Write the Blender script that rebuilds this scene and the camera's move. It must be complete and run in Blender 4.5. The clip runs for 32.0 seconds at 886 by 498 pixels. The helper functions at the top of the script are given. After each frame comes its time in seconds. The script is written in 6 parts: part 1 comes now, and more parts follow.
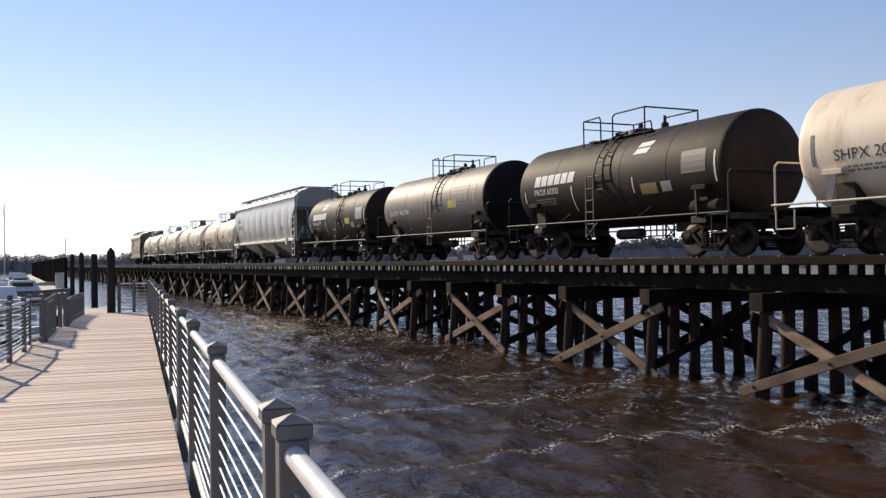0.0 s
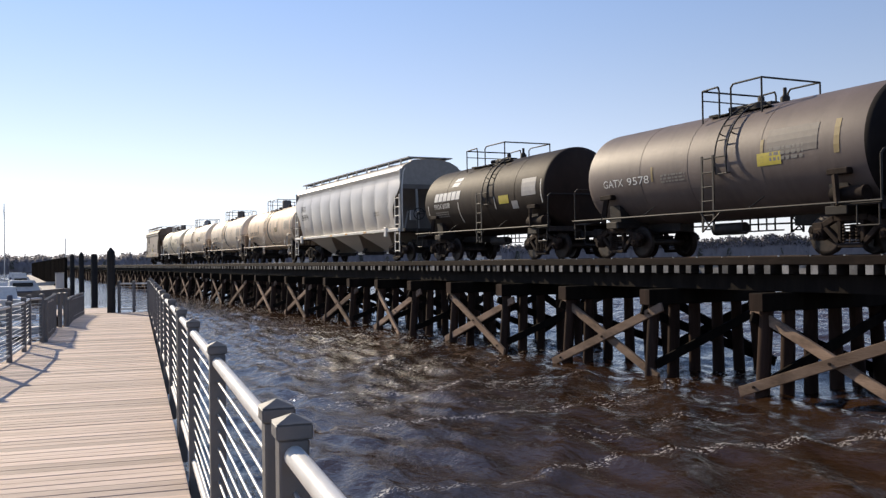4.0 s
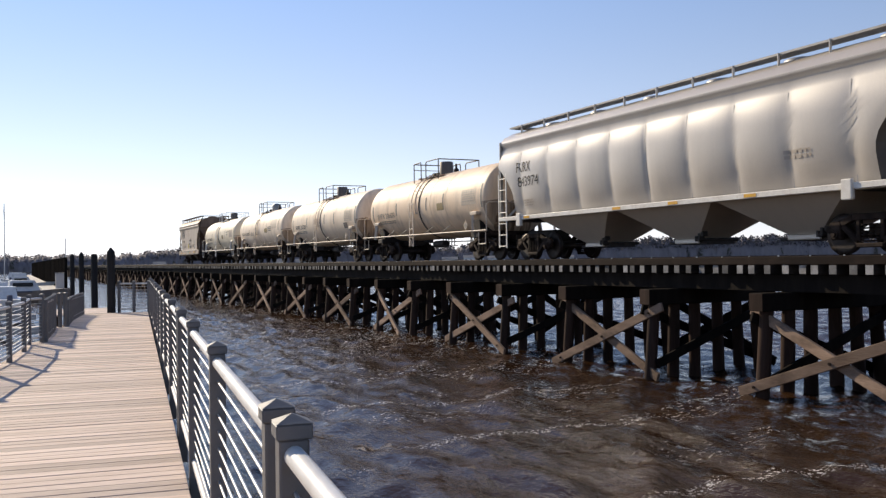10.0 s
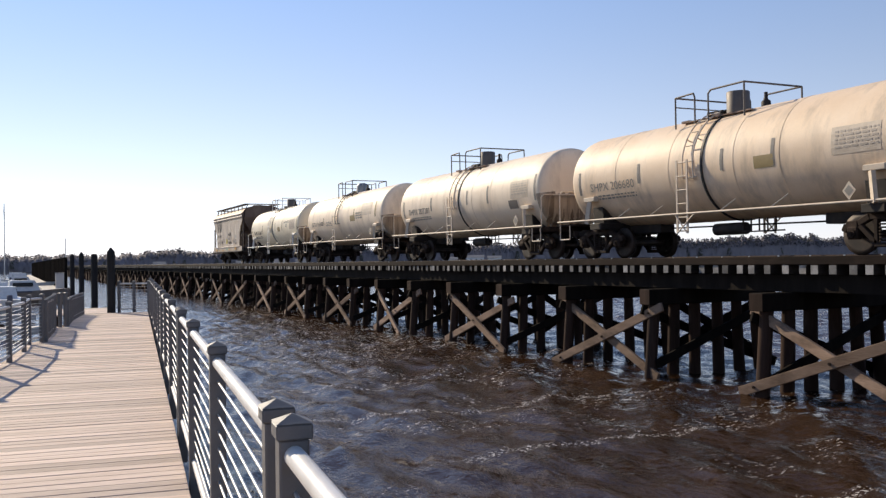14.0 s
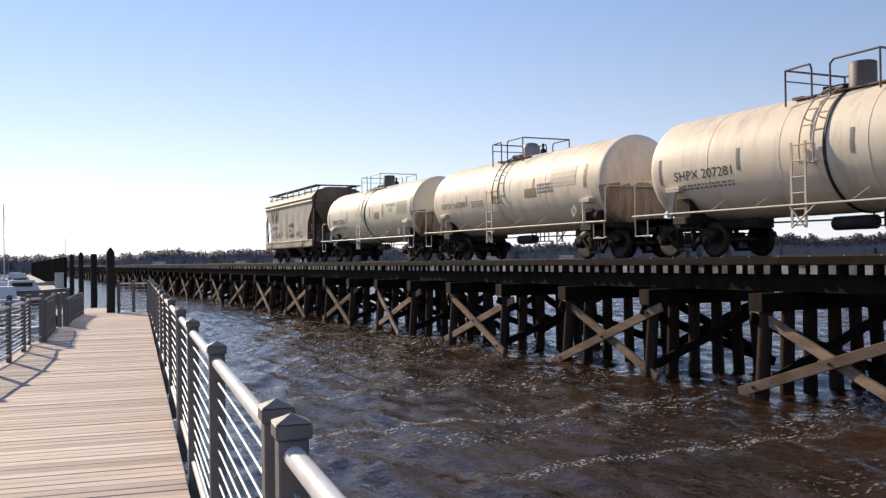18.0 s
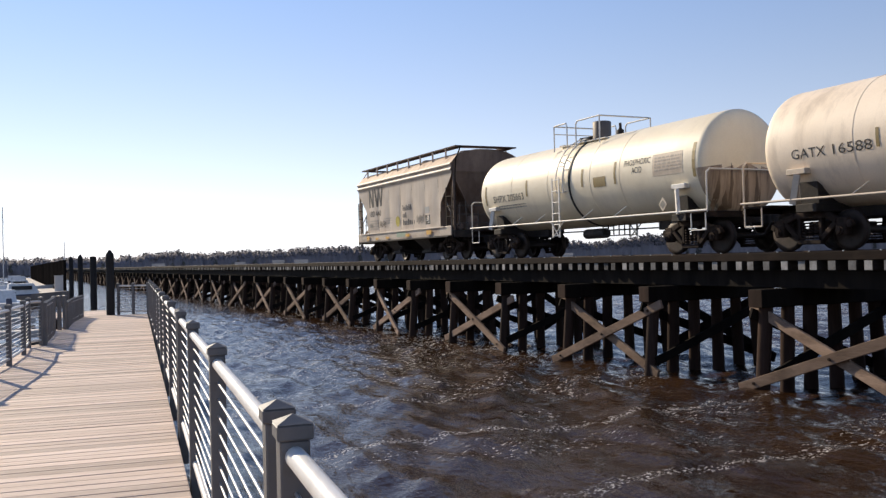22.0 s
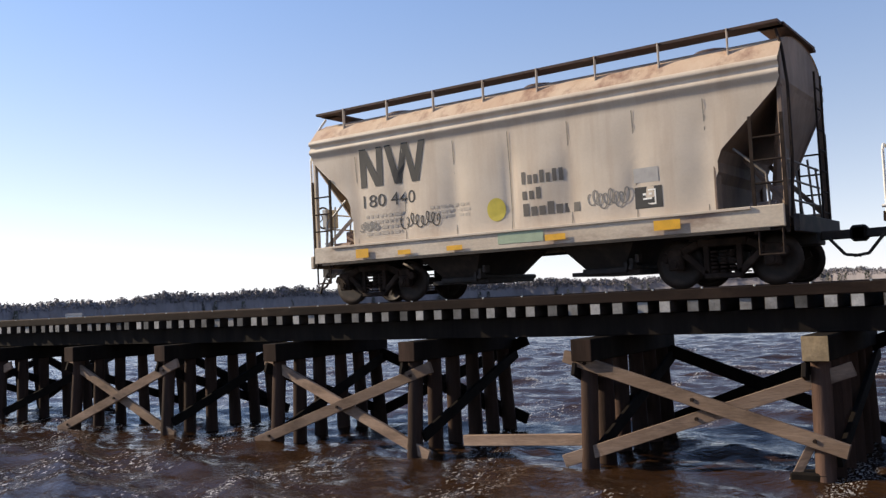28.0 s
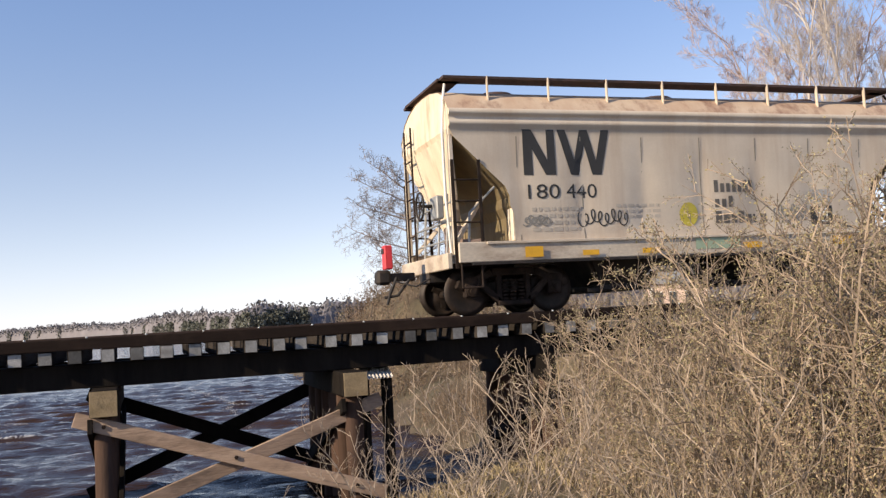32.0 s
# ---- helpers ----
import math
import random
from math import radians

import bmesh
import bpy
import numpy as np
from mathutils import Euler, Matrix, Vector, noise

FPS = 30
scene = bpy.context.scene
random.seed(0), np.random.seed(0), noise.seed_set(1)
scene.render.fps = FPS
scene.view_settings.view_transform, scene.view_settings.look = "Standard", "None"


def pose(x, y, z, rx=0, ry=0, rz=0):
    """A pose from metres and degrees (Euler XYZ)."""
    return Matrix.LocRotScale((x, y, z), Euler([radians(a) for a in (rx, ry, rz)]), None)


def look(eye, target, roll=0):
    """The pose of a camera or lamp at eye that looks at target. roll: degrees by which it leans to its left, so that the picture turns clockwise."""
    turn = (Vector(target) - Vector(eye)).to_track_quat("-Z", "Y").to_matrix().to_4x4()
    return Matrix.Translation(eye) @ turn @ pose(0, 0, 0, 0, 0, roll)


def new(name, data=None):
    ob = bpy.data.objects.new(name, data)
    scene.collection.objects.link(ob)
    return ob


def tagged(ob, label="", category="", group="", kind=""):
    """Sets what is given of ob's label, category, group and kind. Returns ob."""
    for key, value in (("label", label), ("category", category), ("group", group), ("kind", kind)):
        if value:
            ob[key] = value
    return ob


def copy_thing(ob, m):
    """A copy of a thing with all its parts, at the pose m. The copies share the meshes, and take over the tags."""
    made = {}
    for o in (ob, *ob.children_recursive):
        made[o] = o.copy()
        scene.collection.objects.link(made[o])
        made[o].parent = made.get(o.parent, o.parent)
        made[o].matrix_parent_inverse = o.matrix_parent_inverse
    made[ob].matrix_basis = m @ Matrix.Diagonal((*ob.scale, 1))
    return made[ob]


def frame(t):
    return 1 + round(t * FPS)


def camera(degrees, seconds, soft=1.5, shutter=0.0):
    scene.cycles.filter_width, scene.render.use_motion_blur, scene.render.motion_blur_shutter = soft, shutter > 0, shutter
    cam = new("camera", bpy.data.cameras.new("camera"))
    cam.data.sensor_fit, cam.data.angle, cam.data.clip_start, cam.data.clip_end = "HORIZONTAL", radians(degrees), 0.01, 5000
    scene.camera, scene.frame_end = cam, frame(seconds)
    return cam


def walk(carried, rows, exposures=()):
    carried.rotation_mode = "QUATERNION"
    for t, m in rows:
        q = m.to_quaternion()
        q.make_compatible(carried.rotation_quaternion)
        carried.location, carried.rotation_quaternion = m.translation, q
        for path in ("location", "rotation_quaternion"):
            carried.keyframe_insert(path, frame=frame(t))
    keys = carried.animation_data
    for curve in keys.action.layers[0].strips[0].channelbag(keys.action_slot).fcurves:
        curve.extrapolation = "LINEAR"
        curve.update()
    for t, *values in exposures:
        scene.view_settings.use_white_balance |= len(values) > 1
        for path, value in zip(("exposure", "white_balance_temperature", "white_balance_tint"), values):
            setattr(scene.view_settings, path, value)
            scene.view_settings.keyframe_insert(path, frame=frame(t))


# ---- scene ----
EYE = 3.22          # height of the lens and of the rail heads above the water
cam = camera(51.8, 32.0, soft=1.35)
PATH = [
    (0.0, pose(0, 0, EYE, 90.71, 0.84, 64.73)),
    (16.5, pose(0, 0, EYE, 90.71, 0.84, 64.73)),
    (17.0, pose(0, 0, EYE, 90.71, 0.68, 64.84)),
    (17.5, pose(0, 0, EYE, 90.72, 0.79, 64.74)),
    (18.5, pose(0, 0, EYE, 90.71, 0.82, 64.70)),
    (20.5, pose(0, 0, EYE, 90.73, 0.80, 64.70)),
    (21.5, pose(0, 0, EYE, 90.68, 0.60, 64.68)),
    (22.0, pose(0, 0, EYE, 90.66, 1.38, 64.67)),
    (22.5, pose(0, 0, EYE, 90.87, 1.33, 64.52)),
    (23.0, pose(0, 0, EYE, 90.84, 2.22, 64.21)),
    (23.5, pose(0, 0, EYE, 90.41, 2.19, 63.43)),
    (24.0, pose(0, 0, EYE, 90.99, 2.33, 62.77)),
    (24.5, pose(0, 0, EYE, 92.02, 2.49, 60.91)),
    (25.0, pose(0, 0, EYE, 92.85, 2.49, 57.55)),
    (25.5, pose(0, 0, EYE, 93.24, 2.28, 53.60)),
    (26.0, pose(0, 0, EYE, 93.03, 2.19, 50.34)),
    (26.5, pose(0, 0, EYE, 93.14, 1.84, 46.46)),
    (28.5, pose(0, 0, EYE, 93.09, 2.94, 30.26)),
    (29.0, pose(0, 0, EYE, 93.14, 2.94, 24.66)),
    (29.5, pose(0, 0, EYE, 93.22, 3.75, 18.78)),
    (30.0, pose(0, 0, EYE, 93.20, 5.03, 11.95)),
    (30.5, pose(0, 0, EYE, 93.36, 4.63, 3.79)),
    (31.0, pose(0, 0, EYE, 93.53, 4.88, -3.90)),
    (31.5, pose(0, 0, EYE, 93.89, 3.41, -10.05)),
    (32.0, pose(0, 0, EYE, 94.22, 3.26, -17.99)),
]
walk(cam, PATH, exposures=[(0.0, 0.1), (22.0, 0.1), (26.0, 0.15), (29.0, 0.45), (32.0, 0.4)])

# ---- light ----
SUN_EL, SUN_AZ = 27.0, 255.0        # elevation; compass turn from +Y towards +X
sun_dir = Vector((math.sin(radians(SUN_AZ)) * math.cos(radians(SUN_EL)), math.cos(radians(SUN_AZ)) * math.cos(radians(SUN_EL)), math.sin(radians(SUN_EL))))
world = bpy.data.worlds.new("sky")
scene.world = world
world.use_nodes = True
wn = world.node_tree
sky = wn.nodes.new("ShaderNodeTexSky")
sky.sky_type, sky.sun_disc = "NISHITA", False
sky.sun_elevation, sky.sun_rotation = radians(SUN_EL), radians(SUN_AZ)
sky.air_density, sky.dust_density, sky.ozone_density = 1.0, 0.0, 1.6
wn.nodes["Background"].inputs["Strength"].default_value = 0.125
# thin white haze towards the horizon, the same all round
way = wn.nodes.new("ShaderNodeTexCoord")
up = wn.nodes.new("ShaderNodeSeparateXYZ")
wn.links.new(way.outputs["Generated"], up.inputs[0])
haze = wn.nodes.new("ShaderNodeMapRange")
haze.interpolation_type = "SMOOTHERSTEP"
for slot, value in (("From Min", -0.02), ("From Max", 0.46), ("To Min", 0.62), ("To Max", 0.0)):
    haze.inputs[slot].default_value = value
wn.links.new(up.outputs["Z"], haze.inputs["Value"])
grey = wn.nodes.new("ShaderNodeRGBToBW")
wn.links.new(sky.outputs["Color"], grey.inputs[0])
white = wn.nodes.new("ShaderNodeMix")
white.data_type, white.blend_type = "RGBA", "MULTIPLY"
white.inputs[0].default_value = 1.0
white.inputs[7].default_value = (0.79, 0.855, 0.92, 1)
wn.links.new(grey.outputs[0], white.inputs[6])
air = wn.nodes.new("ShaderNodeMix")
air.data_type = "RGBA"
wn.links.new(haze.outputs[0], air.inputs[0])
wn.links.new(sky.outputs["Color"], air.inputs[6])
wn.links.new(white.outputs[2], air.inputs[7])
tone = wn.nodes.new("ShaderNodeMix")
tone.data_type, tone.blend_type = "RGBA", "MULTIPLY"
tone.inputs[0].default_value = 1.0
tone.inputs[7].default_value = (1.02, 0.99, 1.115, 1)
wn.links.new(air.outputs[2], tone.inputs[6])
wn.links.new(tone.outputs[2], wn.nodes["Background"].inputs["Color"])
sun_data = bpy.data.lights.new("sun", "SUN")
sun_data.energy, sun_data.angle, sun_data.color = 5.0, radians(0.53), (1.0, 0.85, 0.64)
sun = new("sun", sun_data)
sun.matrix_world = look(sun_dir * 100, (0, 0, 0))


# ---- materials ----
def material(name, c1, c2, scale=3.0, rough=0.6, metal=0.0, bump=0.15, stretch=(1, 1, 1), fine=40.0, stain=None, stain_scale=1.0, stain_amount=0.5, stain_stretch=(1, 1, 1), vary=0.0, island=0.0, spec=0.5, bump_dist=0.02, coat=0.0, coat_rough=0.15):
    """Two colours mixed by a coarse noise, a fine grain, optional stains, variation from piece to piece, and a bump."""
    m = bpy.data.materials.new(name)
    m.use_nodes = True
    t = m.node_tree
    n, link = t.nodes, t.links.new
    bsdf = n["Principled BSDF"]
    bsdf.inputs["Roughness"].default_value, bsdf.inputs["Metallic"].default_value = rough, metal
    bsdf.inputs["Specular IOR Level"].default_value = spec
    bsdf.inputs["Coat IOR"].default_value = 1.8
    bsdf.inputs["Coat Weight"].default_value, bsdf.inputs["Coat Roughness"].default_value = coat, coat_rough
    co = n.new("ShaderNodeTexCoord")

    def noise_of(sc, st, detail=4.0, rgh=0.6):
        mp = n.new("ShaderNodeMapping")
        mp.inputs["Scale"].default_value = st
        link(co.outputs["Object"], mp.inputs["Vector"])
        if vary or island:
            link(shift.outputs[0], mp.inputs["Location"])
        nz = n.new("ShaderNodeTexNoise")
        nz.inputs["Scale"].default_value, nz.inputs["Detail"].default_value, nz.inputs["Roughness"].default_value = sc, detail, rgh
        link(mp.outputs[0], nz.inputs["Vector"])
        return nz

    def mix(a, b, fac, kind="MIX"):
        x = n.new("ShaderNodeMix")
        x.data_type, x.blend_type = "RGBA", kind
        for value, slot in ((fac, 0), (a, 6), (b, 7)):
            if hasattr(value, "default_value"):
                link(value, x.inputs[slot])
            else:
                x.inputs[slot].default_value = value
        return x.outputs[2]

    if vary or island:
        src = n.new("ShaderNodeObjectInfo") if vary else n.new("ShaderNodeNewGeometry")
        rnd = src.outputs["Random"] if vary else src.outputs["Random Per Island"]
        shift = n.new("ShaderNodeVectorMath")
        shift.operation = "SCALE"
        shift.inputs[0].default_value = (13.0, 7.0, 29.0)
        link(rnd, shift.inputs["Scale"])
    coarse = noise_of(scale, stretch)
    ramp = n.new("ShaderNodeMapRange")
    ramp.inputs["From Min"].default_value, ramp.inputs["From Max"].default_value = 0.32, 0.68
    link(coarse.outputs["Fac"], ramp.inputs["Value"])
    col = mix((*c1, 1), (*c2, 1), ramp.outputs[0])
    grain = noise_of(fine, stretch, 3.0)
    gr = n.new("ShaderNodeMapRange")
    gr.inputs["To Min"].default_value, gr.inputs["To Max"].default_value = (0.92, 1.07) if bump < 0.13 else (0.72, 1.22)
    link(grain.outputs["Fac"], gr.inputs["Value"])
    col = mix(col, gr.outputs[0], 1.0, "MULTIPLY")
    if stain:
        sn = noise_of(stain_scale, stain_stretch, 6.0, 0.65)
        sr = n.new("ShaderNodeMapRange")
        sr.inputs["From Min"].default_value, sr.inputs["From Max"].default_value = 0.5, 0.72
        sr.inputs["To Max"].default_value = stain_amount
        link(sn.outputs["Fac"], sr.inputs["Value"])
        col = mix(col, (*stain, 1), sr.outputs[0])
    if vary or island:
        vr = n.new("ShaderNodeMapRange")
        amount = vary or island
        vr.inputs["To Min"].default_value, vr.inputs["To Max"].default_value = 1 - amount, 1 + amount
        link(rnd, vr.inputs["Value"])
        col = mix(col, vr.outputs[0], 1.0, "MULTIPLY")
    link(col, bsdf.inputs["Base Color"])
    if bump:
        add = n.new("ShaderNodeMath")
        add.operation = "MULTIPLY_ADD"
        add.inputs[1].default_value = 0.5
        link(grain.outputs["Fac"], add.inputs[0])
        link(coarse.outputs["Fac"], add.inputs[2])
        bp = n.new("ShaderNodeBump")
        bp.inputs["Strength"].default_value, bp.inputs["Distance"].default_value = bump, bump_dist
        link(add.outputs[0], bp.inputs["Height"])
        link(bp.outputs[0], bsdf.inputs["Normal"])
    rr = n.new("ShaderNodeMapRange")
    rr.inputs["To Min"].default_value, rr.inputs["To Max"].default_value = max(0.05, rough - 0.12), min(1, rough + 0.12)
    link(grain.outputs["Fac"], rr.inputs["Value"])
    link(rr.outputs[0], bsdf.inputs["Roughness"])
    return m


def plain(name, c, rough=0.5, metal=0.0):
    return material(name, c, tuple(v * 0.82 for v in c), 6.0, rough, metal, 0.05)


CREOSOTE = material("creosoted_timber", (0.009, 0.007, 0.006), (0.018, 0.014, 0.011), 2.5, 0.85, 0, 0.5, (1, 1, 0.15), 30, (0.035, 0.027, 0.021), 1.5, 0.3, (1, 1, 0.2), vary=0.25, spec=0.08)
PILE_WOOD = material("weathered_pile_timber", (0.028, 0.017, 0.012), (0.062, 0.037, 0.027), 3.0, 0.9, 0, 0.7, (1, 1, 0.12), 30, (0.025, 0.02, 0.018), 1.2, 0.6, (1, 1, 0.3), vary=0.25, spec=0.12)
# lighter, redder copy for the near bents: sunlight put into the colour
NEAR_PILE = material("near_lit_pile_timber", (0.045, 0.026, 0.018), (0.105, 0.063, 0.046), 3.0, 0.9, 0, 0.7, (1, 1, 0.1), 30, (0.03, 0.022, 0.018), 1.2, 0.6, (1, 1, 0.25), vary=0.25, spec=0.12)
CAP_WOOD = material("sawn_cap_timber", (0.31, 0.225, 0.125), (0.43, 0.32, 0.19), 4.0, 0.85, 0, 0.6, (1, 0.2, 1), 34, (0.08, 0.065, 0.05), 2.0, 0.6, vary=0.3, spec=0.12)
BRACE_WOOD = material("grey_brace_plank", (0.22, 0.148, 0.102), (0.37, 0.262, 0.19), 3.0, 0.85, 0, 0.8, (0.18, 1, 1), 34, (0.08, 0.058, 0.045), 2.2, 0.8, (0.4, 1, 1), vary=0.3, spec=0.12)
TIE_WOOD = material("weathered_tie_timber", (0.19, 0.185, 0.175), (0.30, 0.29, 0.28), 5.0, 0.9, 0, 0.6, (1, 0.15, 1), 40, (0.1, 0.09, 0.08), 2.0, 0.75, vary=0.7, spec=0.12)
# far ties: one darker tone for pale ends and shaded gaps together
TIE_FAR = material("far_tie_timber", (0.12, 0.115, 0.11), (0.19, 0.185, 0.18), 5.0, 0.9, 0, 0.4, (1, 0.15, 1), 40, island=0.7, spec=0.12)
GUARD_WOOD = material("guard_timber", (0.012, 0.0075, 0.006), (0.026, 0.016, 0.012), 2.0, 0.85, 0, 0.5, (0.15, 1, 1), 30, (0.065, 0.042, 0.03), 1.0, 0.4, spec=0.12)
# tie sides near black: creosote, plus the shade of the gaps painted in
TIE_SIDE = material("creosoted_shaded_tie_side", (0.022, 0.018, 0.015), (0.045, 0.036, 0.03), 5.0, 0.9, 0, 0.5, (1, 0.15, 1), 40, vary=0.4, spec=0.08)
RAIL_STEEL = material("rusty_rail_steel", (0.04, 0.021, 0.014), (0.068, 0.038, 0.026), 6.0, 0.65, 0.3, 0.2)
DECK_WOOD = material("bleached_deck_board", (0.52, 0.40, 0.325), (0.72, 0.575, 0.48), 2.5, 0.8, 0, 0.5, (1, 0.12, 1), 36, (0.30, 0.22, 0.17), 1.4, 0.6, (1, 0.25, 1), vary=0.3)
RAIL_PAINT = material("grey_painted_post", (0.125, 0.12, 0.12), (0.155, 0.15, 0.147), 5.0, 0.55, 0, 0.1, stain=(0.1, 0.09, 0.08), stain_scale=4, stain_amount=0.3)
TUBE_METAL = material("pale_painted_tube", (0.62, 0.60, 0.56), (0.72, 0.70, 0.66), 4.0, 0.42, 0.0, 0.05, stain=(0.4, 0.37, 0.33), stain_scale=5, stain_amount=0.4)
ROD_METAL = material("stainless_rod", (0.6, 0.59, 0.57), (0.7, 0.69, 0.67), 9.0, 0.35, 0.7, 0.05)
BOLT = material("galvanised_bolt", (0.5, 0.5, 0.48), (0.62, 0.62, 0.6), 9.0, 0.45, 0.8, 0.05)


# ---- mesh building ----
class Shape:
    """Collects vertices and faces of one mesh."""

    def __init__(self):
        self.v, self.f, self.s = [], [], []

    def add(self, verts, faces, smooth=False):
        k = len(self.v)
        self.v += [tuple(p) for p in verts]
        self.f += [tuple(i + k for i in q) for q in faces]
        self.s += [smooth] * len(faces)

    def box(self, x0, x1, y0, y1, z0, z1, c=0.0, m=None):
        """A box, with chamfered edges where c is given."""
        cx, cy, cz, hx, hy, hz = (x0 + x1) / 2, (y0 + y1) / 2, (z0 + z1) / 2, abs(x1 - x0) / 2, abs(y1 - y0) / 2, abs(z1 - z0) / 2
        if c <= 0:
            vs = [(cx + a * hx, cy + b * hy, cz + d * hz) for a in (-1, 1) for b in (-1, 1) for d in (-1, 1)]
            fs = [(0, 1, 3, 2), (4, 6, 7, 5), (0, 4, 5, 1), (2, 3, 7, 6), (0, 2, 6, 4), (1, 5, 7, 3)]
        else:
            c = min(c, hx * 0.8, hy * 0.8, hz * 0.8)
            vs, idx, fs = [], {}, []
            for a in (-1, 1):
                for b in (-1, 1):
                    for d in (-1, 1):
                        for ax in range(3):
                            p = [a * (hx - c), b * (hy - c), d * (hz - c)]
                            p[ax] = (a * hx, b * hy, d * hz)[ax]
                            idx[a, b, d, ax] = len(vs)
                            vs.append((cx + p[0], cy + p[1], cz + p[2]))
            sg = (-1, 1)
            ring = ((-1, -1), (1, -1), (1, 1), (-1, 1))
            for s in sg:
                fs.append([idx[s, u, w, 0] for u, w in ring][::s])
                fs.append([idx[u, s, w, 1] for u, w in ring][::-s])
                fs.append([idx[u, w, s, 2] for u, w in ring][::s])
            for s in sg:
                for u in sg:
                    q = [idx[s, u, -1, 0], idx[s, u, -1, 1], idx[s, u, 1, 1], idx[s, u, 1, 0]]
                    fs.append(q if s * u > 0 else q[::-1])
                    q = [idx[s, -1, u, 0], idx[s, 1, u, 0], idx[s, 1, u, 2], idx[s, -1, u, 2]]
                    fs.append(q if s * u > 0 else q[::-1])
                    q = [idx[-1, s, u, 1], idx[-1, s, u, 2], idx[1, s, u, 2], idx[1, s, u, 1]]
                    fs.append(q if s * u > 0 else q[::-1])
            for a in sg:
                for b in sg:
                    for d in sg:
                        q = [idx[a, b, d, k] for k in range(3)]
                        fs.append(q if a * b * d > 0 else q[::-1])
        if m is not None:
            vs = [m @ Vector(p) for p in vs]
        self.add(vs, fs)
        return self

    def beam(self, p0, p1, w, h, c=0.0, up=(0, 0, 1)):
        """A squared timber from p0 to p1: w across, h along up."""
        p0, p1 = Vector(p0), Vector(p1)
        d = p1 - p0
        x = d.normalized()
        side = Vector(up).cross(x)
        y = (side if side.length > 0.05 else Vector((1, 0, 0)).cross(x)).normalized()
        z = x.cross(y)
        m = Matrix.Translation(p0) @ Matrix((x, y, z)).transposed().to_4x4()
        return self.box(0, d.length, -w / 2, w / 2, -h / 2, h / 2, c, m)

    def tube(self, p0, p1, r, seg=8, r1=None, caps=True):
        p0, p1 = Vector(p0), Vector(p1)
        r1 = r if r1 is None else r1
        z = (p1 - p0).normalized()
        x = z.cross(Vector((0, 0, 1)) if abs(z.z) < 0.9 else Vector((1, 0, 0))).normalized()
        y = z.cross(x)
        cs = [(math.cos(2 * math.pi * i / seg), math.sin(2 * math.pi * i / seg)) for i in range(seg)]
        vs = [p0 + (x * a + y * b) * r for a, b in cs] + [p1 + (x * a + y * b) * r1 for a, b in cs]
        self.add(vs, [(i, (i + 1) % seg, seg + (i + 1) % seg, seg + i) for i in range(seg)], seg > 4)
        if caps:
            self.add(vs, [tuple(range(seg))[::-1], tuple(range(seg, 2 * seg))])
        return self

    def pipe(self, pts, r, seg=6):
        for a, b in zip(pts, pts[1:]):
            self.tube(a, b, r, seg)
        return self

    def lathe(self, prof, seg=32, axis="x", at=(0, 0, 0), smooth=True):
        """prof: (along, radius) pairs."""
        vs = []
        for a, r in prof:
            for i in range(seg):
                c, s = math.cos(2 * math.pi * i / seg) * r, math.sin(2 * math.pi * i / seg) * r
                p = (a, c, s) if axis == "x" else (s, a, c) if axis == "y" else (c, s, a)
                vs.append((p[0] + at[0], p[1] + at[1], p[2] + at[2]))
        fs = [(k * seg + i, k * seg + (i + 1) % seg, (k + 1) * seg + (i + 1) % seg, (k + 1) * seg + i) for k in range(len(prof) - 1) for i in range(seg)]
        self.add(vs, fs, smooth)
        self.add([vs[i] for i in range(seg)], [tuple(range(seg))[::-1]])
        self.add(vs[-seg:], [tuple(range(seg))])
        return self

    def grid(self, rows, smooth=True, flip=False):
        """Rows of points joined into a sheet."""
        n = len(rows[0])
        fs = [(j * n + i, j * n + i + 1, (j + 1) * n + i + 1, (j + 1) * n + i) for j in range(len(rows) - 1) for i in range(n - 1)]
        self.add([p for row in rows for p in row], [q[::-1] for q in fs] if flip else fs, smooth)
        return self

    def mesh(self, name, mat):
        me = bpy.data.meshes.new(name)
        me.from_pydata(self.v, [], self.f)
        me.polygons.foreach_set("use_smooth", self.s)
        me.materials.append(mat)
        me.update()
        return me


def two_faced(me, mat):
    """Gives all faces but the two ends along y a second material."""
    me.materials.append(mat)
    for f in me.polygons:
        f.material_index = 0 if abs(f.normal.y) > 0.9 else 1
    return me


def part(name, shape, mat, parent=None, label="", at=None):
    """One mesh object, under a thing or a part."""
    ob = new(name, shape.mesh(name, mat) if isinstance(shape, Shape) else shape)
    if parent is not None:
        ob.parent = parent
    if at is not None:
        ob.matrix_basis = at if isinstance(at, Matrix) else Matrix.Translation(at)
    if label:
        tagged(ob, label)
    return ob


def thing(name, at, label, category, group="", kind=""):
    ob = new(name)
    ob.empty_display_size = 0.2
    ob.matrix_basis = at if isinstance(at, Matrix) else Matrix.Translation(at)
    return tagged(ob, label, category, group, kind)

# ---- water ----
def wave_field(x, y):
    rng = np.random.RandomState(5)
    z = np.zeros_like(x)
    for k in range(46):
        lam = 0.6 * (10.0 ** rng.rand())
        ang = radians(68) + rng.normal(0, 0.5)
        ph, amp = rng.rand() * 6.283, 0.0056 * lam ** 0.9 * (0.4 + 1.2 * rng.rand())
        wx, wy = math.cos(ang) * 6.283 / lam, math.sin(ang) * 6.283 / lam
        s = np.sin(x * wx + y * wy + ph + 0.9 * np.sin(x * 0.31 + y * 0.23 + k))
        z += amp * (1 - np.abs(s)) * 1.6 - amp * 0.6
    return z


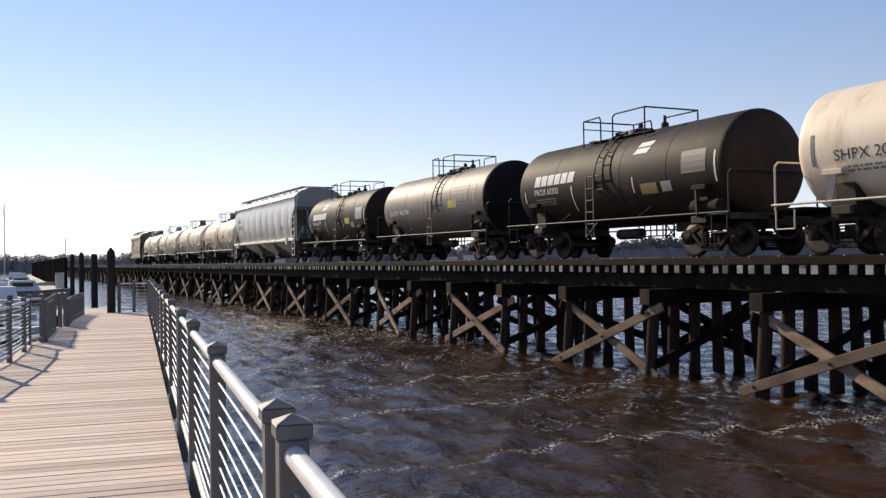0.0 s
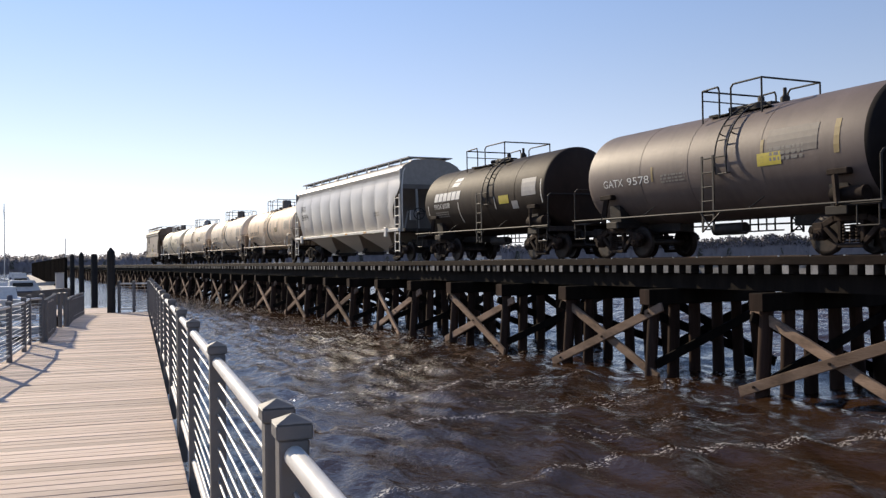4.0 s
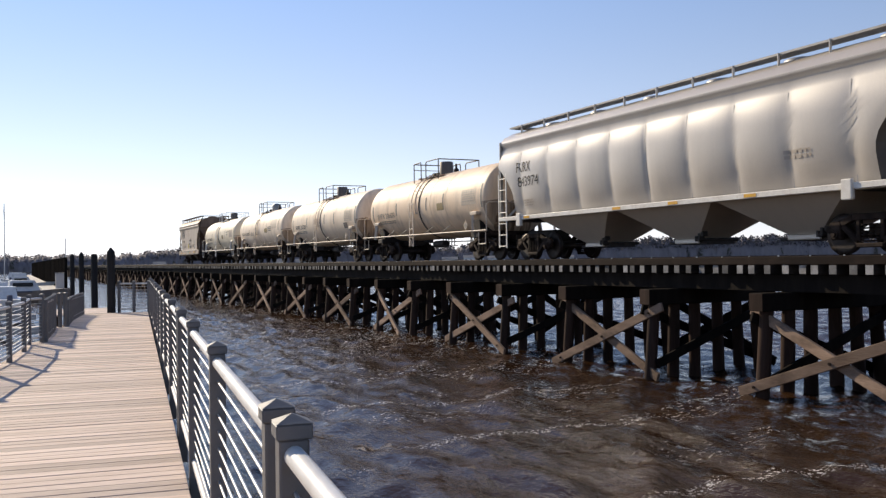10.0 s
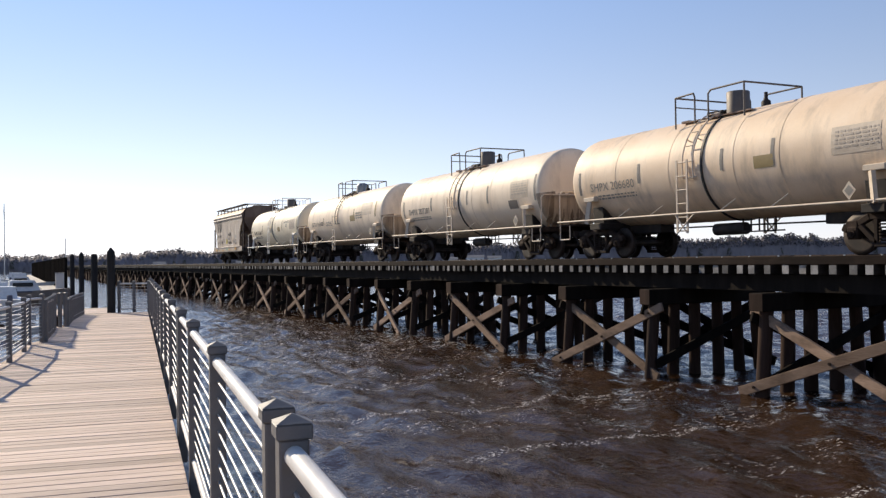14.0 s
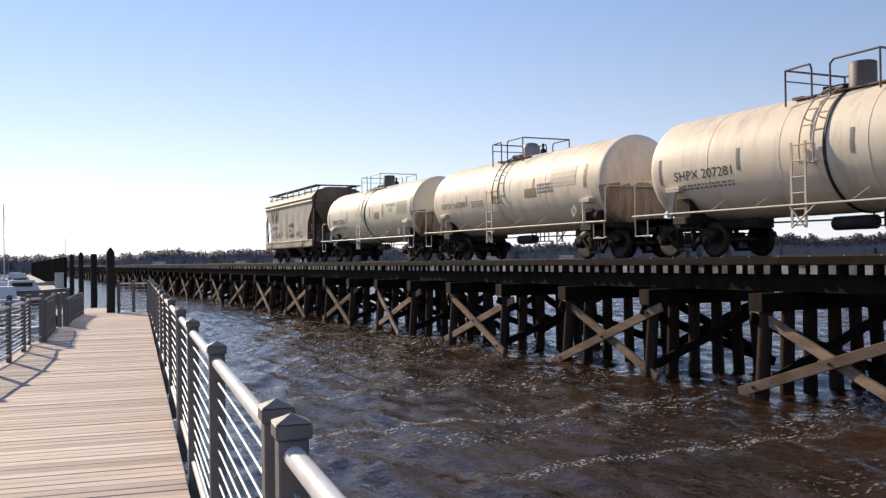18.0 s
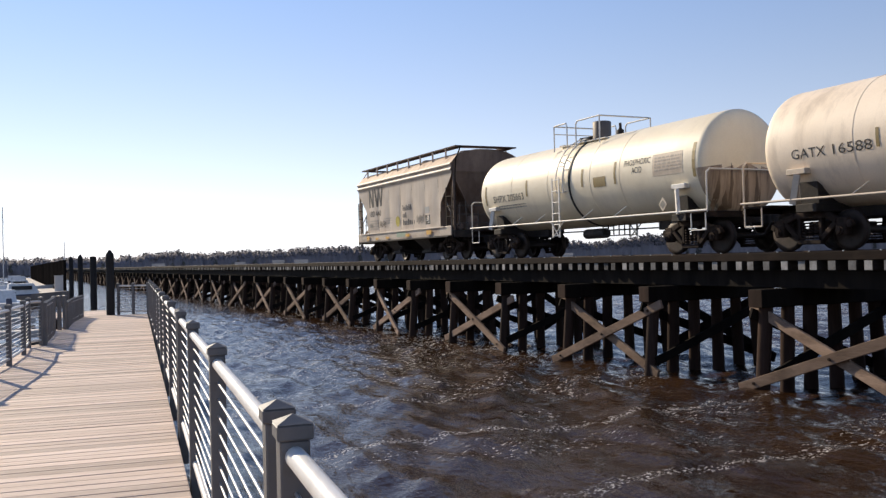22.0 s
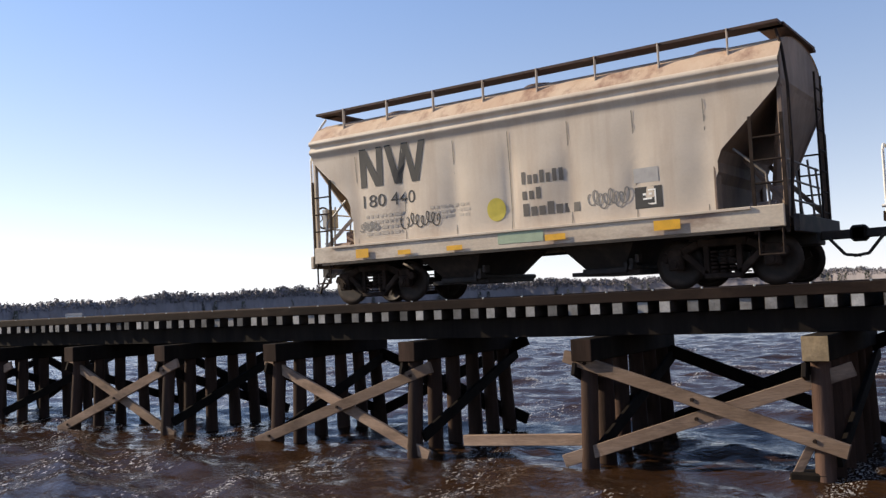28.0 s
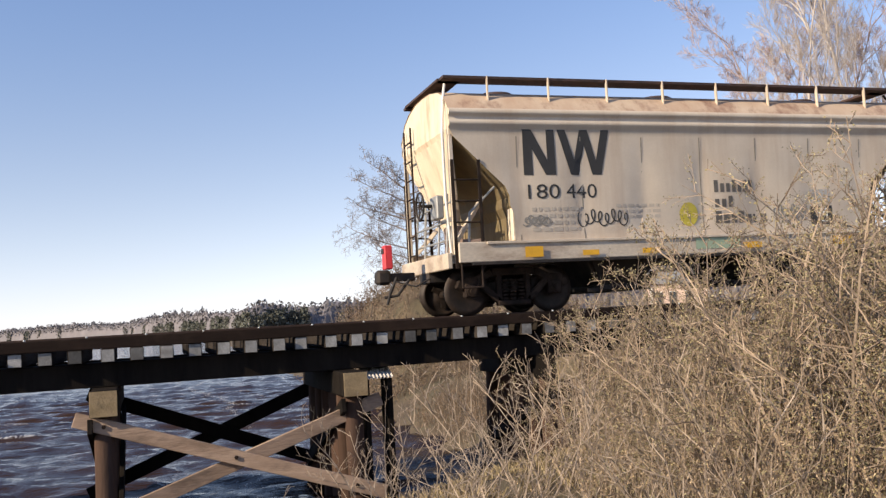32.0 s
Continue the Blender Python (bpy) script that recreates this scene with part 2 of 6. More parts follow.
def water_material():
    m = bpy.data.materials.new("brown_river_water")
    m.use_nodes = True
    t = m.node_tree
    n, link = t.nodes, t.links.new
    b = n["Principled BSDF"]
    b.inputs["Roughness"].default_value, b.inputs["IOR"].default_value = 0.06, 1.33
    b.inputs["Specular IOR Level"].default_value = 0.30
    co = n.new("ShaderNodeTexCoord")

    def nz(scale, st, detail=5.0):
        mp = n.new("ShaderNodeMapping")
        mp.inputs["Scale"].default_value = st
        mp.inputs["Rotation"].default_value = (0, 0, radians(6))
        link(co.outputs["Object"], mp.inputs["Vector"])
        q = n.new("ShaderNodeTexNoise")
        q.inputs["Scale"].default_value, q.inputs["Detail"].default_value, q.inputs["Roughness"].default_value = scale, detail, 0.62
        link(mp.outputs[0], q.inputs["Vector"])
        return q.outputs["Fac"]

    def rng(v, a, c, lo=0.0, hi=1.0):
        q = n.new("ShaderNodeMapRange")
        for s, x in (("From Min", a), ("From Max", c), ("To Min", lo), ("To Max", hi)):
            q.inputs[s].default_value = x
        link(v, q.inputs["Value"])
        return q.outputs[0]

    def mul(a, c):
        q = n.new("ShaderNodeMath")
        q.operation = "MULTIPLY"
        link(a, q.inputs[0])
        link(c, q.inputs[1])
        return q.outputs[0]

    silt = n.new("ShaderNodeMix")
    silt.data_type = "RGBA"
    silt.inputs[6].default_value, silt.inputs[7].default_value = (0.025, 0.0122, 0.0057, 1), (0.040, 0.0200, 0.0094, 1)
    link(rng(nz(0.22, (1, 1, 1)), 0.35, 0.65), silt.inputs[0])
    sep = n.new("ShaderNodeSeparateXYZ")
    link(co.outputs["Object"], sep.inputs[0])
    caps = mul(mul(rng(sep.outputs["Z"], 0.05, 0.09), rng(nz(0.12, (1, 0.5, 1), 3.0), 0.54, 0.62)), mul(rng(nz(9.0, (1, 1, 1)), 0.46, 0.56), rng(sep.outputs["Y"], 19.0, 26.0)))

    # long thin foam lines drawn out by the wind, some metres apart; their broken specks paint in sun sparkle
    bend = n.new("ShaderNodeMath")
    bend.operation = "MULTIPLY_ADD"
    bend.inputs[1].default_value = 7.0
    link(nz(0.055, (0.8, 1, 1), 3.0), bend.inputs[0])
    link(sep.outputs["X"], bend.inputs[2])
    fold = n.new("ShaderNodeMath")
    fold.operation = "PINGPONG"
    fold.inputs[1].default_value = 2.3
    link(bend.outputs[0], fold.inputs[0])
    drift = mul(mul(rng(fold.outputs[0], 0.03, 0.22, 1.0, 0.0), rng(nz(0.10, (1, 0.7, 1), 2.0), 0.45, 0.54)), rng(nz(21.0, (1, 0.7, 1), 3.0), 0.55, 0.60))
    # white specks painted on as sun glints, denser towards -x
    glint_reach = n.new("ShaderNodeMath")
    glint_reach.operation = "ADD"
    link(nz(0.22, (1, 0.5, 1), 2.0), glint_reach.inputs[0])
    link(rng(sep.outputs["X"], -9.0, -40.0, -0.06, 0.16), glint_reach.inputs[1])
    glint_flecks = mul(rng(nz(12.0, (1, 0.5, 1), 4.0), 0.61, 0.64), rng(glint_reach.outputs[0], 0.55, 0.68))
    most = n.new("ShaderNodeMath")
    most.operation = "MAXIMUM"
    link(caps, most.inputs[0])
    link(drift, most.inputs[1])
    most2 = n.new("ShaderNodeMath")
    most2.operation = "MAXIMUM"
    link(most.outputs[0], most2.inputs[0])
    link(glint_flecks, most2.inputs[1])
    foam_glint_mask = rng(most2.outputs[0], 0, 0.8, 0.0, 0.8)
    # one pale colour serves both the foam and the painted glints
    foam_glints = n.new("ShaderNodeMix")
    foam_glints.data_type = "RGBA"
    foam_glints.inputs[7].default_value = (0.62, 0.60, 0.57, 1)
    link(silt.outputs[2], foam_glints.inputs[6])
    link(foam_glint_mask, foam_glints.inputs[0])
    link(foam_glints.outputs[2], b.inputs["Base Color"])
    link(rng(foam_glint_mask, 0, 1, 0.07, 0.7), b.inputs["Roughness"])
    add = n.new("ShaderNodeMath")
    add.operation = "MULTIPLY_ADD"
    add.inputs[1].default_value = 0.25
    link(nz(9.0, (0.6, 1, 1), 4.0), add.inputs[0])
    link(nz(1.6, (0.5, 1, 1), 5.0), add.inputs[2])
    bp = n.new("ShaderNodeBump")
    bp.inputs["Strength"].default_value, bp.inputs["Distance"].default_value = 1.0, 0.085
    link(add.outputs[0], bp.inputs["Height"])
    link(bp.outputs[0], b.inputs["Normal"])
    return m


def axis_steps(lo, near_lo, near_hi, hi, step, grow):
    a = list(np.arange(near_lo, near_hi, step))
    s, x = step, near_hi
    while x < hi:
        a.append(x)
        s *= grow
        x += s
    a.append(hi)
    s, x, b = step, near_lo - step, []
    while x > lo:
        b.append(x)
        s *= grow
        x -= s
    b.append(lo)
    return np.array(b[::-1] + a)


def build_water():
    xs = axis_steps(-3800, -54, 14, 3800, 0.17, 1.035)
    ys = axis_steps(-3000, 1.5, 44, 3800, 0.16, 1.035)
    gx, gy = np.meshgrid(xs, ys)
    dx, dy = np.gradient(gx, axis=1), np.gradient(gy, axis=0)
    z = wave_field(gx, gy) * np.clip(1.6 - np.maximum(dx, dy) / 0.7, 0, 1)
    n = len(xs)
    co = np.stack([gx, gy, z], -1).reshape(-1, 3)
    me = bpy.data.meshes.new("water")
    i, j = np.meshgrid(np.arange(n - 1), np.arange(len(ys) - 1))
    k = (j * n + i).ravel()
    faces = np.stack([k, k + 1, k + 1 + n, k + n], -1)
    me.vertices.add(len(co))
    me.vertices.foreach_set("co", co.ravel())
    me.loops.add(faces.size)
    me.loops.foreach_set("vertex_index", faces.ravel())
    me.polygons.add(len(faces))
    me.polygons.foreach_set("loop_start", np.arange(0, faces.size, 4))
    me.polygons.foreach_set("use_smooth", np.ones(len(faces), bool))
    me.update(calc_edges=True)
    me.materials.append(water_material())
    return tagged(new("water", me), "choppy brown river water with foamy streaks and painted sun glints", "water", kind="structure")


water = build_water()

# ---- trestle ----
TRACK_Y = 17.5
BENT_STEP = 4.07
CAP_END = 15.4                       # near end of the caps
BENTS = [7.36, 3.37, -0.67, -3.57, -7.71] + [-11.79 - BENT_STEP * k for k in range(5)] + [-32.14 - 3.93 * k for k in range(0, 89)]
Z_CAP = EYE - 0.86                   # top of the caps


def build_bent(end_wood, end_label, pile_wood):
    b = thing("trestle_bent", (0, 0, 0), "timber trestle bent of round piles under a squared cap", "trestle bent", "bents of the trestle")
    # cap sides near black: creosote plus painted shade; thin slabs cover the ends
    part("cap", Shape().box(-0.215, 0.215, CAP_END, 2 * TRACK_Y - CAP_END, Z_CAP - 0.42, Z_CAP, 0.025), CREOSOTE, b, "dark squared cap timber")
    for y0, y1 in ((CAP_END - 0.012, CAP_END + 0.004), (2 * TRACK_Y - CAP_END - 0.004, 2 * TRACK_Y - CAP_END + 0.012)):
        part("cap_end", Shape().box(-0.205, 0.205, y0, y1, Z_CAP - 0.41, Z_CAP - 0.01, 0.003), end_wood, b, end_label)
    for k, (top, foot) in enumerate(((15.72, 15.42), (16.4, 16.25), (17.1, 17.05), (17.9, 17.95), (18.6, 18.75), (19.28, 19.58))):
        pile = Shape()
        rng = random.Random(k)
        prof = []
        for i in range(7):
            u = i / 6
            prof.append((Z_CAP - 0.40 - u * 3.4, 0.155 + 0.025 * u + rng.uniform(-0.008, 0.008)))
        seg, rings = 10, []
        for z, r in prof:
            u = (Z_CAP - 0.4 - z) / 3.4
            rings.append([(math.cos(a) * r, top + (foot - top) * u + math.sin(a) * r, z) for a in [6.2832 * q / seg for q in range(seg + 1)]])
        pile.grid(rings, True, True)
        part("timber_post", pile, pile_wood, b)
    for s, side in ((1, -0.21), (-1, 0.21)):
        y0, y1 = (15.45, 19.5) if s > 0 else (19.6, 15.6)
        part("sway_brace", Shape().beam((side, y0, Z_CAP - 0.55), (side, y1, 0.35), 0.08, 0.24, 0.008), CREOSOTE, b, "dark diagonal sway plank")
    return b


BOLT_ME = Shape().tube((0, -0.075, 0), (0, 0, 0), 0.035, 6).mesh("bolt", GUARD_WOOD)


def build_far_braces(x0, x1):
    """A pair of tarred planks crossed on the far outer piles."""
    b = thing("cross_brace", ((x0 + x1) / 2, 2 * TRACK_Y - CAP_END, 0), "dark tarred planks crossed on the far trestle piles", "brace", "crossed braces on the trestle")
    h = (x1 - x0) / 2
    for a, c in (((-h - 0.45, -0.25, 2.1), (h + 0.42, 0.02, 0.2)), ((-h - 0.5, 0.08, 0.1), (h + 0.62, -0.15, 2.15))):
        part("plank", Shape().beam(a, c, 0.085, 0.27, 0.008), CREOSOTE, b)


def build_cross_braces(x0, x1, front_falls, short=0.0, lift=0.0):
    """A pair of planks crossed on the outer piles between two bents."""
    b = thing("cross_brace", ((x0 + x1) / 2, CAP_END, 0), "pair of weathered planks bolted in a cross between two bents", "brace", "crossed braces on the trestle")
    h = (x1 - x0) / 2
    rng = random.Random(int(x0 * 100))
    j = lambda s=0.06: rng.uniform(-s, s)
    ends = (((-h - 0.45, 0.28 + 0.0, 1.98 + j()), (h + 0.42 - short, 0.05, 0.02 + lift + j())), ((-h - 0.5, 0.05, 0.08 + j(0.1)), (h + 0.5, 0.28, 1.86 + j())))
    for k, (a, c) in enumerate(ends):
        front = (k == 0) == front_falls
        off = -0.10 if front else 0.03
        a, c = (a[0], a[1] + off, a[2]), (c[0], c[1] + off, c[2])
        pl = part("plank", Shape().beam(a, c, 0.085, 0.235, 0.008), BRACE_WOOD, b)
        for u in (0.09, 0.5, 0.9):
            part("bolt", BOLT_ME, None, pl, at=Vector(a).lerp(Vector(c), u))
    return b


bent = build_bent(CAP_WOOD, "pale end grain of the cap", NEAR_PILE)
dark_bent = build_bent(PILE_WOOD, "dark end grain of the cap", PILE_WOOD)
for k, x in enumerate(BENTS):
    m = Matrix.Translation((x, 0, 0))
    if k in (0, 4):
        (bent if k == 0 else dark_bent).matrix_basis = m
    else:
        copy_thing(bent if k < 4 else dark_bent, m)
build_cross_braces(-0.67, 3.37, True, 0.0, 0.26)
build_far_braces(-0.67, 3.37)
for k in range(0, 45):
    a, b2 = BENTS[4 + 2 * k], BENTS[3 + 2 * k]
    build_cross_braces(a, b2, k not in (1, 2, 8, 13, 20), 1.5 if k == 4 else 0.0, 0.56 if k == 0 else 0.0)
    if k < 14:
        build_far_braces(a, b2)

loose = thing("loose_plank", (-9.2, 15.75, 0.36), "pale loose plank lashed between two bents just over the water", "plank")
part("plank", Shape().beam((-1.45, 0, -0.06), (1.5, 0, 0.1), 0.1, 0.22, 0.01), BRACE_WOOD, loose)
stub = thing("broken_brace", (-3.95, 15.5, 0.0), "short broken brace plank leaning on a pile at the waterline", "plank")
part("plank", Shape().beam((-0.12, 0, 0.0), (0.2, 0.05, 0.6), 0.07, 0.14, 0.008), BRACE_WOOD, stub)
part("float", Shape().box(-0.15, 0.45, -0.1, 0.3, -0.15, 0.16, 0.03), CREOSOTE, stub, "dark squared timber end")

X_FAR, X_END = -385.0, 150.0
stringers = tagged(thing("bridge_stringers", (0, 0, 0), "long creosoted stringer beams laid on the trestle caps", "bridge beam"), kind="structure")
for y in (-0.95, -0.55, 0.55, 0.95):
    part("stringer", Shape().box(X_FAR, 40, TRACK_Y + y - 0.19, TRACK_Y + y + 0.19, Z_CAP + 0.004, Z_CAP + 0.41, 0.01), CREOSOTE, stringers)

track = tagged(thing("railway_track", (0, 0, 0), "single railway track on weathered timber ties over the trestle", "railway track"), kind="structure")
TIE_TOP = EYE - 0.22
for s in (-1, 1):
    r = Shape()
    y = TRACK_Y + s * 0.755
    prof = [(-0.07, -0.215), (0.07, -0.215), (0.07, -0.19), (0.012, -0.13), (0.012, -0.045), (0.036, -0.035), (0.036, -0.004), (0.03, 0.0), (-0.03, 0.0), (-0.036, -0.004), (-0.036, -0.035), (-0.012, -0.045), (-0.012, -0.13), (-0.07, -0.19)]
    r.grid([[(x, y + a, EYE + z) for a, z in prof + prof[:1]] for x in (X_FAR, X_END)], False)
    part("rail", r, RAIL_STEEL, track, "rusty steel rail with a worn head")
    part("guard_timber", Shape().box(X_FAR, 60, TRACK_Y + s * 1.28 - 0.1, TRACK_Y + s * 1.28 + 0.1, TIE_TOP + 0.002, TIE_TOP + 0.195, 0.012), GUARD_WOOD, track, "dark brown guard timber along the tie ends")
tie_mesh = Shape().box(-0.11, 0.11, -1.4, 1.4, -0.22, 0, 0.012).mesh("tie", TIE_WOOD)
two_faced(tie_mesh, TIE_SIDE)
TIES = []
rng = random.Random(11)
x = 52.0
while x > X_FAR:
    TIES.append((x + rng.uniform(-0.04, 0.04), rng.uniform(-0.07, 0.07), rng.uniform(-1.2, 1.2)))
    x -= 0.47
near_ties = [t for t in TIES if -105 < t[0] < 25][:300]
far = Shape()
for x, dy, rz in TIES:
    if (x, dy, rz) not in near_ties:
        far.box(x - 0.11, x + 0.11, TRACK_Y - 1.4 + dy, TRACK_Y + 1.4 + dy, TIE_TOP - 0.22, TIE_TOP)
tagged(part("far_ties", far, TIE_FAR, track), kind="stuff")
bolts = Shape()
for k in range(-240, 60):
    bolts.tube((k * 0.94, TRACK_Y - 1.26, TIE_TOP + 0.19), (k * 0.94, TRACK_Y - 1.26, TIE_TOP + 0.22), 0.02, 6)
tagged(part("guard_bolts", bolts, BOLT, track, "bright bolt heads along the guard timber"), kind="stuff")

# ---- boardwalk ----
DECK_Z = EYE - 1.44
WALK_DIR = Vector((-1, 0.1180, 0)).normalized()
EDGE0 = Vector((0, 0.305, DECK_Z))      # a point of the deck's river-side edge


def on_walk(along, across, up=0.0):
    """Metres along the walk from the camera, across from its river-side edge, above the deck."""
    left = Vector((-WALK_DIR.y, WALK_DIR.x, 0))
    return EDGE0 + WALK_DIR * along + left * across + Vector((0, 0, up))


DECK_W = 2.25
END = 29.3
deck = tagged(thing("boardwalk", (0, 0, 0), "bleached timber boardwalk of cross-laid boards over the water", "boardwalk"), kind="structure")
board_mesh = Shape().box(-0.069, 0.069, 0, DECK_W + 0.06, -0.04, 0, 0.005).mesh("deck_board", DECK_WOOD)
for y in (0.15, 1.1, 2.05):
    part("joist", Shape().beam(on_walk(-3, y, -0.16), on_walk(END, y, -0.16), 0.1, 0.22), CREOSOTE, deck)
for a in np.arange(-2.5, END, 3.0):
    for y in (0.25, 2.0):
        p = on_walk(a, y)
        part("deck_post", Shape().tube((p.x, p.y, -0.6), (p.x, p.y, DECK_Z - 0.27), 0.14, 10), PILE_WOOD, deck)


def railing(name, spots, label, tall=1.07, rods=10):
    """Square posts with low pyramid caps at the spots given, a tube on top and below, thin rods between."""
    r = thing(name, spots[0], label, "railing", "railings of the boardwalk")
    o = Vector(spots[0])
    for k, p in enumerate(spots):
        d = (Vector(spots[min(k + 1, len(spots) - 1)]) - Vector(spots[max(k - 1, 0)])).normalized()
        at = Matrix.Translation(Vector(p) - o) @ Matrix.Rotation(math.atan2(d.y, d.x), 4, "Z")
        w, q = 0.037, 0.045
        post = part("post", Shape().box(-w, w, -w, w, -0.25, tall - 0.06, 0.005), RAIL_PAINT, r, at=at)
        cap = Shape().box(-q, q, -q, q, tall - 0.06, tall - 0.022, 0.004)
        cap.add([(-q, -q, tall - 0.021), (q, -q, tall - 0.021), (q, q, tall - 0.021), (-q, q, tall - 0.021), (0, 0, tall)], [(0, 1, 4), (1, 2, 4), (2, 3, 4), (3, 0, 4)])
        part("post_cap", cap, RAIL_PAINT, post, "grey pyramid post cap")
    for a, b in zip(spots, spots[1:]):
        a, b = Vector(a) - o, Vector(b) - o
        if (b - a).length < 0.27:
            continue
        gap = (b - a).normalized() * 0.036
        span = lambda z, rad, seg: Shape().tube(a + gap + Vector((0, 0, z)), b - gap + Vector((0, 0, z)), rad, seg)
        part("top_rail", span(tall - 0.10, 0.026, 14), TUBE_METAL, r, "pale round handrail tube")
        part("bottom_rail", span(0.10, 0.022, 12), TUBE_METAL, r, "pale round bottom tube")
        for k in range(rods):
            part("rod", span(0.17 + (tall - 0.36) * k / (rods - 1), 0.006, 6), ROD_METAL, r)
    return r


RIVER_SIDE = [0.1, 2.22, 2.48, 4.45, 6.40, 8.10, 8.36, 10.4, 12.4, 14.2, 14.45, 16.4, 18.4, 20.2, 20.45, 22.4, 24.4, 26.2, 27.9]
railing("boardwalk_railing", [on_walk(a, -0.055) for a in RIVER_SIDE], "grey metal railing with pale tubes and rods along the river side")
LAND_SIDE = (((-6.4, -1.25), (-8.0, -1.10), (-9.6, -0.94), (-11.1, -0.77), (-12.5, -0.55), (-13.85, -0.31), (-15.25, -0.05), (-16.95, 0.17), (-18.5, 0.27), (-18.9, 0.50)), ((-18.95, 0.56), (-19.6, 0.60), (-20.4, 0.68), (-21.3, 0.77), (-22.2, 0.83), (-23.1, 0.88), (-23.4, 1.13)), ((-23.45, 1.18), (-23.9, 1.21), (-24.6, 1.28), (-25.3, 1.35), (-26.0, 1.43), (-26.7, 1.53), (-27.4, 1.64), (-28.1, 1.75), (-28.8, 1.87)))
LAND_LABELS = ("grey metal railing casting its shadow on the boards", "grey metal railing stepped inwards where the walk narrows", "grey metal railing beside the narrow end of the walk")
for row, what, tall in zip(LAND_SIDE, LAND_LABELS, (0.93, 0.82, 0.66)):
    if tall < 0.9:
        mids = [((a[0] + b[0]) / 2, (a[1] + b[1]) / 2) for a, b in zip(row, row[1:])]
        row = [p for pair in zip(row, mids) for p in pair] + [row[-1]]
    railing("boardwalk_railing", [(x, y, DECK_Z) for x, y in row], what, tall)
railing("boardwalk_railing", [(-29.5, 2.95, DECK_Z), (-29.22, 3.35, DECK_Z), (-28.95, 3.75, DECK_Z)], "short grey railing across the end of the walk", 0.97, 7)
rim_x = [p[0] for row in LAND_SIDE for p in row][::-1]
rim_y = [p[1] for row in LAND_SIDE for p in row][::-1]
for a in np.arange(-2.2, END, 0.146):
    p = on_walk(a, 0.0)
    wide = DECK_W + 0.06 if p.x > -6.5 else p.y - float(np.interp(p.x, rim_x, rim_y)) + 0.09
    m = Matrix.Translation(p + Vector((0, 0, random.uniform(-0.003, 0.003)))) @ Matrix.Rotation(math.atan2(WALK_DIR.y, WALK_DIR.x), 4, "Z")
    part("deck_board", board_mesh, None, deck, at=m @ Matrix.Diagonal((1, wide / (DECK_W + 0.06), 1, 1)))

# ---- train ----
CREAM = material("cream_tank_paint", (0.87, 0.715, 0.53), (0.93, 0.785, 0.605), 0.8, 0.58, 0, 0.06, (1, 1, 1), 26, (0.38, 0.28, 0.19), 1.1, 0.55, (1.6, 1, 0.35), vary=0.05)
CLEAN_CREAM = material("clean_cream_paint", (0.86, 0.75, 0.54), (0.91, 0.81, 0.61), 0.8, 0.5, 0, 0.05, (1, 1, 1), 26, (0.62, 0.52, 0.38), 1.1, 0.3, (1.6, 1, 0.35))
TAN = material("tan_tank_paint", (0.80, 0.60, 0.40), (0.87, 0.69, 0.50), 0.8, 0.58, 0, 0.06, (1, 1, 1), 26, (0.36, 0.28, 0.2), 1.1, 0.6, (1.6, 1, 0.35))
BLACK = material("faded_black_tank_paint", (0.018, 0.011, 0.008), (0.032, 0.020, 0.0145), 0.9, 0.62, 0, 0.06, (1, 1, 1), 26, (0.055, 0.038, 0.027), 1.2, 0.5, (1.6, 1, 0.35), vary=0.1, spec=0.16)
GREYTANK = material("dark_grey_tank_paint", (0.135, 0.10, 0.085), (0.175, 0.133, 0.114), 0.9, 0.58, 0, 0.06, (1, 1, 1), 26, (0.07, 0.055, 0.045), 1.0, 0.5, (1.6, 1, 0.35))
HOPPER_GREY = material("light_grey_hopper_paint", (0.47, 0.405, 0.325), (0.53, 0.46, 0.375), 0.5, 0.50, 0, 0.03, (1, 1, 1), 24, (0.36, 0.31, 0.26), 0.9, 0.3, (2.0, 1, 0.3), coat=1.0, coat_rough=0.32)
HOPPER_OLD = material("old_grey_hopper_paint", (0.55, 0.455, 0.35), (0.64, 0.54, 0.425), 0.9, 0.55, 0, 0.12, (1, 1, 1), 24, (0.42, 0.29, 0.19), 0.8, 0.5, (2.6, 1, 0.28))
HOPPER_ROOF = material("rust_streaked_roof_edge", (0.60, 0.46, 0.33), (0.50, 0.34, 0.23), 1.6, 0.7, 0, 0.12, (1.4, 1, 0.6), 24, (0.16, 0.05, 0.03), 1.1, 0.95, (1.6, 1, 1.2))
GRIME = material("grimy_black_steel", (0.012, 0.010, 0.009), (0.026, 0.020, 0.017), 4.0, 0.75, 0.1, 0.2, stain=(0.09, 0.06, 0.045), stain_scale=2.5, stain_amount=0.5)
WHEEL = material("rusty_wheel_steel", (0.016, 0.011, 0.008), (0.034, 0.022, 0.016), 5.0, 0.6, 0.4, 0.15, stain=(0.085, 0.05, 0.035), stain_scale=3, stain_amount=0.45)
FRAME = material("rusty_side_frame", (0.019, 0.013, 0.010), (0.038, 0.025, 0.019), 4.0, 0.85, 0.2, 0.2, stain=(0.12, 0.08, 0.06), stain_scale=3, stain_amount=0.4, spec=0.2)
WHITE = material("chalky_white_paint", (0.74, 0.70, 0.62), (0.82, 0.78, 0.70), 5.0, 0.5, 0, 0.05, stain=(0.5, 0.42, 0.33), stain_scale=4, stain_amount=0.5)
DARKRAIL = plain("dark_handrail_steel", (0.03, 0.027, 0.025), 0.6, 0.3)
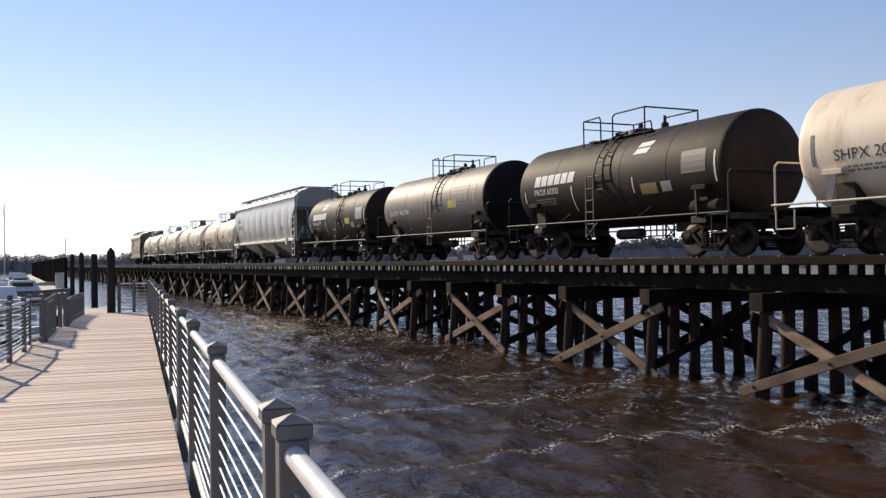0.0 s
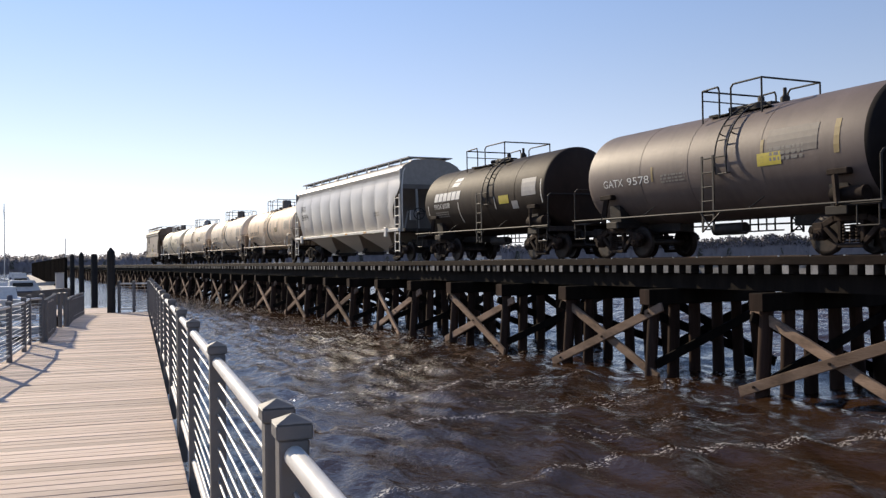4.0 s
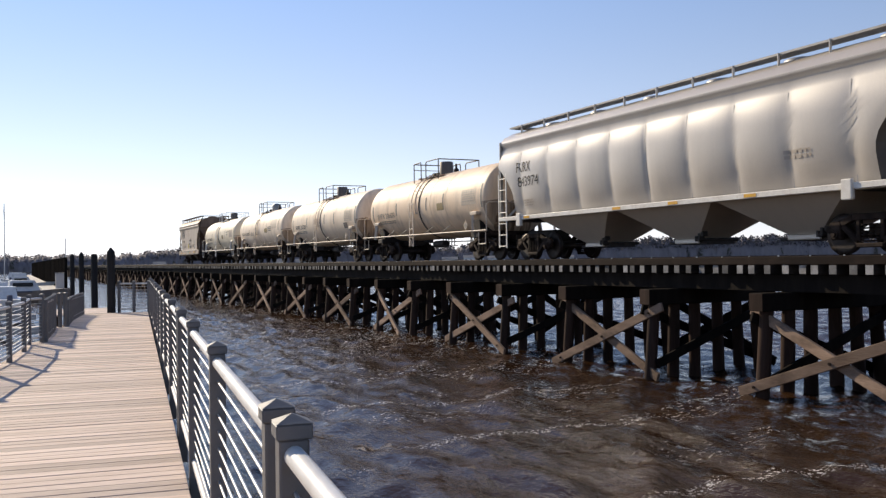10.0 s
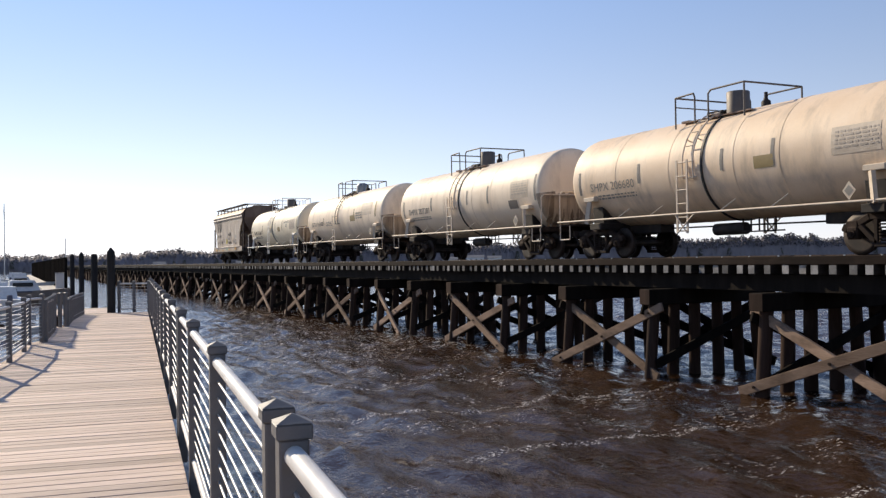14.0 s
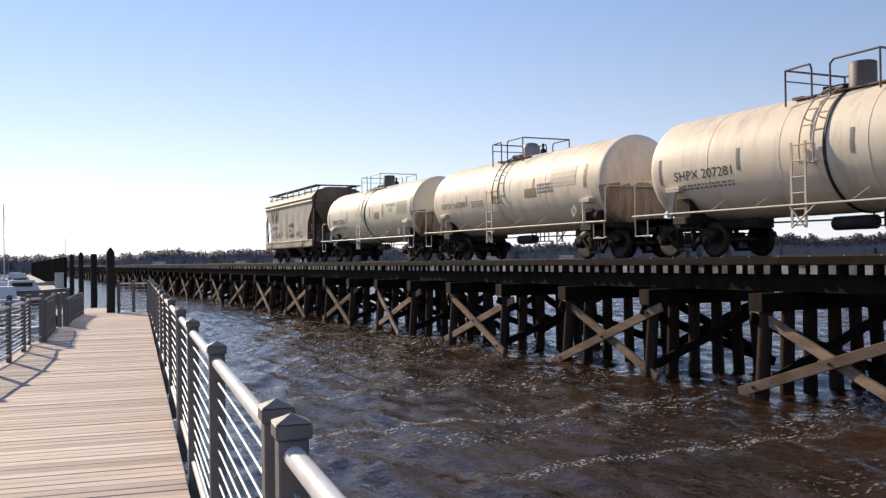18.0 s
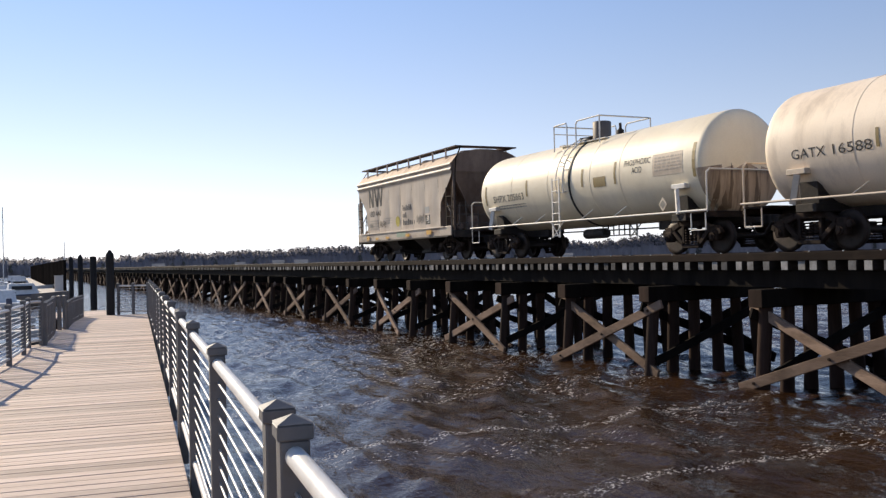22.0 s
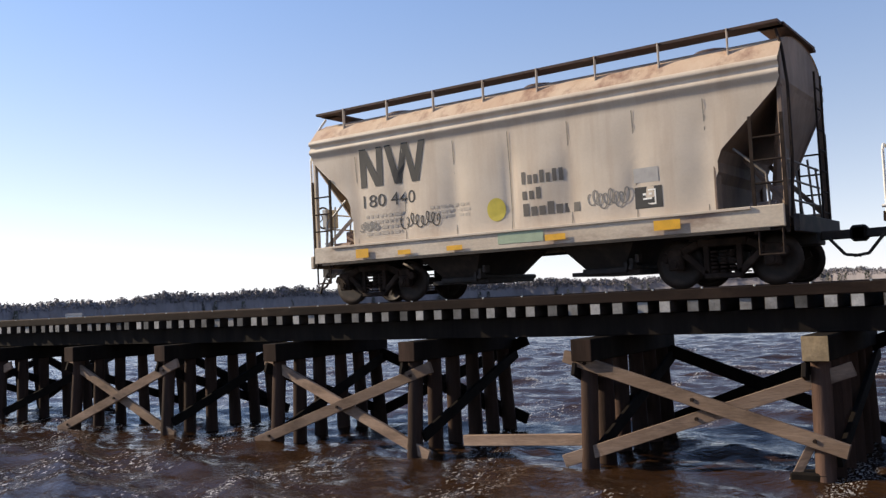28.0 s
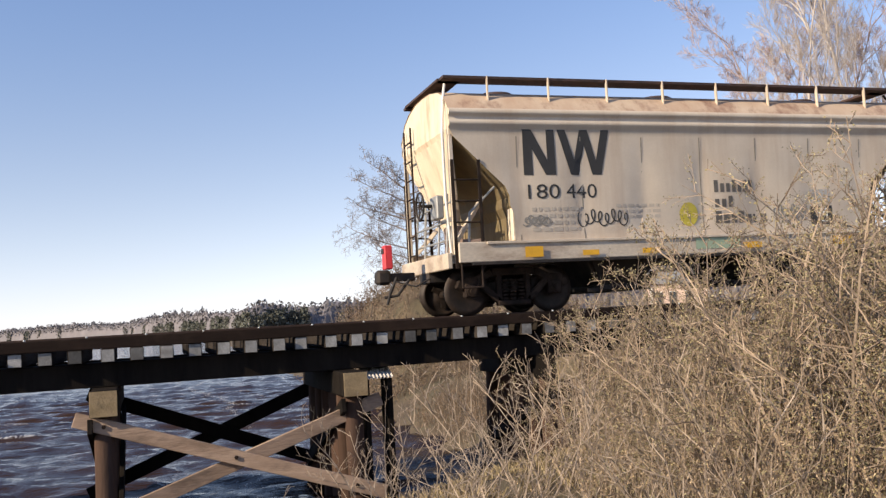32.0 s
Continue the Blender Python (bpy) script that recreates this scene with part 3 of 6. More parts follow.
GREYRAIL = plain("grey_handrail_steel", (0.36, 0.35, 0.33), 0.5, 0.3)
YELLOW = plain("yellow_sticker", (0.62, 0.50, 0.06), 0.6)
AMBER = plain("amber_reflector", (0.80, 0.42, 0.02), 0.4)
OCHRE = plain("ochre_panel", (0.34, 0.25, 0.10), 0.6)
INK = plain("black_lettering", (0.035, 0.033, 0.032), 0.7)
SOFT_INK = plain("weathered_black_lettering", (0.12, 0.105, 0.09), 0.7)
FADED = plain("faded_lettering", (0.26, 0.24, 0.21), 0.7)
PALE_INK = plain("white_lettering", (0.90, 0.88, 0.83), 0.7)
GREYPANEL = plain("grey_repaint_panel", (0.40, 0.38, 0.36), 0.6)
DARKSTAIN = material("dark_spill_stain", (0.12, 0.075, 0.04), (0.24, 0.17, 0.11), 3.0, 0.5, 0, 0.05, (1, 1, 0.4))
RED = plain("red_marker_housing", (0.70, 0.04, 0.05), 0.5)
GREENPAINT = plain("faded_green_paint", (0.36, 0.44, 0.30), 0.6)
SEAM = plain("seam_shadow_steel", (0.25, 0.22, 0.18), 0.7)
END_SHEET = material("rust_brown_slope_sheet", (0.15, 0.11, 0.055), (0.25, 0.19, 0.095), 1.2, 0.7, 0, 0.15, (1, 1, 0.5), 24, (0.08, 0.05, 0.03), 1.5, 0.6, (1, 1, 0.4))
# long hopper's slope sheets: grey darkened to carry their shadow
GREYSLOPE = material("shaded_grey_slope_sheet", (0.10, 0.085, 0.07), (0.16, 0.14, 0.12), 1.2, 0.7, 0, 0.1, (1, 1, 0.5))
OLD_SILL = material("scuffed_rusty_sill", (0.52, 0.42, 0.31), (0.60, 0.51, 0.40), 1.2, 0.6, 0, 0.15, (0.5, 1, 1), 24, (0.15, 0.07, 0.042), 0.75, 0.95, (0.6, 1, 1.5))
RUSTY = material("flaking_rusty_steel", (0.16, 0.10, 0.075), (0.34, 0.25, 0.20), 5.0, 0.8, 0.1, 0.3)
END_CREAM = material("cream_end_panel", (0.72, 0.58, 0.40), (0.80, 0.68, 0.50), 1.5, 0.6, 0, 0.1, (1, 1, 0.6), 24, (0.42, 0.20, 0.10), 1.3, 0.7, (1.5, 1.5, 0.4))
# darker copy for the end away from the sun: rust plus painted shade
DARK_END = material("rusty_shaded_end_paint", (0.13, 0.085, 0.06), (0.22, 0.155, 0.115), 1.5, 0.75, 0, 0.15, (1, 1, 0.6), 24, (0.07, 0.045, 0.035), 1.3, 0.7, (1.5, 1.5, 0.4))
RAIL_CREAM = plain("cream_painted_pipe", (0.70, 0.58, 0.45), 0.55)
# long hopper's end panel: grey darkened, its shade put into the paint
GREY_END = plain("shaded_grey_end_paint", (0.30, 0.275, 0.245), 0.6)
DULLPANEL = plain("dull_grey_panel", (0.18, 0.155, 0.135), 0.6)
PANEL_CREAM = plain("repainted_cream_panel", (0.66, 0.55, 0.42), 0.6)
DARKSTEEL = plain("weathered_pipe_steel", (0.16, 0.135, 0.115), 0.6, 0.2)
FAINT = plain("faint_lettering", (0.50, 0.43, 0.35), 0.7)
GRATING = material("rusty_roof_grating", (0.045, 0.03, 0.025), (0.09, 0.05, 0.04), 6.0, 0.8, 0.2, 0.3)

TANK_Z = 2.38           # tank axis above the rails
SIDES = {}              # half width of each hopper body at a place
WHEELS = []             # wheelsets, with their radius, to be turned


def lettering(words, height, width=None):
    """Flat letters as a Shape in the plane x, z, from the lower left corner, facing -y."""
    cu = bpy.data.curves.new("letters", "FONT")
    cu.body, cu.size, cu.resolution_u = words, 1.0, 3
    ob = bpy.data.objects.new("letters", cu)
    scene.collection.objects.link(ob)
    me = bpy.data.meshes.new_from_object(ob)
    pts = np.array([v.co[:] for v in me.vertices])
    lo, hi = pts.min(0), pts.max(0)
    k = height / (hi[1] - lo[1])
    kx = width / (hi[0] - lo[0]) if width else k
    sh = Shape()
    sh.add([((p[0] - lo[0]) * kx, 0.0, (p[1] - lo[1]) * k) for p in pts], [tuple(f.vertices) for f in me.polygons])
    bpy.data.objects.remove(ob)
    bpy.data.meshes.remove(me)
    bpy.data.curves.remove(cu)
    return sh


def bars(rects):
    """Plain marks: (x0, x1, z0, z1, slant) each."""
    sh = Shape()
    for x0, x1, z0, z1, *sl in rects:
        s = sl[0] if sl else 0.0
        n = 4
        rows = [[(x0 + s * k / n, 0, z0 + (z1 - z0) * k / n), (x1 + s * k / n, 0, z0 + (z1 - z0) * k / n)] for k in range(n + 1)]
        sh.grid(rows, False)
    return sh


def small_lines(x, z, w, rows, h=0.045, gap=0.04, seed=1):
    """Rows of tiny unreadable writing as short bars."""
    rng = random.Random(seed)
    out = []
    for k in range(rows):
        cx, zz = x, z - k * (h + gap)
        while cx < x + w:
            l = rng.uniform(0.05, 0.2)
            out.append((cx, min(cx + l, x + w), zz, zz + h))
            cx += l + 0.05
    return out


def on_tank(sh, x, z, r, off=0.008):
    """Lays flat marks on the near side of a tank of radius r; z from the rails."""
    sh.v = [(p[0] + x, -math.sqrt(max(0.01, (r + off) ** 2 - min(abs(p[2] + z - TANK_Z), r - 0.05) ** 2)), p[2] + z) for p in sh.v]
    return sh


def on_flat(sh, x, z, y):
    sh.v = [(p[0] + x, y, p[2] + z) for p in sh.v]
    return sh


# one truck: bolster with two side frames and two wheelsets
def wheelset_shape(r):
    s = Shape()
    s.tube((0, -0.95, 0), (0, 0.95, 0), 0.085, 10)
    for k in (-1, 1):
        y = 0.755 * k
        prof = [(-0.075, r + 0.028), (-0.055, r + 0.028), (-0.045, r), (0.065, r - 0.012), (0.065, r - 0.07), (0.03, r - 0.085), (0.02, 0.20), (0.07, 0.15), (0.07, 0.085)]
        prof = [(y - k * a, b) for a, b in prof]
        s.lathe([(y + k * 0.075, r - 0.09)] + prof, 28, "y")
        for q in range(3):
            a = q * 2.094
            s.box(-0.05, 0.05, y - k * 0.09, y - k * 0.055, 0.1, 0.26, 0, Matrix.Rotation(a, 4, "Y"))
        s.tube((0, k * 0.95, 0), (0, k * 1.1, 0), 0.1, 10)
    return s


def frame_shape():
    """Cast side frame of a freight truck in the plane x, z."""
    s = Shape()
    top = [(-1.12, 0.05), (-1.05, 0.20), (-0.75, 0.22), (-0.45, 0.36), (0.45, 0.36), (0.75, 0.22), (1.05, 0.20), (1.12, 0.05)]
    for a, b in zip(top, top[1:]):
        s.beam((a[0], 0, a[1]), (b[0], 0, b[1]), 0.13, 0.15, 0.02)
    for k in (-1, 1):
        s.beam((k * 0.72, 0, 0.18), (k * 0.28, 0, -0.22), 0.12, 0.13, 0.02)
        s.beam((k * 0.3, 0, 0.33), (k * 0.3, 0, -0.22), 0.12, 0.10, 0.015)
        s.box(k * 0.88 - 0.14, k * 0.88 + 0.14, -0.09, 0.09, -0.12, 0.16, 0.03)
        s.tube((k * 0.88, -0.13, 0), (k * 0.88, 0.06, 0), 0.10, 12)
        s.tube((k * 0.88, -0.17, 0), (k * 0.88, -0.12, 0), 0.06, 8)
    s.beam((-0.34, 0, -0.25), (0.34, 0, -0.25), 0.16, 0.1, 0.02)
    for k in (-0.17, 0.0, 0.17):
        for q in range(6):
            s.tube((k, 0, -0.18 + q * 0.07), (k, 0, -0.145 + q * 0.07), 0.07, 8)
    return s


WHEEL_R = 0.44
WHEEL_ME = wheelset_shape(WHEEL_R).mesh("wheelset", WHEEL)
FRAME_ME = frame_shape().mesh("side_frame", FRAME)
TRUCK_ME = Shape().box(-0.16, 0.16, -0.95, 0.95, 0.42, 0.66, 0.03).box(-0.2, 0.2, -0.35, 0.35, 0.66, 0.78, 0.02).mesh("truck", GRIME)


def add_truck(car, x):
    tr = part("truck", TRUCK_ME, None, car, "grimy two-axle freight truck", at=(x, 0, 0))
    for s in (-1, 1):
        part("side_frame", FRAME_ME, None, tr, "rusty cast side frame", at=pose(0, s * 1.03, WHEEL_R, 0, 0, 0 if s < 0 else 180))
    for k in (-0.88, 0.88):
        w = part("wheelset", WHEEL_ME, None, tr, "rusty steel wheelset", at=(k, 0, WHEEL_R))
        WHEELS.append((w, k))
    return tr


def add_coupler(car, x, s):
    c = Shape().box(x, x + s * 0.55, -0.09, 0.09, 0.74, 0.90, 0.02)
    c.box(x + s * 0.5, x + s * 0.78, -0.14, 0.16, 0.68, 0.97, 0.05)
    c.pipe([(x + s * 0.2, -0.35, 0.75), (x + s * 0.45, -0.35, 0.45), (x + s * 0.7, -0.3, 0.42)], 0.03)
    part("coupler", c, GRIME, car)


def ladder_shape(x0, x1, y, z0, z1, step=0.36, r=0.02):
    s = Shape()
    for x in (x0, x1):
        s.beam((x, y, z0), (x, y, z1), 0.03, 0.06)
    z = z0 + 0.06
    while z < z1:
        s.tube((x0, y, z), (x1, y, z), r, 6)
        z += step
    return s


def tank_car(x, half, paint, label, style, r=1.43):
    """A tank car with its middle at x on the rails (at the time the train's zero passes), tank of 2 x half metres."""
    car = thing("tank_car", (x, TRACK_Y, EYE), label, "tank car", "cars of the freight train")
    car["x0"] = x
    dome = 0.34
    prof = [(-half - 0.05, 0.02)] + [(-half - 0.05 + dome * (1 - (1 - u ** 3.2) ** (1 / 3.2)), r * u) for u in (0.35, 0.6, 0.8, 0.9, 0.95, 0.98, 0.993, 1.0)]
    prof += [(-half + dome + (2 * half - dome) * k / 12, r) for k in range(1, 12)]
    prof += [(0.32 - p[0], p[1]) for p in prof[8::-1]]
    shell = Shape().lathe(prof, 56, "x", (0, 0, TANK_Z)).mesh("tank", paint)
    if "head" in style:
        shell.materials.append(style["head"])
        for f in shell.polygons:
            if f.center.x > half + 0.03 and f.center.z < TANK_Z + style["head_top"]:
                f.material_index = 1
    part("tank", shell, None, car, style["tank"])
    hardware = style["rail"]
    # weld seams of the shell rings
    for k, u in enumerate(style["seams"]):
        part("seam", Shape().lathe([(u - 0.012, r - 0.01), (u - 0.012, r + 0.006), (u + 0.012, r + 0.006), (u + 0.012, r - 0.01)], 56, "x", (0, 0, TANK_Z), False), paint, car)
    if "strap" in style:
        q = style["ladder"] + style["strap"]
        part("strap", Shape().lathe([(q - 0.035, r), (q - 0.035, r + 0.03), (q + 0.035, r + 0.03), (q + 0.035, r)], 56, "x", (0, 0, TANK_Z), False), DARKRAIL, car, "narrow dark strap round the tank")
    L = half + 0.55          # end of the car body
    for s in (-1, 1):
        mid = half - (1.1 if s < 0 else 0.65)      # middle of the truck
        sill = Shape().box(s * (half - 3.0), s * L, -0.26, 0.26, 0.72, 1.05, 0.02)
        sill.box(s * (mid - 0.45), s * (mid + 0.15), -1.35, 1.35, 0.86, 1.06, 0.02)
        for q in (-1, 1):
            sill.add([(s * (mid - 0.4), q * 0.3, 1.0), (s * (mid + 0.1), q * 0.3, 1.0), (s * (mid + 0.1), q * 1.25, 1.55), (s * (mid - 0.4), q * 1.25, 1.55), (s * (mid - 0.4), q * 1.2, 1.0), (s * (mid + 0.1), q * 1.2, 1.0)], [(0, 1, 2, 3), (0, 3, 4), (1, 5, 2), (3, 2, 5, 4), (0, 4, 5, 1)])
        part("draft_sill", sill, GRIME, car)
        plat = Shape().box(s * (half - 0.35), s * L, -1.5, 1.5, 1.03, 1.08, 0.01)
        plat.box(s * (L - 0.06), s * L, -1.5, 1.5, 0.92, 1.03)
        part("end_platform", plat, GRIME if not style["light_sill"] else FRAME, car)
        add_coupler(car, s * L, s)
        add_truck(car, s * (mid))
        for q in (-1, 1):
            y = q * 1.52
            br = Shape().beam((s * (mid + 0.05), y, 1.05), (s * (mid - 0.05), q * 1.47, 1.72), 0.09, 0.14)
            br.box(s * (mid) - 0.28, s * (mid) + 0.28, q * 1.40 - 0.08, q * 1.40 + 0.12, 1.72, 1.86, 0.02)
            part("jacking_bracket", br, style["bracket"], car, "pale T-shaped bracket on the tank's flank")
            er = Shape().pipe([(s * (half - 0.1), y, 1.04), (s * (half - 0.1), y, 0.6), (s * (L - 0.1), y, 0.6), (s * (L - 0.1), y, 1.04)], 0.02)
            part("sill_step", er, hardware if style["light_sill"] else DARKRAIL, car, "bent pipe step under the platform")
        x_bar = s * (L - 0.06)
        bar = Shape().pipe([(x_bar, -1.5, 1.05), (x_bar, -1.5, 2.06), (x_bar, -1.40, 2.16), (x_bar, 1.40, 2.16), (x_bar, 1.5, 2.06), (x_bar, 1.5, 1.05)], 0.024)
        part("end_railing", bar, hardware if style["light_sill"] else DARKRAIL, car, "bent pipe railing across the end platform")
    for q in (-1, 1):
        y = q * 1.55
        part("side_rail", Shape().pipe([(-L, y, 1.16), (L, y, 1.10)], 0.028, 8), hardware, car, "long pipe handrail along the side sill")
        lx = style["ladder"]
        lad = ladder_shape(lx, lx + 0.40, y - q * 0.02, 0.62, 2.55)
        lad.pipe([(lx, y, 0.62), (lx + 0.7, y, 1.12)], 0.02).pipe([(lx - 0.05, y, 1.1), (lx + 0.40, y, 0.62)], 0.02)
        part("side_ladder", lad, hardware, car, "steel ladder hung on the side sill")
        up = Shape()
        arc = [(math.cos(radians(a)) * (r + 0.10) * q, TANK_Z + math.sin(radians(a)) * (r + 0.10)) for a in np.arange(-12, 76, 8)]
        ux = lx + (0.22 if "strap" in style else 0.46)
        for xx in (ux, ux + 0.40):
            up.pipe([(xx, p[0], p[1]) for p in arc], 0.021)
            for p in (arc[0], arc[5]):
                up.tube((xx, p[0], p[1]), (xx, p[0] * 0.9, TANK_Z + (p[1] - TANK_Z) * 0.9), 0.018, 6)
        for p in arc[::2]:
            up.tube((ux, p[0], p[1]), (ux + 0.40, p[0], p[1]), 0.018, 6)
        part("shell_ladder", up, style.get("ladder_mat", hardware), car, "curved ladder over the shoulder of the tank")
        for u in style["struts"]:
            part("rail_strut", Shape().tube((u, y, 1.13), (u + 0.24, q * 1.25, 1.42), 0.018, 6), hardware, car)
    # platform on top with railing
    px, pw = style["plat"]
    zt = TANK_Z + r + 0.04
    part("platform", Shape().box(px, px + pw, -0.78, -0.40, zt - 0.19, zt - 0.16).box(px, px + pw, 0.40, 0.78, zt - 0.19, zt - 0.16).box(px, px + 0.3, -0.78, 0.78, zt - 0.155, zt - 0.13), style["plat_mat"], car, "open steel walkway round the fittings")
    rh = zt + 0.50
    for q in (-1, 1):
        y = q * 0.98
        rl = Shape()
        rl.pipe([(px, y, zt - 0.35), (px, y, rh), (px + pw * 0.28, y, rh + 0.02), (px + pw * 0.30, y, rh - 0.1), (px + pw * 0.30, y, zt - 0.3)], 0.025)
        if q > 0:
            rl.pipe([(px, -0.98, rh), (px, 0.98, rh)], 0.025).pipe([(px, -0.98, zt + 0.25), (px, 0.98, zt + 0.25)], 0.018)
        part("platform_railing", rl, DARKSTEEL if style["light_sill"] and not style.get("clean") else hardware, car, "bent pipe railing on top of the tank")
        rl = Shape()
        if q > 0:
            rl.pipe([(px + pw, -0.98, rh), (px + pw, 0.98, rh)], 0.025)
        rl.pipe([(px + pw * 0.5, y, zt - 0.3), (px + pw * 0.5, y, rh - 0.08), (px + pw * 0.54, y, rh), (px + pw, y, rh), (px + pw, y, zt - 0.35)], 0.025)
        part("platform_railing", rl, DARKSTEEL if style["light_sill"] and not style.get("clean") else hardware, car, "bent pipe railing on top of the tank")
    fit = Shape()
    kind = style["fitting"]
    fx = px + pw * 0.52
    if kind == "tower":
        fit.lathe([(zt - 0.2, 0.30), (zt + 0.50, 0.30), (zt + 0.52, 0.28), (zt + 0.52, 0.02)], 24, "z", (fx, 0, 0))
    elif kind == "dome":
        fit.lathe([(zt - 0.2, 0.33), (zt + 0.3, 0.33), (zt + 0.42, 0.26), (zt + 0.47, 0.12), (zt + 0.48, 0.01)], 24, "z", (fx, 0, 0))
    else:
        fit.lathe([(zt - 0.2, 0.36), (zt + 0.05, 0.36), (zt + 0.09, 0.2), (zt + 0.14, 0.02)], 20, "z", (fx, 0, 0))
        fit.box(fx - 0.5, fx + 0.5, -0.16, 0.16, zt - 0.1, zt + 0.06, 0.03)
        fit.lathe([(zt, 0.09), (zt + 0.26, 0.08), (zt + 0.3, 0.02)], 10, "z", (fx - 0.1, 0.1, 0))
    part("valve_housing", fit, style["fit_mat"], car, style["fit_label"])
    part("vent_pipe", Shape().lathe([(zt - 0.1, 0.12), (zt + 0.1, 0.12), (zt + 0.16, 0.05), (zt + 0.34, 0.045)], 10, "z", (px + pw * 0.9, 0.0, 0)), GRIME, car)
    fit2 = Shape().box(fx - 0.95, fx - 0.4, -0.2, 0.2, zt - 0.12, zt + 0.1, 0.05).tube((fx - 0.9, -0.25, zt + 0.02), (fx - 0.35, 0.1, zt + 0.06), 0.07, 8)
    part("safety_valve", fit2, GRIME, car)
    under = Shape().tube((-0.6, -0.3, 0.72), (0.5, -0.3, 0.72), 0.16, 12).tube((-half + 3, 0.2, 0.85), (half - 3, 0.2, 0.80), 0.025, 6)
    for k in range(5):
        under.pipe([(0.6 + k * 0.28, -0.5, 0.95), (0.6 + k * 0.28, -0.5, 0.62)], 0.022)
    under.pipe([(0.55, -0.5, 0.62), (2.0, -0.5, 0.62)], 0.02)
    part("bottom_outlet", under, GRIME, car)
    return car


def put_marks(car, name, sh, mat, label):
    """Stripes and reflectors are single parts; each has ten corners and four faces."""
    single = {"stripe": "stripe", "reflector": "reflector", "emblem_stripes": "emblem_stripe", "maker_emblem": "emblem_block", "railway_emblem": "emblem_bar", "owner_name": "name_bar"}
    if name not in single:
        ob = part(name, sh, mat, car, label)
        if name == "fine_print":
            tagged(ob, kind="stuff")
        return
    for k in range(len(sh.v) // 10):
        one = Shape()
        one.add(sh.v[10 * k:10 * k + 10], [tuple(i - 10 * k for i in f) for f in sh.f[4 * k:4 * k + 4]])
        part(single[name], one, mat, car, label)


def tank_marks(car, name, sh, mat, label=""):
    put_marks(car, name, sh, mat, label)


GRIMY_HEAD = material("grimy_tank_head_paint", (0.36, 0.27, 0.185), (0.52, 0.40, 0.28), 1.4, 0.65, 0, 0.08, (1, 2.2, 0.4), 24, (0.09, 0.05, 0.028), 1.6, 0.85, (1, 3.0, 0.3))
# black head paint, deepened for the shade on the end away from the sun
SHADED_HEAD = material("black_shaded_tank_head", (0.010, 0.008, 0.008), (0.018, 0.014, 0.012), 1.4, 0.75, 0, 0.06, spec=0.15)
WHITE_STYLE = dict(head=GRIMY_HEAD, head_top=-0.12, tank="cream painted steel tank with faint grime streaks", rail=RAIL_CREAM, bracket=PANEL_CREAM, light_sill=True, seams=(-3.6, -1.2, 1.25, 2.75), struts=(-3.4, -1.9, 0.9, 2.6), ladder=-0.72, strap=0.85, plat=(-1.38, 2.6), plat_mat=RUSTY, fitting="tower", fit_mat=DARKSTEEL, fit_label="tall round grey-brown valve housing")
GATX_STYLE = dict({k: v for k, v in WHITE_STYLE.items() if k != "strap"}, ladder_mat=DARKSTEEL, fitting="dome", fit_mat=GREYRAIL, fit_label="grey domed valve housing", rail=RAIL_CREAM, ladder=-0.95, seams=(-3.4, -0.2, 0.6, 3.0), plat=(-1.40, 2.25))
CLEAN_STYLE = dict(WHITE_STYLE, rail=WHITE, bracket=WHITE, plat_mat=WHITE, clean=True)
BLACK_STYLE = dict(tank="faded black steel tank with dust on its shoulders", rail=DARKRAIL, bracket=FRAME, light_sill=False, seams=(-2.6, 0.9, 3.0), struts=(-2.2, 1.9), ladder=-0.65, plat=(-1.52, 3.1), plat_mat=GRIME, fitting="low", fit_mat=GRIME, fit_label="dark low valve fittings")
GREY_STYLE = dict(BLACK_STYLE, head=SHADED_HEAD, head_top=9.0, tank="dark grey steel tank with dusty shoulders", ladder=0.30, plat=(-0.26, 2.1), bracket=FRAME, seams=(-2.4, -0.4, 2.2))


def diamond(car, x, z, y=-1.5):
    s = Shape()
    k = 0.17
    s.add([(x - k, y, z), (x, y, z - k * 1.2), (x + k, y, z), (x, y, z + k * 1.2), (x - k, y + 0.02, z), (x, y + 0.02, z - k * 1.2), (x + k, y + 0.02, z), (x, y + 0.02, z + k * 1.2)], [(0, 1, 2, 3), (7, 6, 5, 4), (0, 4, 5, 1), (1, 5, 6, 2), (2, 6, 7, 3), (3, 7, 4, 0)])
    p = part("placard", s, PANEL_CREAM, car, "diamond hazard placard")
    q = Shape()
    k = 0.12
    q.add([(x - k, y - 0.004, z), (x, y - 0.004, z - k), (x + k, y - 0.004, z), (x, y - 0.004, z + k)], [(0, 1, 2, 3)])
    part("symbol", q, FADED, p)


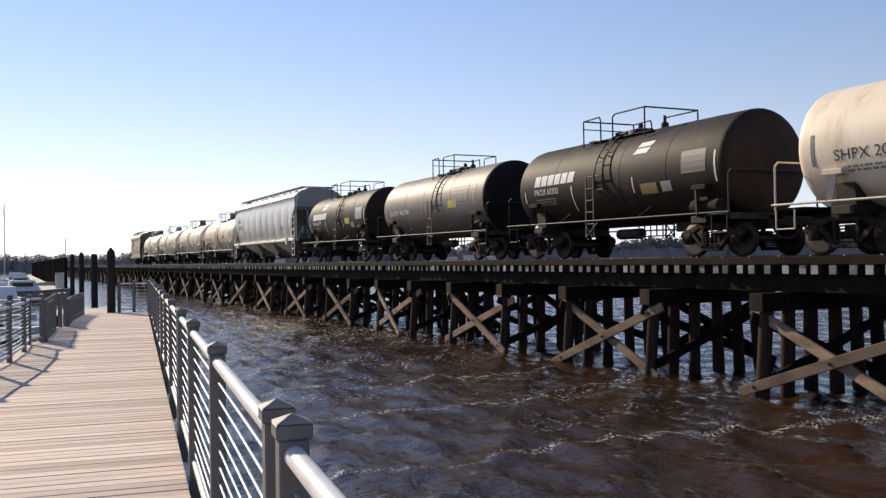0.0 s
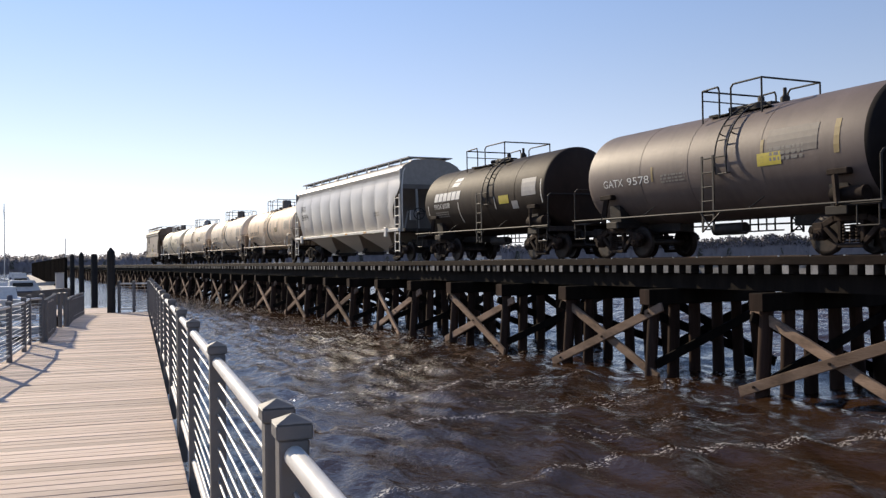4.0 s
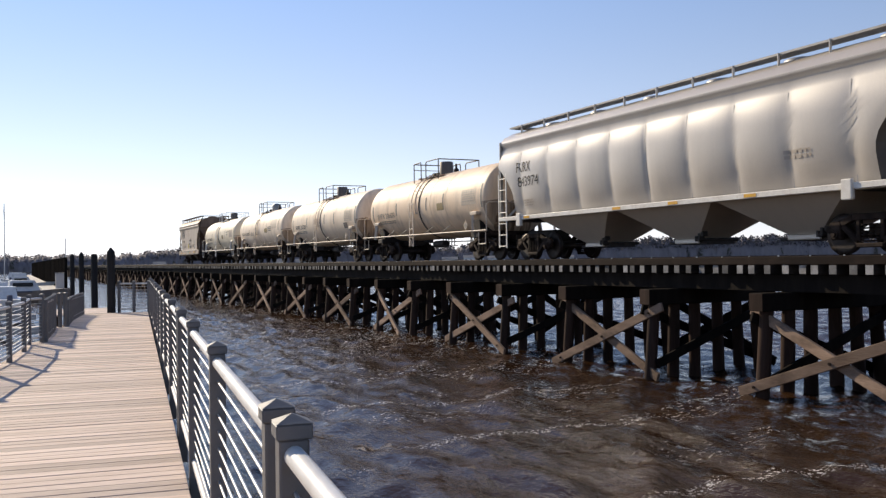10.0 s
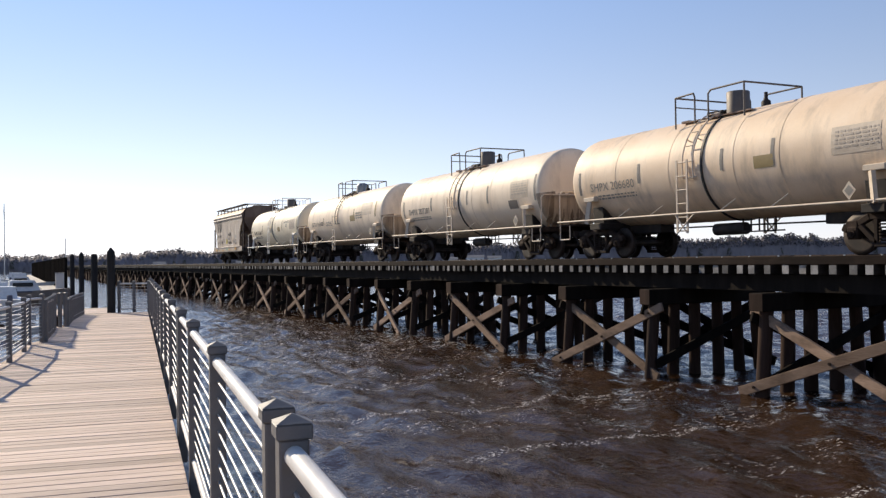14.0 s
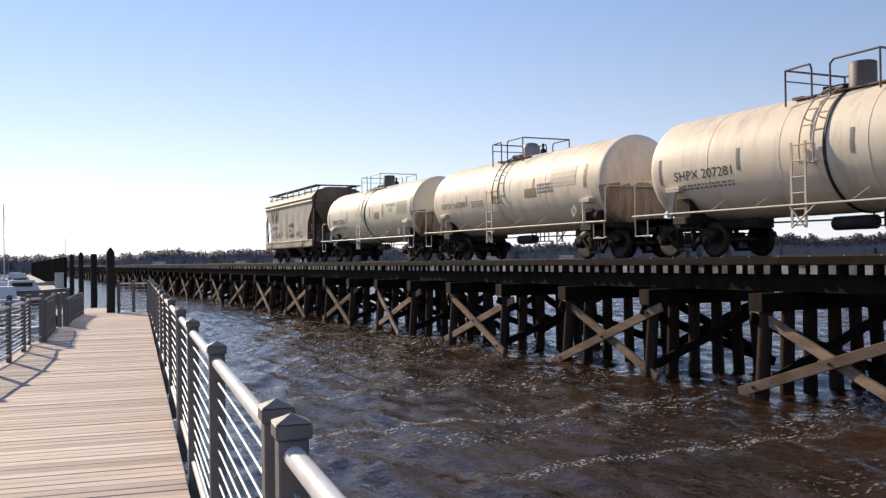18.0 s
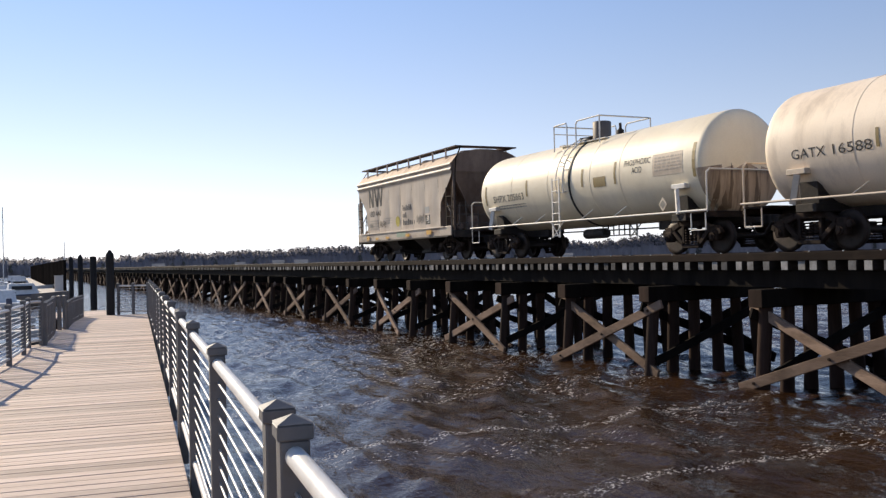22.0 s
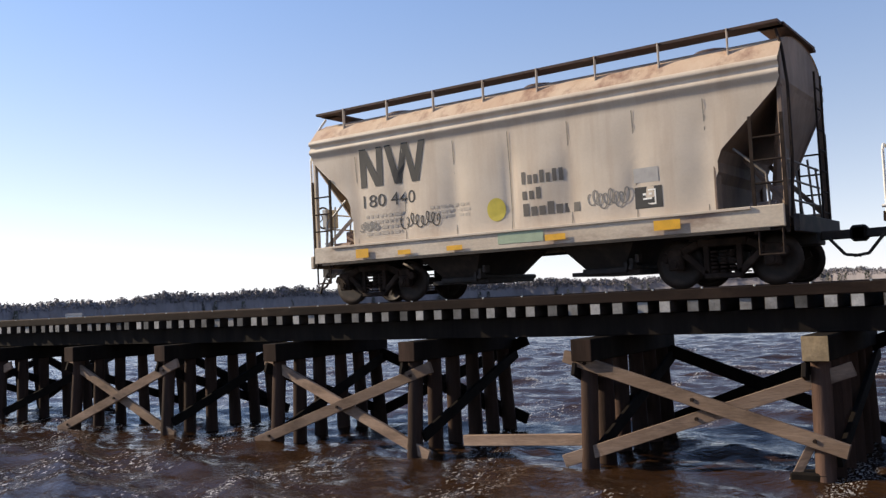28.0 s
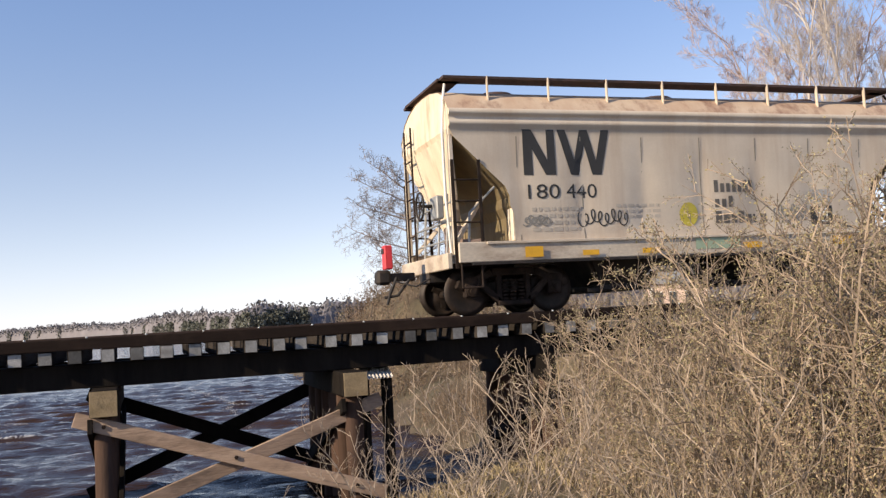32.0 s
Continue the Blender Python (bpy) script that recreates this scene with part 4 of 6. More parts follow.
def white_tank(x, half, number, paint=CREAM, yellow=1.6, acid=False, label="", mark=INK):
    car = tank_car(x, half, paint, label, CLEAN_STYLE if acid else WHITE_STYLE)
    r = 1.43
    tank_marks(car, "reporting_mark", on_tank(lettering("SHPX " + number, 0.24, 2.15), -half + 1.12, 2.02, r), mark, "black reporting mark and number")
    tank_marks(car, "fine_print", on_tank(bars(small_lines(-half + 1.2, 1.85, 2.1, 2, seed=int(number))), 0, 0, r), FADED)
    tank_marks(car, "sticker", on_tank(bars([(0, 0.62, 0, 0.30)]), yellow, 1.8 if yellow > 3 else 2.08, r), DULLPANEL if yellow > 3 else OCHRE, "small faded sticker")
    tank_marks(car, "stripe", on_tank(bars([(-half + 0.5, -half + 0.6, 1.95, 2.65), (-half + 3.45, -half + 3.56, 2.1, 2.65), (2.5, 2.6, 2.1, 2.75), (half - 0.12, half, 2.0, 2.9), (0.8, 0.9, 2.15, 2.7)]), 0, 0, r), OCHRE if acid else FADED, "short vertical reflector stripe")
    tank_marks(car, "data_panel", on_tank(bars([(0, 1.25, 0, 0.6)]), half - 1.75, 2.15, r, 0.006), PANEL_CREAM, "repainted data panel")
    tank_marks(car, "fine_print", on_tank(bars(small_lines(half - 1.65, 2.62, 1.1, 5, seed=3)), 0, 0, r, 0.011), FAINT)
    if acid:
        tank_marks(car, "contents_name", on_tank(lettering("PHOSPHORIC", 0.17, 1.2), 3.0, 2.55, r), INK)
        tank_marks(car, "contents_name", on_tank(lettering("ACID", 0.17, 0.46), 3.36, 2.32, r), INK)
    end = lettering(number, 0.2, 0.8)
    end.v = [(half + 0.27, p[0] - 0.4, TANK_Z + 0.75 + p[2]) for p in end.v]
    tank_marks(car, "end_number", end, FADED)
    bow = lambda y, z: 0.34 * (1 - (1 - min(0.999, math.hypot(y, z - TANK_Z) / 1.43) ** 3.2) ** (1 / 3.2))
    rng = random.Random(int(number))
    for k in range(7):
        ym, w, z0 = -0.95 + 0.24 * k + rng.uniform(-0.1, 0.1), rng.uniform(0.03, 0.11), 1.04
        z1 = rng.uniform(1.5, 2.35)
        rows = []
        for q in range(11):
            z = z0 + (z1 - z0) * q / 10
            half_w = w * (1 - (q / 10) ** 3) * (0.8 + 0.5 * noise.noise((q * 0.7, ym * 9, half))) + 0.006
            mid = ym + 0.05 * noise.noise((q * 0.4, ym * 5, 2.0))
            rows.append([(half + 0.37 - bow(y, z) + 0.012, y, z) for y in np.linspace(mid - half_w, mid + half_w, 3)])
        tank_marks(car, "spill_stain", Shape().grid(rows), DARKSTAIN, "dark brown drip down the tank head")
    diamond(car, half - 1.25, 1.35)
    return car


def prox_tank(x, half, number, stripe_left, label):
    car = tank_car(x, half, BLACK, label, dict(BLACK_STYLE, ladder=0.30 if stripe_left else -0.65))
    r = 1.43
    z = 2.42
    logo = [(0.40 * k, 0.40 * k + 0.34, 0.0, 0.34, 0.07) for k in range(6)]
    tank_marks(car, "maker_emblem", on_tank(bars(logo), -half + 1.15, z, r), PALE_INK, "white slanted emblem block")
    sx = -half + 2.6 if stripe_left else 1.45
    tank_marks(car, "emblem_stripes", on_tank(bars([(0, 0.62, 0, 0.16, 0.12), (0.1, 0.72, 0.20, 0.34, 0.1)]), sx, 2.95, r), PALE_INK, "slanted white stripe")
    tank_marks(car, "reporting_mark", on_tank(lettering("PROX " + number, 0.2, 1.45), -half + 1.15, 2.12, r), PALE_INK, "white reporting mark and number")
    tank_marks(car, "fine_print", on_tank(bars(small_lines(-half + 1.2, 1.95, 1.2, 3, seed=5)), 0, 0, r), FADED)
    tank_marks(car, "data_panel", on_tank(bars([(0, 0.95, 0, 0.6)]), half - 1.35, 2.2, r), GREYPANEL if stripe_left else DULLPANEL, "grey data panel")
    tank_marks(car, "sticker", on_tank(bars([(0, 0.72, 0, 0.3)]), 1.85, 2.02 if stripe_left else 1.78, r), YELLOW if stripe_left else OCHRE, "yellow sticker")
    tank_marks(car, "sticker", on_tank(bars([(0, 0.42, 0, 0.28)]), 2.75, 1.8, r), GREYPANEL, "grey sticker")
    tank_marks(car, "stripe", on_tank(bars([(-half + 0.5, -half + 0.56, 1.9, 2.3), (-half + 3.35, -half + 3.41, 1.5, 2.3), (1.5, 1.55, 1.85, 2.3), (half - 0.1, half - 0.04, 1.9, 2.7)]), 0, 0, r), WHITE)
    part("air_reservoir", Shape().tube((half - 1.0, -1.28, 1.28), (half - 0.0, -1.28, 1.28), 0.2, 14), FRAME, car, "rusty air reservoir cylinder")
    end = lettering(number, 0.2, 0.8)
    end.v = [(half + 0.27, p[0] - 0.4, TANK_Z + 0.75 + p[2]) for p in end.v]
    tank_marks(car, "end_number", end, FADED)
    return car


def gatx_tank(x, half, paint, style, number, label, mark):
    car = tank_car(x, half, paint, label, style)
    r = 1.43
    tank_marks(car, "reporting_mark", on_tank(lettering("GATX", 0.22, 0.95), -half + 0.95, 2.07, r), mark)
    tank_marks(car, "car_number", on_tank(lettering(number, 0.22, 1.0), -half + 2.1, 2.07, r), mark)
    tank_marks(car, "sticker", on_tank(bars([(0, 0.75, 0, 0.3)]), 2.1 if paint is GREYTANK else 1.65, 2.12, r), YELLOW if paint is GREYTANK else OCHRE, "yellow sticker")
    tank_marks(car, "stripe", on_tank(bars([(-half + 3.2, -half + 3.28, 2.1, 2.5), (2.2, 2.3, 2.2, 2.75), (half - 0.75, half - 0.6, 2.2, 2.95)]), 0, 0, r), OCHRE)
    tank_marks(car, "fine_print", on_tank(bars(small_lines(2.5, 2.45, 1.0, 3, 0.08, seed=8) + small_lines(-half + 3.6, 2.2, 1.0, 3, seed=9)), 0, 0, r), FADED)
    tank_marks(car, "data_panel", on_tank(bars([(0, 1.5, 0, 0.6)]), half - 2.7, 2.35, r), PANEL_CREAM if paint is not GREYTANK else DULLPANEL)
    if paint is not GREYTANK:
        diamond(car, half - 1.2, 1.5)
    part("air_reservoir", Shape().tube((half - 0.9, -1.28, 1.3), (half - 0.05, -1.28, 1.3), 0.17, 14), FRAME, car)
    end = lettering(number, 0.2, 0.7)
    end.v = [(half + 0.27, p[0] - 0.4, TANK_Z + 0.75 + p[2]) for p in end.v]
    tank_marks(car, "end_number", end, FADED)
    return car


def hopper_car(x, half, label, old):
    """A covered hopper car; old: the short two-bay one, else the long three-bay one."""
    car = thing("covered_hopper_car", (x, TRACK_Y, EYE), label, "hopper car", "cars of the freight train")
    car["x0"] = x
    paint = HOPPER_OLD if old else HOPPER_GREY
    if old:
        sect = [(1.30, 1.56), (2.2, 1.58), (3.0, 1.59), (3.52, 1.60), (3.56, 1.66), (3.64, 1.66), (3.66, 1.62), (3.74, 1.62), (3.76, 1.67), (3.84, 1.67), (3.88, 1.6)]
        roof = [(3.88, 1.6), (4.16, 1.36), (4.32, 1.0), (4.42, 0.5), (4.44, 0.0)]
        cut = lambda z: half if z > 3.42 else half - 1.15 * min(1, (3.42 - z) / 1.1) - (0.08 if z < 2.0 else 0.0)
        sill_z, bays, depth = (0.96, 1.34), (-1.72, 1.72), 0.34
        panel = 1.35
    else:
        sect = [(1.48, 1.37), (1.75, 1.448), (2.1, 1.525), (2.5, 1.58), (2.9, 1.602), (3.3, 1.60), (3.7, 1.53), (4.0, 1.45), (4.08, 1.52), (4.16, 1.52)]
        roof = [(4.16, 1.52), (4.36, 1.35), (4.56, 0.95), (4.66, 0.5), (4.69, 0.0)]
        cut = lambda z: half if z > 3.3 else half - 0.95 * math.sin(min(1, (3.3 - z) / 1.15) * 1.5708)
        sill_z, bays, depth = (1.36, 1.50), (-4.0, 0.45, 4.6), 0.36
        panel = 1.72
    zs = []
    for (z0, y0), (z1, y1) in zip(sect, sect[1:]):
        n = max(1, int((z1 - z0) / 0.16))
        zs += [(z0 + (z1 - z0) * k / n, y0 + (y1 - y0) * k / n) for k in range(n)]
    zs.append(sect[-1])
    nx = 66 if old else 168

    def bulge(u, z, c):
        q = abs(math.sin(math.pi * u / panel))
        body = max(0.0, min(1.0, (z - sect[0][0]) / 0.4)) * max(0.0, min(1.0, (3.5 if old else 3.95) - z) / 0.3) if z < (3.5 if old else 3.95) else 0.0
        edge = max(0.0, min(1.0, (c - abs(u)) / 0.4))
        return (0.018 if old else 0.027) * (q ** 0.5 - 0.8) * body * edge + (0.008 if old else 0.003) * noise.noise((u * 0.9, z * 0.9, 3.0)) * body

    SIDES[car.name] = lambda u, z: float(np.interp(z, [q[0] for q in zs], [q[1] for q in zs])) + bulge(u, z, cut(z))
    for s in (-1, 1):
        rows = []
        for z, y in zs:
            c = cut(z)
            rows.append([(-c + 2 * c * k / nx, s * (y + bulge(-c + 2 * c * k / nx, z, c)), z) for k in range(nx + 1)])
        part("side_sheet", Shape().grid(rows, True, s > 0), paint, car, "bulging grey steel side with vertical seams")
        for k in range(-5, 6):
            u = (k + 0.0) * panel
            if abs(u) < half - 1.3:
                p = Shape()
                p.grid([[(u - 0.010, s * (y + bulge(u, z, 9) + (0.014 if old else 0.012)), z), (u + 0.010, s * (y + bulge(u, z, 9) + (0.014 if old else 0.012)), z)] for z, y in zs if z < (3.5 if old else 3.9)], False, s > 0)
                part("side_seam", p, SEAM if old else GREYPANEL, car)
    rf = Shape()
    pts = [(y, z) for z, y in roof] + [(-y, z) for z, y in roof[-2::-1]]
    rf.grid([[(u, y, z) for y, z in pts] for u in (-half, half)], True)
    part("roof", rf, HOPPER_ROOF if old else HOPPER_GREY, car, "rust-streaked roof edge" if old else "pale rounded roof")
    # old car: parts at +x use darker materials, shade put into colour
    for s in (-1, 1):
        rows = []
        for z, y in zs:
            c = cut(z) - 0.02
            rows.append([(s * c, y - 0.02, z), (s * c, 0, z), (s * c, -y + 0.02, z)])
        rows = rows[::-1]
        high = [r for r in rows if r[0][2] > 3.3]
        low = [r for r in rows if r[0][2] <= 3.3]
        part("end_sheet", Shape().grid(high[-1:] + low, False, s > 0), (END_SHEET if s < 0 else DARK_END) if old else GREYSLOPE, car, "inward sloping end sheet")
        e = Shape().grid(high, False, s > 0)
        e.grid([[(s * (half - 0.02), y, z) for y, z in pts], [(s * (half - 0.02), 0, roof[0][0]) for _ in pts]], False)
        if old:
            x0, z0, x1, z1 = half - 0.015, 3.40, half - 0.62, 1.36
            e.grid([[(s * x0, 1.54, z0), (s * x0, -1.54, z0)], [(s * x1, 0.2, z1), (s * x1, -0.2, z1)]], False, s > 0)
            trim = Shape()
            for q in (-1, 1):
                trim.beam((s * x0, q * 1.54, z0), (s * x1, q * 0.2, z1), 0.07, 0.05, 0.01)
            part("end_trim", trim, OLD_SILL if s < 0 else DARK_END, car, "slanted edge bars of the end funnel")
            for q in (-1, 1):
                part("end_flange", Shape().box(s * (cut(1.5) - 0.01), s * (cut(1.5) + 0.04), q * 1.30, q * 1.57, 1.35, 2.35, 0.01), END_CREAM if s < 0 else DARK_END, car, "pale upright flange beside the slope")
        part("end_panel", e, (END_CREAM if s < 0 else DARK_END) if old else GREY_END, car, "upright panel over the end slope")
        for q in (-1, 1):
            br = Shape()
            br.beam((s * (half - 0.04), q * 1.5, sill_z[0]), (s * (half - 0.04), q * 1.5, roof[0][0] + 0.05), 0.08, 0.10, 0.01, (0, 1, 0))
            if not old:
                br.beam((s * (half - 0.1), q * 0.62, sill_z[0]), (s * (half - 0.06), q * 0.75, 3.9), 0.08, 0.10, 0.01, (0, 1, 0))
            br.beam((s * (half - 0.9), q * 0.8, 2.3), (s * (half - 0.1), q * 1.3, sill_z[1]), 0.06, 0.08)
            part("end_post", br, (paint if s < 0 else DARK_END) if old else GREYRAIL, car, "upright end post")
        sheet = Shape().box(s * (half - 1.6), s * half, -1.35, 1.35, sill_z[0] - 0.02, sill_z[0] + 0.12, 0.02).box(s * (half - 1.7), s * (half + 0.15), -0.3, 0.3, 0.66, 1.02, 0.02)
        part("draft_sill", sheet, GRIME, car)
        for q in (-1, 1):
            part("end_ladder", ladder_shape(s * (half - 0.02), s * (half - 0.55), q * 1.6, sill_z[0] - (0.95 if not old else 0.1), 2.9 if old else 3.05, 0.4), FRAME if old else WHITE, car, "steel end ladder")
        er = Shape()
        for z in np.arange(1.3, 3.8, 0.4):
            er.tube((s * (half + 0.05), 0.75, z), (s * (half + 0.05), 1.25, z), 0.018, 6)
        er.pipe([(s * (half + 0.05), 0.75, 1.1), (s * (half + 0.05), 0.75, 4.0)], 0.022).pipe([(s * (half + 0.05), 1.25, 1.1), (s * (half + 0.05), 1.25, 4.0)], 0.022)
        part("roof_ladder", er, FRAME if old else WHITE, car, "narrow ladder up the end")
        er = Shape()
        er.pipe([(s * (half + 0.02), -1.45, sill_z[0]), (s * (half + 0.1), -1.5, 2.2), (s * (half + 0.1), -1.5, 3.4), (s * (half + 0.02), -1.4, 4.05), (s * (half - 0.12), -1.15, 4.45)], 0.028)
        part("grab_iron", er, FRAME if old and s > 0 else WHITE, car, "bent grab iron on the end")
        if (s < 0) == old:
            hx = s * (half + 0.40)
            hb = Shape()
            rim = [(hx, -0.8 + 0.26 * math.cos(a), 2.13 + 0.26 * math.sin(a)) for a in np.linspace(0, 2 * math.pi, 19)]
            hb.pipe(rim, 0.022)
            for a in np.linspace(0, 2 * math.pi, 6)[:-1]:
                hb.tube((hx, -0.8, 2.13), (hx, -0.8 + 0.26 * math.cos(a), 2.13 + 0.26 * math.sin(a)), 0.014, 5)
            hb.tube((hx - s * 0.28, -0.8, 2.13), (hx + s * 0.03, -0.8, 2.13), 0.035, 8)
            part("brake_wheel", hb, GRIME, car, "spoked dark brake wheel")
            part("brake_box", Shape().box(s * (half + 0.02), s * (half + 0.16), -1.12, -0.68, 1.85, 2.3, 0.02), GREYRAIL, car, "grey brake gear box")
            hose = Shape().pipe([(s * (half + 0.8), -0.3, 0.8), (s * (half + 0.95), -0.33, 0.5), (s * (half + 1.02), -0.34, 0.28)], 0.03).pipe([(s * (half + 0.2), -0.6, 0.75), (s * (half + 0.5), -0.6, 0.6), (s * (half + 0.85), -0.4, 0.72)], 0.018)
            part("air_hose", hose, GRIME, car, "dangling black air hose")
        if old:
            deck = Shape().box(s * (half - 1.25), s * (half + 0.12), -1.55, 1.55, sill_z[0] + 0.13, sill_z[0] + 0.17, 0.008)
            deck.box(s * (half + 0.06), s * (half + 0.16), -1.58, 1.58, sill_z[0] - 0.1, sill_z[0] + 0.2, 0.015)
            part("end_platform", deck, OLD_SILL if s < 0 else GRIME, car, "rusty end sill with a narrow platform")
            g = Shape()
            for y, z0, z1 in ((-1.25, 1.15, 2.2), (-0.95, 1.15, 2.35), (-0.4, 1.15, 2.0), (0.5, 1.15, 2.3), (1.1, 1.15, 2.2)):
                g.tube((s * (half - 0.05), y, z0), (s * (half - 0.12), y, z1), 0.022, 6)
            for z in (1.45, 1.8, 2.15):
                g.tube((s * (half - 0.08), -1.3, z), (s * (half - 0.08), 1.15, z), 0.02, 6)
            g.pipe([(s * (half - 0.3), -1.5, 1.15), (s * (half - 0.35), -1.5, 1.9), (s * (half - 0.9), -1.45, 2.4)], 0.025)
            part("end_railing", g, GREYRAIL if s < 0 else DARKSTEEL, car, "grey pipes and rungs on the end")
            b = Shape().tube((s * (half - 0.75), -1.1, 1.32), (s * (half - 0.3), -1.1, 1.32), 0.13, 12).box(s * (half - 0.5), s * (half - 0.2), -0.7, -0.35, 1.15, 1.75, 0.03).box(s * (half - 1.0), s * (half - 0.6), -1.4, -1.0, 1.14, 1.3, 0.02)
            part("brake_gear", b, RUSTY, car, "rusty brake cylinder and levers on the end platform")
            st = Shape().pipe([(s * (half - 0.1), -1.62, 0.95), (s * (half - 0.1), -1.62, 0.5), (s * (half - 0.5), -1.62, 0.5), (s * (half - 0.5), -1.62, 0.95)], 0.02)
            part("sill_step", st, FRAME, car, "bent sill step")
        add_coupler(car, s * (half + (0.36 if old and s < 0 else 0.15)), s)
        add_truck(car, s * (half - (1.33 if old else 1.5)))
    for q in (-1, 1):
        y0, y1 = (q * 1.52, q * 1.66)
        sill = Shape().box(-half + 0.05, half - 0.05, min(y0, y1), max(y0, y1), sill_z[0], sill_z[1], 0.015)
        part("side_sill", sill, OLD_SILL if old else WHITE, car, "pale side sill with scuffs" if old else "white side sill")
        if old:
            part("sill_lip", Shape().box(-half + 0.6, half - 0.6, q * 1.66, q * 1.70, sill_z[1] - 0.05, sill_z[1], 0.005), HOPPER_OLD, car)
            part("sill_foot", Shape().box(-half + 0.3, half - 0.3, min(q * 1.55, q * 1.69), max(q * 1.55, q * 1.69), sill_z[0] - 0.05, sill_z[0] - 0.003), GRIME, car)
        for s in () if old else (-1, 1):
            pad = Shape().box(s * (half - 1.55) - 0.14, s * (half - 1.55) + 0.14, q * 1.6, q * 1.72, sill_z[0] - 0.22, sill_z[0] + 0.22, 0.02)
            part("jacking_pad", pad, HOPPER_OLD if old else WHITE, car)
    hop = GRIME if old else paint
    for bx in bays:
        w0, w1 = (0.85, 0.42) if old else (2.05, 0.45)
        z1, z0 = sill_z[0] + 0.05, depth
        h = Shape()
        a = [(bx - w0, -1.45, z1), (bx + w0, -1.45, z1), (bx + w0, 1.45, z1), (bx - w0, 1.45, z1)]
        yb = 1.0 if old else 0.5
        m1 = [(bx - w1, -yb, z0 + 0.12), (bx + w1, -yb, z0 + 0.12), (bx + w1, yb, z0 + 0.12), (bx - w1, yb, z0 + 0.12)]
        h.add(a + m1, [(0, 1, 5, 4), (1, 2, 6, 5), (2, 3, 7, 6), (3, 0, 4, 7)])
        h.box(bx - w1 - 0.05, bx + w1 + 0.05, -yb - 0.05, yb + 0.05, z0, z0 + 0.12, 0.02)
        bay = part("hopper_bay", h, hop, car, "sloping discharge hopper under the body")
        gate = Shape().box(bx - w1 - 0.3, bx + w1 + 0.3, -yb, yb, z0 - 0.02, z0 + 0.06).tube((bx + w1 + 0.2, -yb - 0.2, z0 + 0.1), (bx + w1 + 0.2, yb + 0.2, z0 + 0.1), 0.05, 8)
        for k in range(3):
            gate.box(bx + w1 + 0.05 + k * 0.12, bx + w1 + 0.12 + k * 0.12, -yb - 0.18, -yb, z0 + 0.05 + k * 0.07, z0 + 0.2 + k * 0.07)
        part("outlet_gate", gate, GRIME, bay)
    # running boards on the roof
    top = 4.51 if old else 4.72
    boards = Shape()
    for q in (-1, 1):
        y = q * (1.18 if old else 0.9)
        boards.box(-half + 0.02, half - 0.02, y - 0.22, y + 0.22, top, top + 0.05)
    w = 1.15 if old else 0.9
    boards.box(-half - 0.02, -half + 0.45, -w, w, top, top + 0.045).box(half - 0.45, half + 0.02, -w, w, top, top + 0.045)
    part("running_board", boards, GRATING if old else GREYRAIL, car, "rusty grating walkway along the roof" if old else "grey grating walkway along the roof")
    n = 8 if old else 11
    for q in (-1, 1):
        for k in range(n):
            u = -half + 0.9 + (2 * half - 1.8) * k / (n - 1)
            y = q * (1.4 if old else 1.12)
            part("walkway_bracket", Shape().beam((u, y + q * 0.0, roof[1][0] - 0.1), (u, y, top + 0.05), 0.07, 0.02, 0, (1, 0, 0)), HOPPER_OLD if old else WHITE, car)
    for k in range(3 if old else 6):
        u = -half + (1.6 if old else 1.5) + (2 * half - (3.2 if old else 3.0)) * k / ((3 if old else 6) - 1)
        hat = Shape().lathe([(roof[-1][0] - 0.1, 0.42), (roof[-1][0] + 0.06, 0.42), (roof[-1][0] + 0.1, 0.36), (roof[-1][0] + 0.11, 0.02)], 20, "z", (u, 0, 0))
        part("hatch", hat, GRATING if old else GREYRAIL, car, "round loading hatch")
    return car


LAYER = [0]


def flat_marks(car, name, sh, mat, y, label=""):
    """Marks laid on the side of a hopper car; with a height y below -1.65 they lie on its sill."""
    LAYER[0] = (LAYER[0] + 1) % 7
    if y > -1.66:
        sh.v = [(p[0], -SIDES[car.name](p[0], p[2]) - (0.005 if car is nw else 0.014) - 0.0006 * LAYER[0], p[2]) for p in sh.v]
    else:
        sh.v = [(p[0], y, p[2]) for p in sh.v]
    put_marks(car, name, sh, mat, label)


front_tank = white_tank(88.85, 6.05, "206412", label="cream tank car with a grimy lower half")
prox_a = prox_tank(75.3, 5.0, "60303", False, "faded black tank car with white emblem blocks")
gatx_a = gatx_tank(62.5, 5.1, GREYTANK, GREY_STYLE, "9578", "dark grey tank car with a yellow sticker", PALE_INK)
prox_b = prox_tank(49.95, 4.87, "60378", True, "faded black tank car with two white stripes over its emblem")
furx = hopper_car(34.4, 8.4, "long light grey covered hopper car with three bays", False)
tank_d = white_tank(18.35, 6.0, "206680", TAN, 1.95, label="tan tank car with worn lettering", mark=FADED)
tank_c = white_tank(4.2, 6.02, "207281", CREAM, 4.1, label="cream tank car with grimy panels")
gatx_b = gatx_tank(-10.25, 6.02, CREAM, GATX_STYLE, "16588", "cream tank car with a domed valve housing", INK)
tank_b = white_tank(-24.58, 6.04, "205663", CLEAN_CREAM, 1.45, True, "clean cream tank car for phosphoric acid")
nw = hopper_car(-38.0, 5.4, "old short grey two-bay covered hopper car with rust streaks", True)
TRAIN = [front_tank, prox_a, gatx_a, prox_b, furx, tank_d, tank_c, gatx_b, tank_b, nw]

